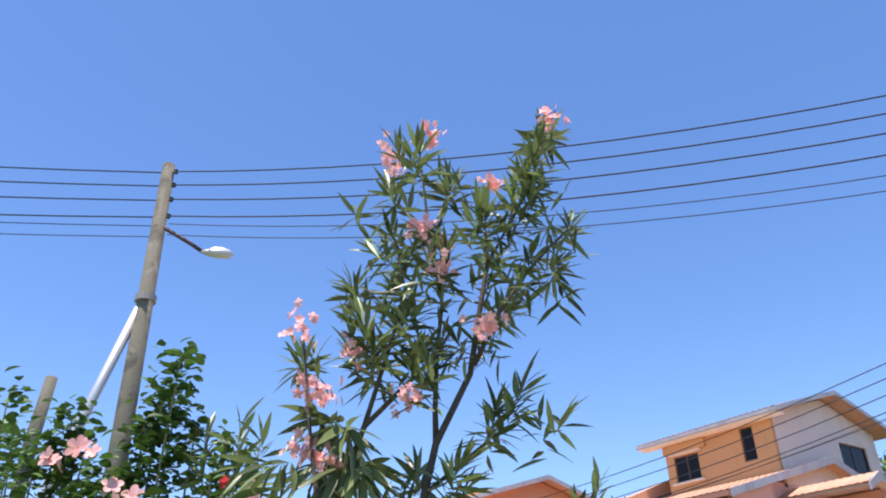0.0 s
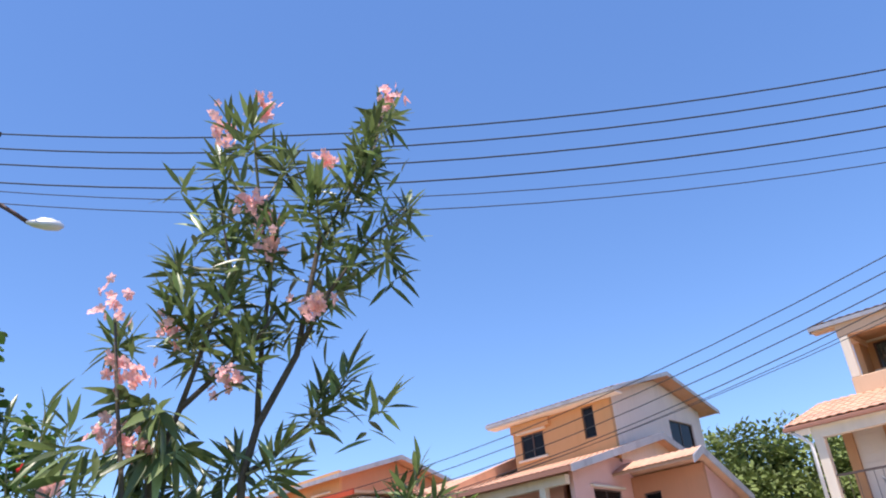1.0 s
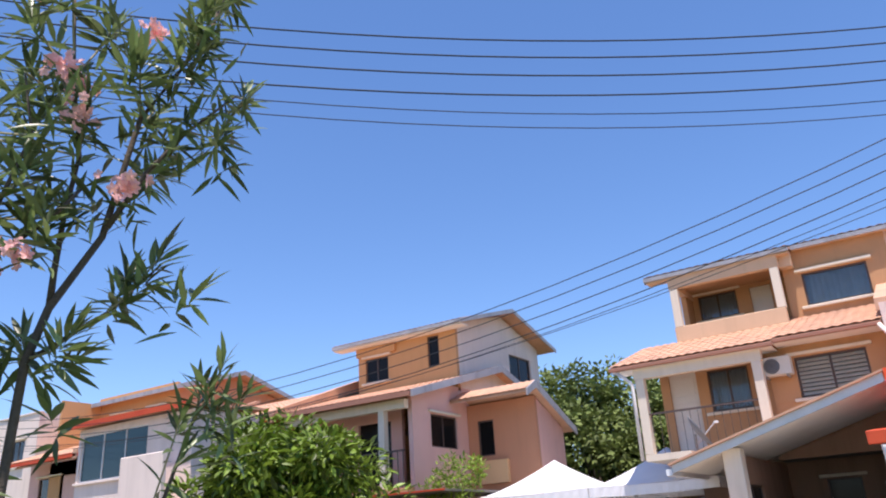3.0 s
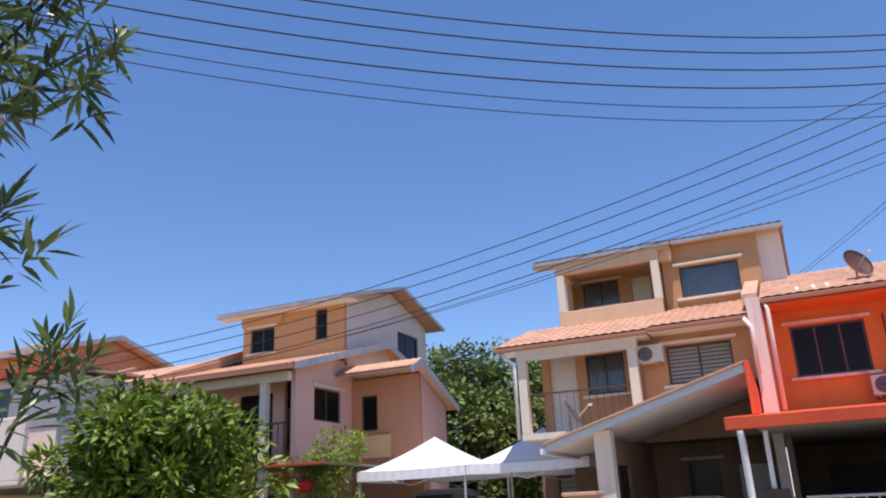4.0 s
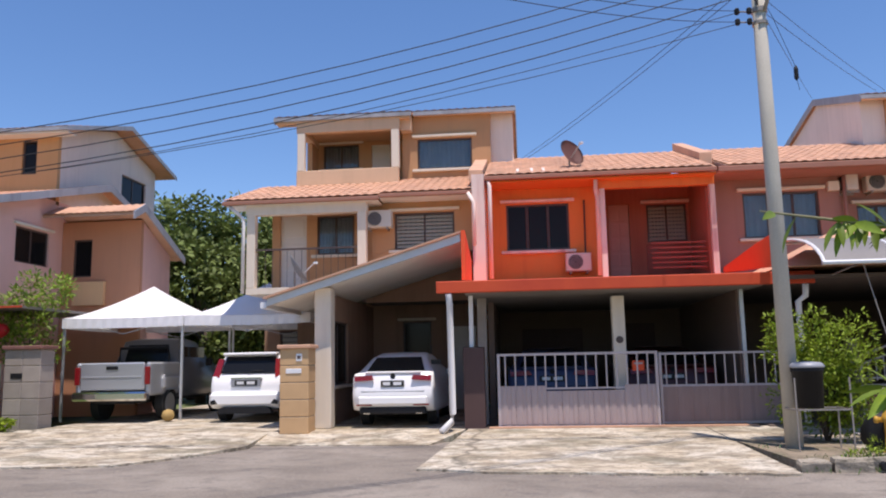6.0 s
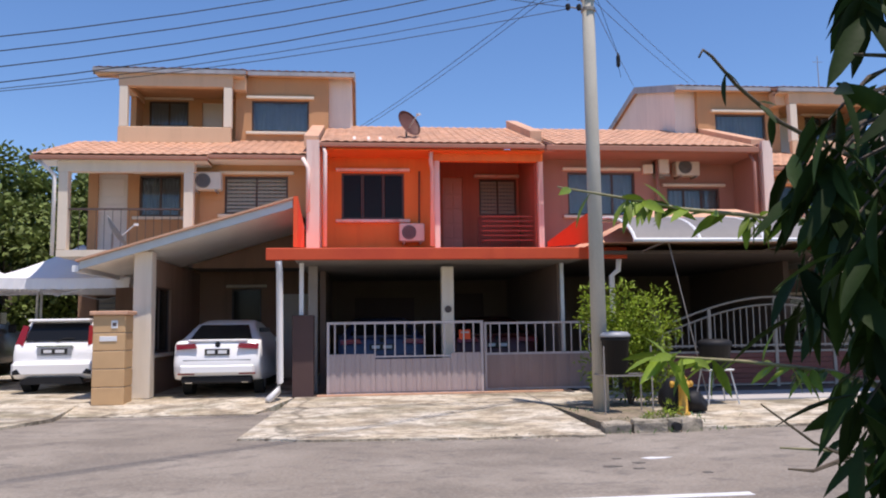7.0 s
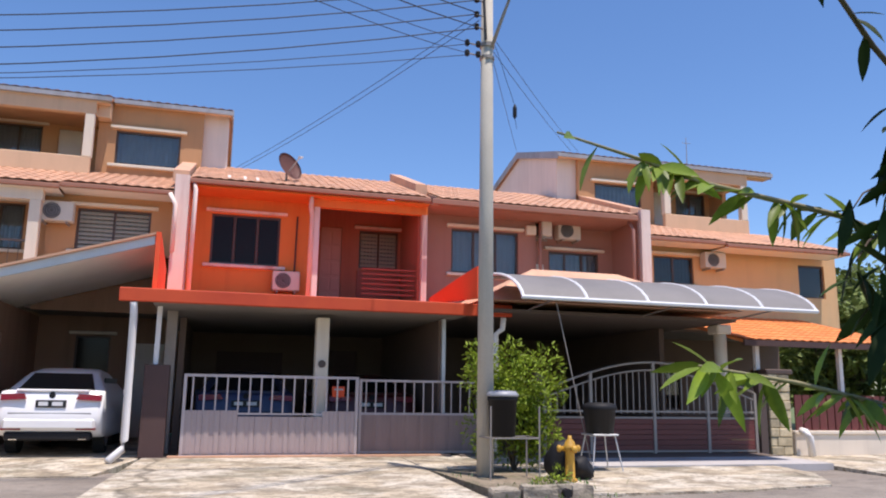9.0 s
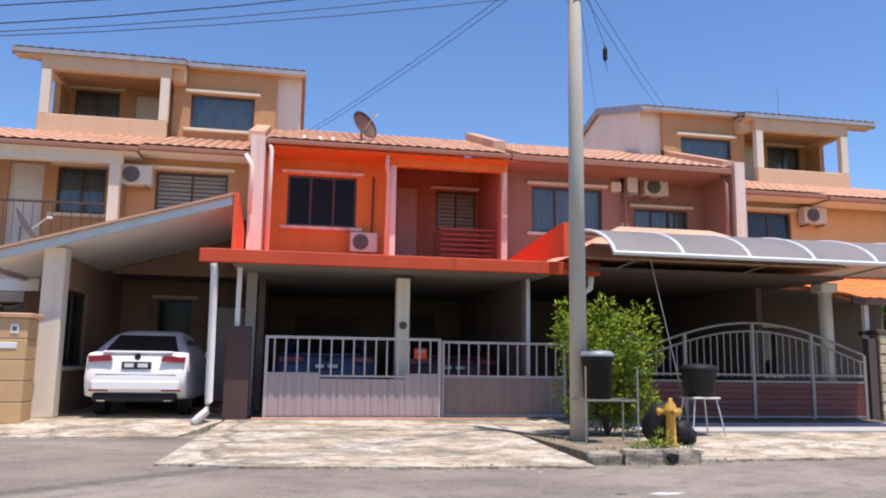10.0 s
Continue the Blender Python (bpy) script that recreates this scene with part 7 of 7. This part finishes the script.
def ole(u, v, d):
    return OLE + OLE_R * u * (d / 3.1) + OLE_F * d + Vector((0, 0, 1.61 + (v - 1.61) * d / 3.1))


def whorl(poses, tip, way, n, length, hang=0.3):
    """Narrow leaves round the end of a shoot, standing up at the tip and spreading below."""
    way = Vector(way).normalized()
    side = way.cross((0.31, 0.2, 0.93) if abs(way.z) < 0.95 else (1, 0, 0)).normalized()
    for k in range(n):
        a = k * 2.4 + random.uniform(-0.3, 0.3)
        f = k / n
        out = Matrix.Rotation(a, 3, way) @ side
        w = way * (1.25 - 1.25 * f) + out * (0.35 + 0.85 * f) + Vector((0, 0, -hang * f)) + Vector((random.gauss(0, 0.12), random.gauss(0, 0.12), random.gauss(0, 0.12)))
        base = Vector(tip) - way * f * 0.16 * random.uniform(0.7, 1.3)
        poses.append(leaf_pose(base, w, length * random.uniform(0.75, 1.2), random.uniform(-0.9, 0.9)))


def oleander():
    plant = thing("oleander", "tall oleander with narrow leaves and pink flower clusters", "shrub", (0, 0, 0))
    base = ole(-0.15, 0, 3.1)
    base.z = -0.06
    stems = (
        (((-0.16, 0.9), (-0.10, 2.22), (-0.05, 2.42), (0.10, 2.71), (0.15, 2.98), (0.20, 3.23), (0.32, 3.45), (0.44, 3.65), (0.52, 3.97)), 3.1, 0.019),
        (((-0.05, 2.42), (-0.05, 2.56), (-0.04, 2.78), (-0.01, 3.04), (-0.06, 3.39), (-0.10, 3.84)), 3.12, 0.014),
        (((0.12, 2.75), (0.24, 2.99), (0.39, 3.20), (0.58, 3.40)), 3.05, 0.012),
        (((-0.30, 0.9), (-0.43, 2.23), (-0.34, 2.50), (-0.18, 2.66), (-0.06, 2.78), (0.03, 2.91)), 3.0, 0.018),
        (((-0.40, 0.9), (-0.52, 2.23), (-0.57, 2.55), (-0.61, 2.88)), 2.9, 0.014),
        (((-0.34, 2.50), (-0.24, 2.84), (-0.17, 3.10), (-0.22, 3.37)), 3.0, 0.011),
        (((-0.08, 2.24), (0.15, 2.42), (0.32, 2.62)), 3.1, 0.009),
        (((0.10, 0.9), (0.45, 2.03), (0.58, 2.24)), 3.35, 0.012),
    )
    poses = []
    for pts, d, r in stems:
        p3 = [ole(u, v, d + 0.05 * math.sin(3 * v)) for u, v in pts]
        if pts[0][1] < 1:
            p3.insert(0, base + OLE_R * pts[0][0] * 0.5)
        part("stem", tubed(p3, r, r * 0.35, 7), M["bark"], plant, smooth=True)
        for a, b in zip(p3[-4:], p3[-3:]):
            for k in range(5):
                q = a.lerp(b, random.random())
                if q.z > 2.7:
                    whorl(poses, q + Vector((random.gauss(0, 0.03), random.gauss(0, 0.03), 0)), rand_way(0.5), 5, 0.13)
    tufts = ((0.52, 3.95), (-0.10, 3.87), (0.59, 3.43), (0.40, 3.65), (0.52, 3.22), (0.20, 3.50), (0.05, 3.67), (-0.25, 3.40), (-0.12, 3.33), (-0.22, 3.11),
             (-0.42, 3.14), (-0.37, 2.97), (-0.17, 2.97), (0.01, 3.30), (0.28, 3.03), (0.32, 2.65), (0.20, 2.55), (0.58, 2.23), (-0.60, 2.80), (-0.38, 2.77),
             (-0.54, 2.55), (-0.40, 2.50), (-0.53, 2.35), (-0.35, 2.32), (-0.12, 2.78), (0.05, 2.33), (-0.13, 2.31), (-0.25, 3.64), (0.24, 3.29), (0.47, 3.78), (0.49, 2.16), (0.65, 2.13), (0.43, 2.04), (0.56, 2.10))
    nodes = [ole(u, v, d) for pts, d, r in stems for u, v in pts]
    for i, (u, v) in enumerate(tufts):
        d = 3.1 + random.uniform(-0.22, 0.3)
        tip = ole(u, v, d)
        near = min((n for n in nodes if n.z < tip.z - 0.05), key=lambda n: (n - tip).length, default=base)
        lean = (tip - near).normalized() + Vector((0, 0, 0.7))
        part("shoot", tubed([near, near.lerp(tip, 0.5) + Vector((0, 0, -0.02)), tip], 0.006, 0.003, 5), M["stem"], plant)
        low = v < 2.6 and u < -0.3
        if low:
            lean = rand_way(-0.3)
        sprout = u > 0.25 and v < 2.4
        whorl(poses, tip, lean, 14 if sprout else 14 if low else 24, 0.125 if sprout else 0.24 if low else 0.155, 1.8 if low else 0.3)
        for k in range(1 if sprout else 2):
            q = tip + Vector((random.gauss(0, 0.07), random.gauss(0, 0.07), random.uniform(-0.16, 0.0)))
            whorl(poses, q, lean + rand_way(0.0) * 0.8, 10, 0.14 if not low else 0.22, 0.3 if not low else 1.8)
    # dense foot of the shrub below the line of sight
    for _ in range(22):
        whorl(poses, ole(random.uniform(-0.75, 0.0), random.uniform(1.3, 2.15), 3.05 + random.uniform(-0.25, 0.25)), rand_way(0.5), 14, 0.18, 0.8)
    for _ in range(16):
        whorl(poses, ole(random.uniform(-0.85, -0.38), random.uniform(1.95, 2.4), 3.0 + random.uniform(-0.2, 0.35)), rand_way(0.2), 14, 0.19, 1.2)
    random.shuffle(poses)
    me = leaf_mesh("lance", "oleander")
    for m in poses[:300]:
        again("leaf", me, plant, m)
    tagged(joined_leaves("leaves", me, poses[300:], plant, "narrow grey-green oleander leaves"), kind="stuff")
    for u, v in ((0.56, 4.05), (-0.05, 3.97), (-0.25, 3.80), (-0.04, 3.34), (0.01, 3.20), (-0.63, 2.95), (-0.40, 2.81), (-0.58, 2.67), (0.19, 2.93), (-0.50, 2.63), (0.23, 3.66), (-0.10, 3.44), (-0.28, 3.92), (-0.52, 2.36), (-0.57, 2.42), (-0.17, 2.62)):
        flower(plant, ole(u, v, 2.98), 18 if u != -0.28 else 4, 0.034, 0.025)


oleander()


def bush(name, label, category, centre, size, count, leaf, mat, kind="oval", stems=7, foot=None, hollow=0.35, droop=0.0, seed=1, lumps=9):
    """A leafy bush: stems from its foot into lumps of foliage with gaps between them."""
    random.seed(seed)
    b = thing(name, label, category, (0, 0, 0))
    c = Vector(centre)
    foot = Vector(foot) if foot else Vector((c.x, c.y, 0.02))
    heads = []
    for i in range(lumps):
        while True:
            p = Vector((random.uniform(-1, 1), random.uniform(-1, 1), random.uniform(-1, 1)))
            if hollow < p.length < 0.95:
                break
        heads.append((c + Vector((p.x * size[0], p.y * size[1], p.z * size[2])), random.uniform(0.16, 0.34)))
    for h, _ in heads[:stems]:
        mid = foot.lerp(h, 0.5) + Vector((random.gauss(0, 0.06), random.gauss(0, 0.06), 0.08))
        part("stem", tubed([foot, mid, h], 0.022 * max(size), 0.006 * max(size), 6), M["bark"], b)
    poses = []
    for k in range(count):
        h, r = random.choice(heads)
        d = Vector((random.gauss(0, 1), random.gauss(0, 1), random.gauss(0, 1))).normalized() * (random.random() ** 0.3)
        q = h + Vector((d.x * r * size[0], d.y * r * size[1], d.z * r * size[2])) * 1.25
        w = d + Vector((random.gauss(0, 0.5), random.gauss(0, 0.5), random.gauss(0, 0.4) + 0.25 - droop))
        poses.append(leaf_pose(q, w, leaf * random.uniform(0.65, 1.25), random.uniform(-1, 1)))
    joined_leaves("foliage", leaf_mesh(kind, mat), poses, b)
    return b


# hibiscus and garden shrubs beside the older pole
def hib(u, v, d):
    return OLE + OLE_R * u * (d / 3.6) + OLE_F * d + Vector((0, 0, 1.61 + (v - 1.61) * d / 3.6))


def hibiscus(name, label, tops, d, seed, spread=0.16, per=70, leaf=0.075, flowers=()):
    random.seed(seed)
    h = thing(name, label, "shrub", (0, 0, 0), "garden shrubs")
    mid = sum(u for u, v in tops) / len(tops)
    foot = hib(mid, 1.6, d)
    foot.z = -0.06
    poses = []
    for u, v in tops:
        t = hib(u, v, d + random.uniform(-0.2, 0.2))
        part("stem", tubed([foot, foot.lerp(t, 0.6) + Vector((random.gauss(0, 0.05), random.gauss(0, 0.05), 0)), t], 0.014, 0.004, 6), M["stem"], h)
        for k in range(per):
            f = random.random()
            axis = foot.lerp(t, 1 - 0.55 * f * f)
            q = axis + Vector((random.gauss(0, spread), random.gauss(0, spread), random.gauss(0, spread * 0.7))) * (0.45 + 0.6 * f)
            poses.append(leaf_pose(q, rand_way(0.15), leaf * random.uniform(0.6, 1.3), random.uniform(-0.8, 0.8)))
    joined_leaves("foliage", leaf_mesh("oval", "hibiscus"), poses, h)
    for u, v, red in flowers:
        flower(h, hib(u, v, d - 0.25), 1 if red else 3, 0.03, 0.03 if red else 0.05, "petal_red" if red else "petal")
    return h


hibiscus("hibiscus", "leafy hibiscus with a tall dark top and pink blooms", ((-1.31, 3.03), (-1.37, 2.85), (-1.44, 2.68), (-1.30, 2.74), (-1.5, 2.45)), 3.6, 3, 0.10, 240, 0.06, ((-1.70, 2.56, False), (-1.5, 2.37, False)))
hibiscus("hibiscus", "loose green shrub with a small red flower", ((-1.19, 2.66), (-1.04, 2.58), (-0.92, 2.38), (-1.1, 2.45), (-1.21, 2.43)), 3.6, 5, 0.11, 110, 0.055, ((-1.02, 2.44, True), (-0.92, 2.34, False)))
hibiscus("hibiscus", "dense hibiscus hedge with faded pink blooms", ((-1.79, 2.72), (-1.84, 2.62), (-1.92, 2.50), (-2.05, 2.62), (-1.6, 2.42), (-1.7, 2.5)), 3.7, 7, 0.13, 240, 0.06, ((-1.80, 2.56, False),))
hibiscus("bougainvillea", "mauve-tinged shrub over an old post", ((-2.12, 2.86), (-2.2, 2.7), (-2.05, 2.66)), 4.2, 9, 0.15, 110, 0.07)
stub = part("old_post", tubed([Vector((hib(-2.0, 1.0, 5.0).x, hib(-2.0, 1.0, 5.0).y, -0.08)), hib(-1.96, 2.6, 5.0), hib(-1.93, 2.93, 5.0)], 0.055, 0.04, 10), M["pole_old"], None, "weathered grey timber post among shrubs", smooth=True)
stub["category"] = "post"



def young_oleander():
    random.seed(33)
    y = thing("young_oleander", "thin young oleander shoots among the garden shrubs", "shrub", (0, 0, 0), "garden shrubs")
    foot = hib(-1.0, 1.6, 3.5)
    foot.z = -0.06
    poses = []
    for u, v in ((-1.14, 2.62), (-0.98, 2.66), (-0.88, 2.60), (-1.05, 2.45), (-0.93, 2.40)):
        tip = hib(u, v, 3.5)
        part("stem", tubed([foot, foot.lerp(tip, 0.6), tip], 0.008, 0.003, 5), M["stem"], y)
        for k in range(3):
            whorl(poses, tip - Vector((0, 0, 0.09 * k)), rand_way(1.6, 0.4), 8, 0.15, 0.4)
    for m in poses:
        again("leaf", leaf_mesh("lance", "oleander"), y, m)


young_oleander()
bush("shrub_by_pole", "bright yellow-green shrub behind the street pole", "shrub", (4.62, 13.95, 1.12), (0.84, 0.45, 0.95), 6800, 0.085, "shrub", "broad", seed=17, lumps=34, hollow=0.0, foot=(4.7, 14.1, 0.05))
bush("mango_tree", "round young mango tree with glossy green leaves", "tree", (-13.0, 14.3, 2.65), (2.5, 2.0, 1.75), 13000, 0.25, "mango_tree", "broad", stems=14, seed=12, lumps=54, hollow=0.5, droop=0.35, foot=(-13.0, 14.3, 0))
bush("orange_tree", "thin leafy fruit tree in front of the pink house", "tree", (-11.2, 18.6, 2.75), (1.1, 0.8, 1.15), 2000, 0.13, "mango_young", "broad", stems=9, seed=13, lumps=26, hollow=0.15, foot=(-11.0, 18.5, 0.1))
bush("low_shrubs", "low creeping shrubs along the fence", "shrub", (-12.1, 16.7, 0.42), (1.6, 0.45, 0.42), 2600, 0.13, "shrub", "oval", stems=5, seed=14, lumps=22, hollow=0.05, foot=(-12.6, 16.7, 0))
bush("weed_tuft", "tuft of weeds at the kerb", "weed", (4.45, 12.05, 0.16), (0.35, 0.25, 0.14), 240, 0.09, "shrub", "lance", stems=3, seed=15, lumps=8, hollow=0.0, foot=(4.45, 12.05, 0.09))


def weeds(name, label, spots, height, mat, seed):
    """Small upright tufts of grass and weeds on open ground."""
    random.seed(seed)
    w = thing(name, label, "weeds", (0, 0, 0))
    w["kind"] = "stuff"
    poses = []
    for x, y, z, r, n in spots:
        for _ in range(n):
            q = Vector((x + random.gauss(0, r), y + random.gauss(0, r * 0.6), z))
            poses.append(leaf_pose(q, rand_way(1.1, 0.6), height * random.uniform(0.5, 1.3), random.uniform(-1, 1)))
    joined_leaves("blades", leaf_mesh("lance", mat), poses, w)


weeds("weeds", "thin weeds growing in the cracks of kerb and drive",
      ((3.6, 11.42, 0.0, 0.12, 8), (4.2, 11.4, 0.0, 0.2, 8), (4.9, 11.42, 0.0, 0.12, 8), (4.3, 11.9, 0.1, 0.3, 60), (4.7, 12.5, 0.08, 0.2, 50), (5.3, 12.4, 0.05, 0.15, 8),
       (3.5, 13.0, 0.11, 0.12, 14), (-4.6, 14.8, 0.05, 0.12, 5), (-5.2, 13.2, 0.03, 0.12, 5)), 0.08, "hibiscus", 31)


# ---- mango branches close to the path ----
def near_mango():
    random.seed(21)
    t = thing("mango_branches", "mango tree with long drooping dark leaves beside the path", "tree", (0, 0, 0))
    trunk = Vector((2.95, 4.55, -0.05))
    part("trunk", tubed([trunk, (2.92, 4.5, 0.6), (2.8, 4.5, 1.2), (2.75, 4.45, 2.2), (2.8, 4.5, 3.0)], 0.07, 0.03, 10), M["bark"], t, smooth=True)
    bough = {
        "upper": ((2.78, 4.48, 1.5), (2.35, 4.35, 1.74), (1.95, 4.25, 1.80), (1.42, 4.16, 1.83), (1.18, 4.10, 1.86), (0.94, 4.06, 1.89)),
        "middle": ((2.8, 4.5, 0.95), (2.4, 4.35, 1.12), (1.95, 4.15, 1.24), (1.55, 4.0, 1.29), (1.19, 3.88, 1.32)),
        "top": ((2.78, 4.48, 1.8), (2.3, 4.2, 1.98), (1.75, 3.76, 1.96), (1.52, 3.66, 2.02), (1.36, 3.60, 2.11), (1.27, 3.56, 2.18), (1.24, 3.55, 2.195), (1.225, 3.545, 2.17)),
        "low": ((2.8, 4.5, 0.8), (2.3, 4.2, 0.92), (1.95, 4.0, 0.98), (1.6, 3.9, 1.02)),
        "front": ((2.75, 4.45, 2.0), (2.2, 3.7, 2.15), (1.75, 3.0, 2.05), (1.35, 2.78, 1.9), (1.12, 2.72, 1.88)),
        "front_low": ((2.78, 4.5, 1.0), (2.2, 3.7, 1.1), (1.6, 2.9, 1.15), (1.2, 2.75, 1.22)),
    }
    dark, young = [], []
    for key, pts in bough.items():
        p = [Vector(q) for q in pts]
        slim = key == "top"
        part("branch", tubed(p, 0.009 if slim else 0.014, 0.003, 7), M["bark" if slim or "front" in key else "stem"], t, smooth=True)
        for a, b in zip(p, p[1:]):
            if key in ("upper", "middle") and a.x < 2.4:
                # fresh pale leaves hang along the outer shoots
                count = 10 if key == "upper" else 11
                if key == "upper" and a.x < 1.2:
                    count = 1
                for _ in range(count * 2):
                    q = a.lerp(b, random.random())
                    w = (b - a).normalized() * random.uniform(-0.2, 0.9) + Vector((random.gauss(0, 0.35), random.gauss(0, 0.35), random.uniform(-0.75, 0.15)))
                    young.append(leaf_pose(q, w, random.uniform(0.09, 0.155), random.uniform(-0.9, 0.9)))
            elif key == "top" and a.x < 2.0:
                for _ in range(3):
                    q = a.lerp(b, random.random())
                    if q.z < 2.16:
                        dark.append(leaf_pose(q, Vector((random.gauss(0.2, 0.5), random.gauss(0, 0.4), random.uniform(-1.0, -0.1))), random.uniform(0.06, 0.11), random.uniform(-0.9, 0.9)))

    def cluster(c, low, high, count):
        part("twig", tubed([c + Vector((0.2, 0.08, 0.12)), c + Vector((0.08, 0.03, 0.07)), c], 0.004, 0.002, 5), M["bark"], t)
        for k in range(count):
            a = 2 * math.pi * k / count + random.uniform(-0.4, 0.4)
            w = Vector((0.6 * math.cos(a), 0.6 * math.sin(a), random.uniform(-1.4, -0.15)))
            dark.append(leaf_pose(c + Vector((0, 0, random.uniform(-0.05, 0.05))), w, random.uniform(low, high), random.uniform(-1.0, 1.0)))

    def edge(z, at):
        return at + 0.55 * (z - 1.55) ** 2

    # large leaves of the nearest boughs, then the deeper mass behind them
    for k in range(92):
        z = random.uniform(0.95, 2.08)
        cluster(Vector((edge(z, 1.03) + random.random() ** 1.4 * 0.45, random.gauss(2.70, 0.06), z)), 0.095, 0.165, random.randint(4, 7))
    for k in range(130):
        z = random.uniform(1.0, 2.3)
        cluster(Vector((edge(z, 1.80) + random.random() ** 1.3 * 0.75, random.gauss(3.95, 0.10), z)), 0.11, 0.18, random.randint(4, 7))
    # Unseen crown overhead, added to cast shade on the leaves below.
    for k in range(30):
        cluster(Vector((random.uniform(1.75, 2.7), random.gauss(3.5, 0.3), random.uniform(2.8, 3.5))), 0.14, 0.22, 6)
    # bare dry twigs below the leaves
    for pts in (((1.75, 3.25, 1.02), (1.45, 3.2, 1.08), (1.28, 3.18, 1.15), (1.15, 3.16, 1.24)), ((1.36, 3.19, 1.11), (1.27, 3.17, 1.09), (1.20, 3.15, 1.10)),
                ((1.8, 3.3, 0.9), (1.5, 3.2, 0.96), (1.33, 3.15, 1.0)), ((1.55, 3.21, 1.06), (1.52, 3.2, 1.16), (1.50, 3.2, 1.22)), ((1.85, 3.3, 0.78), (1.62, 3.2, 0.84), (1.5, 3.15, 0.86))):
        part("dry_twig", tubed(pts, 0.006, 0.002, 5), M["bark"], t, "bare dry twig")
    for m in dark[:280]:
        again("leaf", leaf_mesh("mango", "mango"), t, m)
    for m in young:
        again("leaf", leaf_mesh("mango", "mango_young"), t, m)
    tagged(joined_leaves("leaves", leaf_mesh("mango", "mango"), dark[280:], t, "drooping mango leaves in a shade-darkened green"), kind="stuff")


near_mango()


# ---- trees behind the houses ----
def tree(at, height, spread, seed, label, count=7000, leaf=0.27, mat="wood_far"):
    random.seed(seed)
    t = thing("tree", label, "tree", at, "background trees")
    part("trunk", tubed([(0, 0, -0.1), (0.1, 0.05, height * 0.3), (0.0, 0.1, height * 0.6)], 0.22, 0.1, 9), M["bark"], t, smooth=True)
    heads = []
    for i in range(44):
        a, f = random.uniform(0, 2 * math.pi), random.random()
        r = spread * math.sqrt(random.random()) * (0.5 + 0.5 * math.sin(math.pi * (0.15 + 0.75 * f)))
        heads.append((Vector((r * math.cos(a), r * math.sin(a), height * (0.22 + 0.72 * f))), spread * random.uniform(0.16, 0.34)))
    for h, _ in heads[:9]:
        part("limb", tubed([(0.03, 0.06, height * 0.35), (h.x * 0.5, h.y * 0.5, height * 0.35 + (h.z - height * 0.35) * 0.6), h], 0.08, 0.02, 6), M["bark"], t)
    poses = []
    for _ in range(count):
        h, r = random.choice(heads)
        d = Vector((random.gauss(0, 1), random.gauss(0, 1), random.gauss(0, 1))).normalized() * (random.random() ** 0.45)
        q = h + d * r
        q.z = max(q.z, 0.4)
        poses.append(leaf_pose(q, d + rand_way(0.1) * 0.7, leaf * random.uniform(0.6, 1.3), random.uniform(-1, 1)))
    joined_leaves("crown", leaf_mesh("far", mat), poses, t)


for k, (x, y, hgt, s) in enumerate(((-17.5, 36, 9.4, 3.6), (-14.2, 34, 8.8, 3.4), (-11.6, 36, 8.4, 3.3), (-8.6, 33, 7.6, 3.0), (-12.5, 31, 6.6, 2.6), (-9.8, 30.5, 5.4, 2.2),
                                     (-21.5, 40, 9.2, 3.8), (-6.5, 38, 6.0, 2.6), (-15.6, 30.8, 6.2, 2.4), (25.5, 30, 7.2, 3.2), (21.5, 27, 6.0, 2.6), (29.5, 34, 7.4, 3.4), (20.0, 23.5, 4.6, 1.9))):
    tree((x, y, -0.06), hgt, s, 40 + k, "dense green tree behind the houses")
for k, (x, y, hgt, s) in enumerate(((-22, 0.5, 5.2, 2.4), (-27, -2.5, 5.8, 2.8), (-31, 3.0, 5.0, 2.4))):
    tree((x, y, -0.06), hgt, s, 70 + k, "dark green roadside tree beyond the old pole")
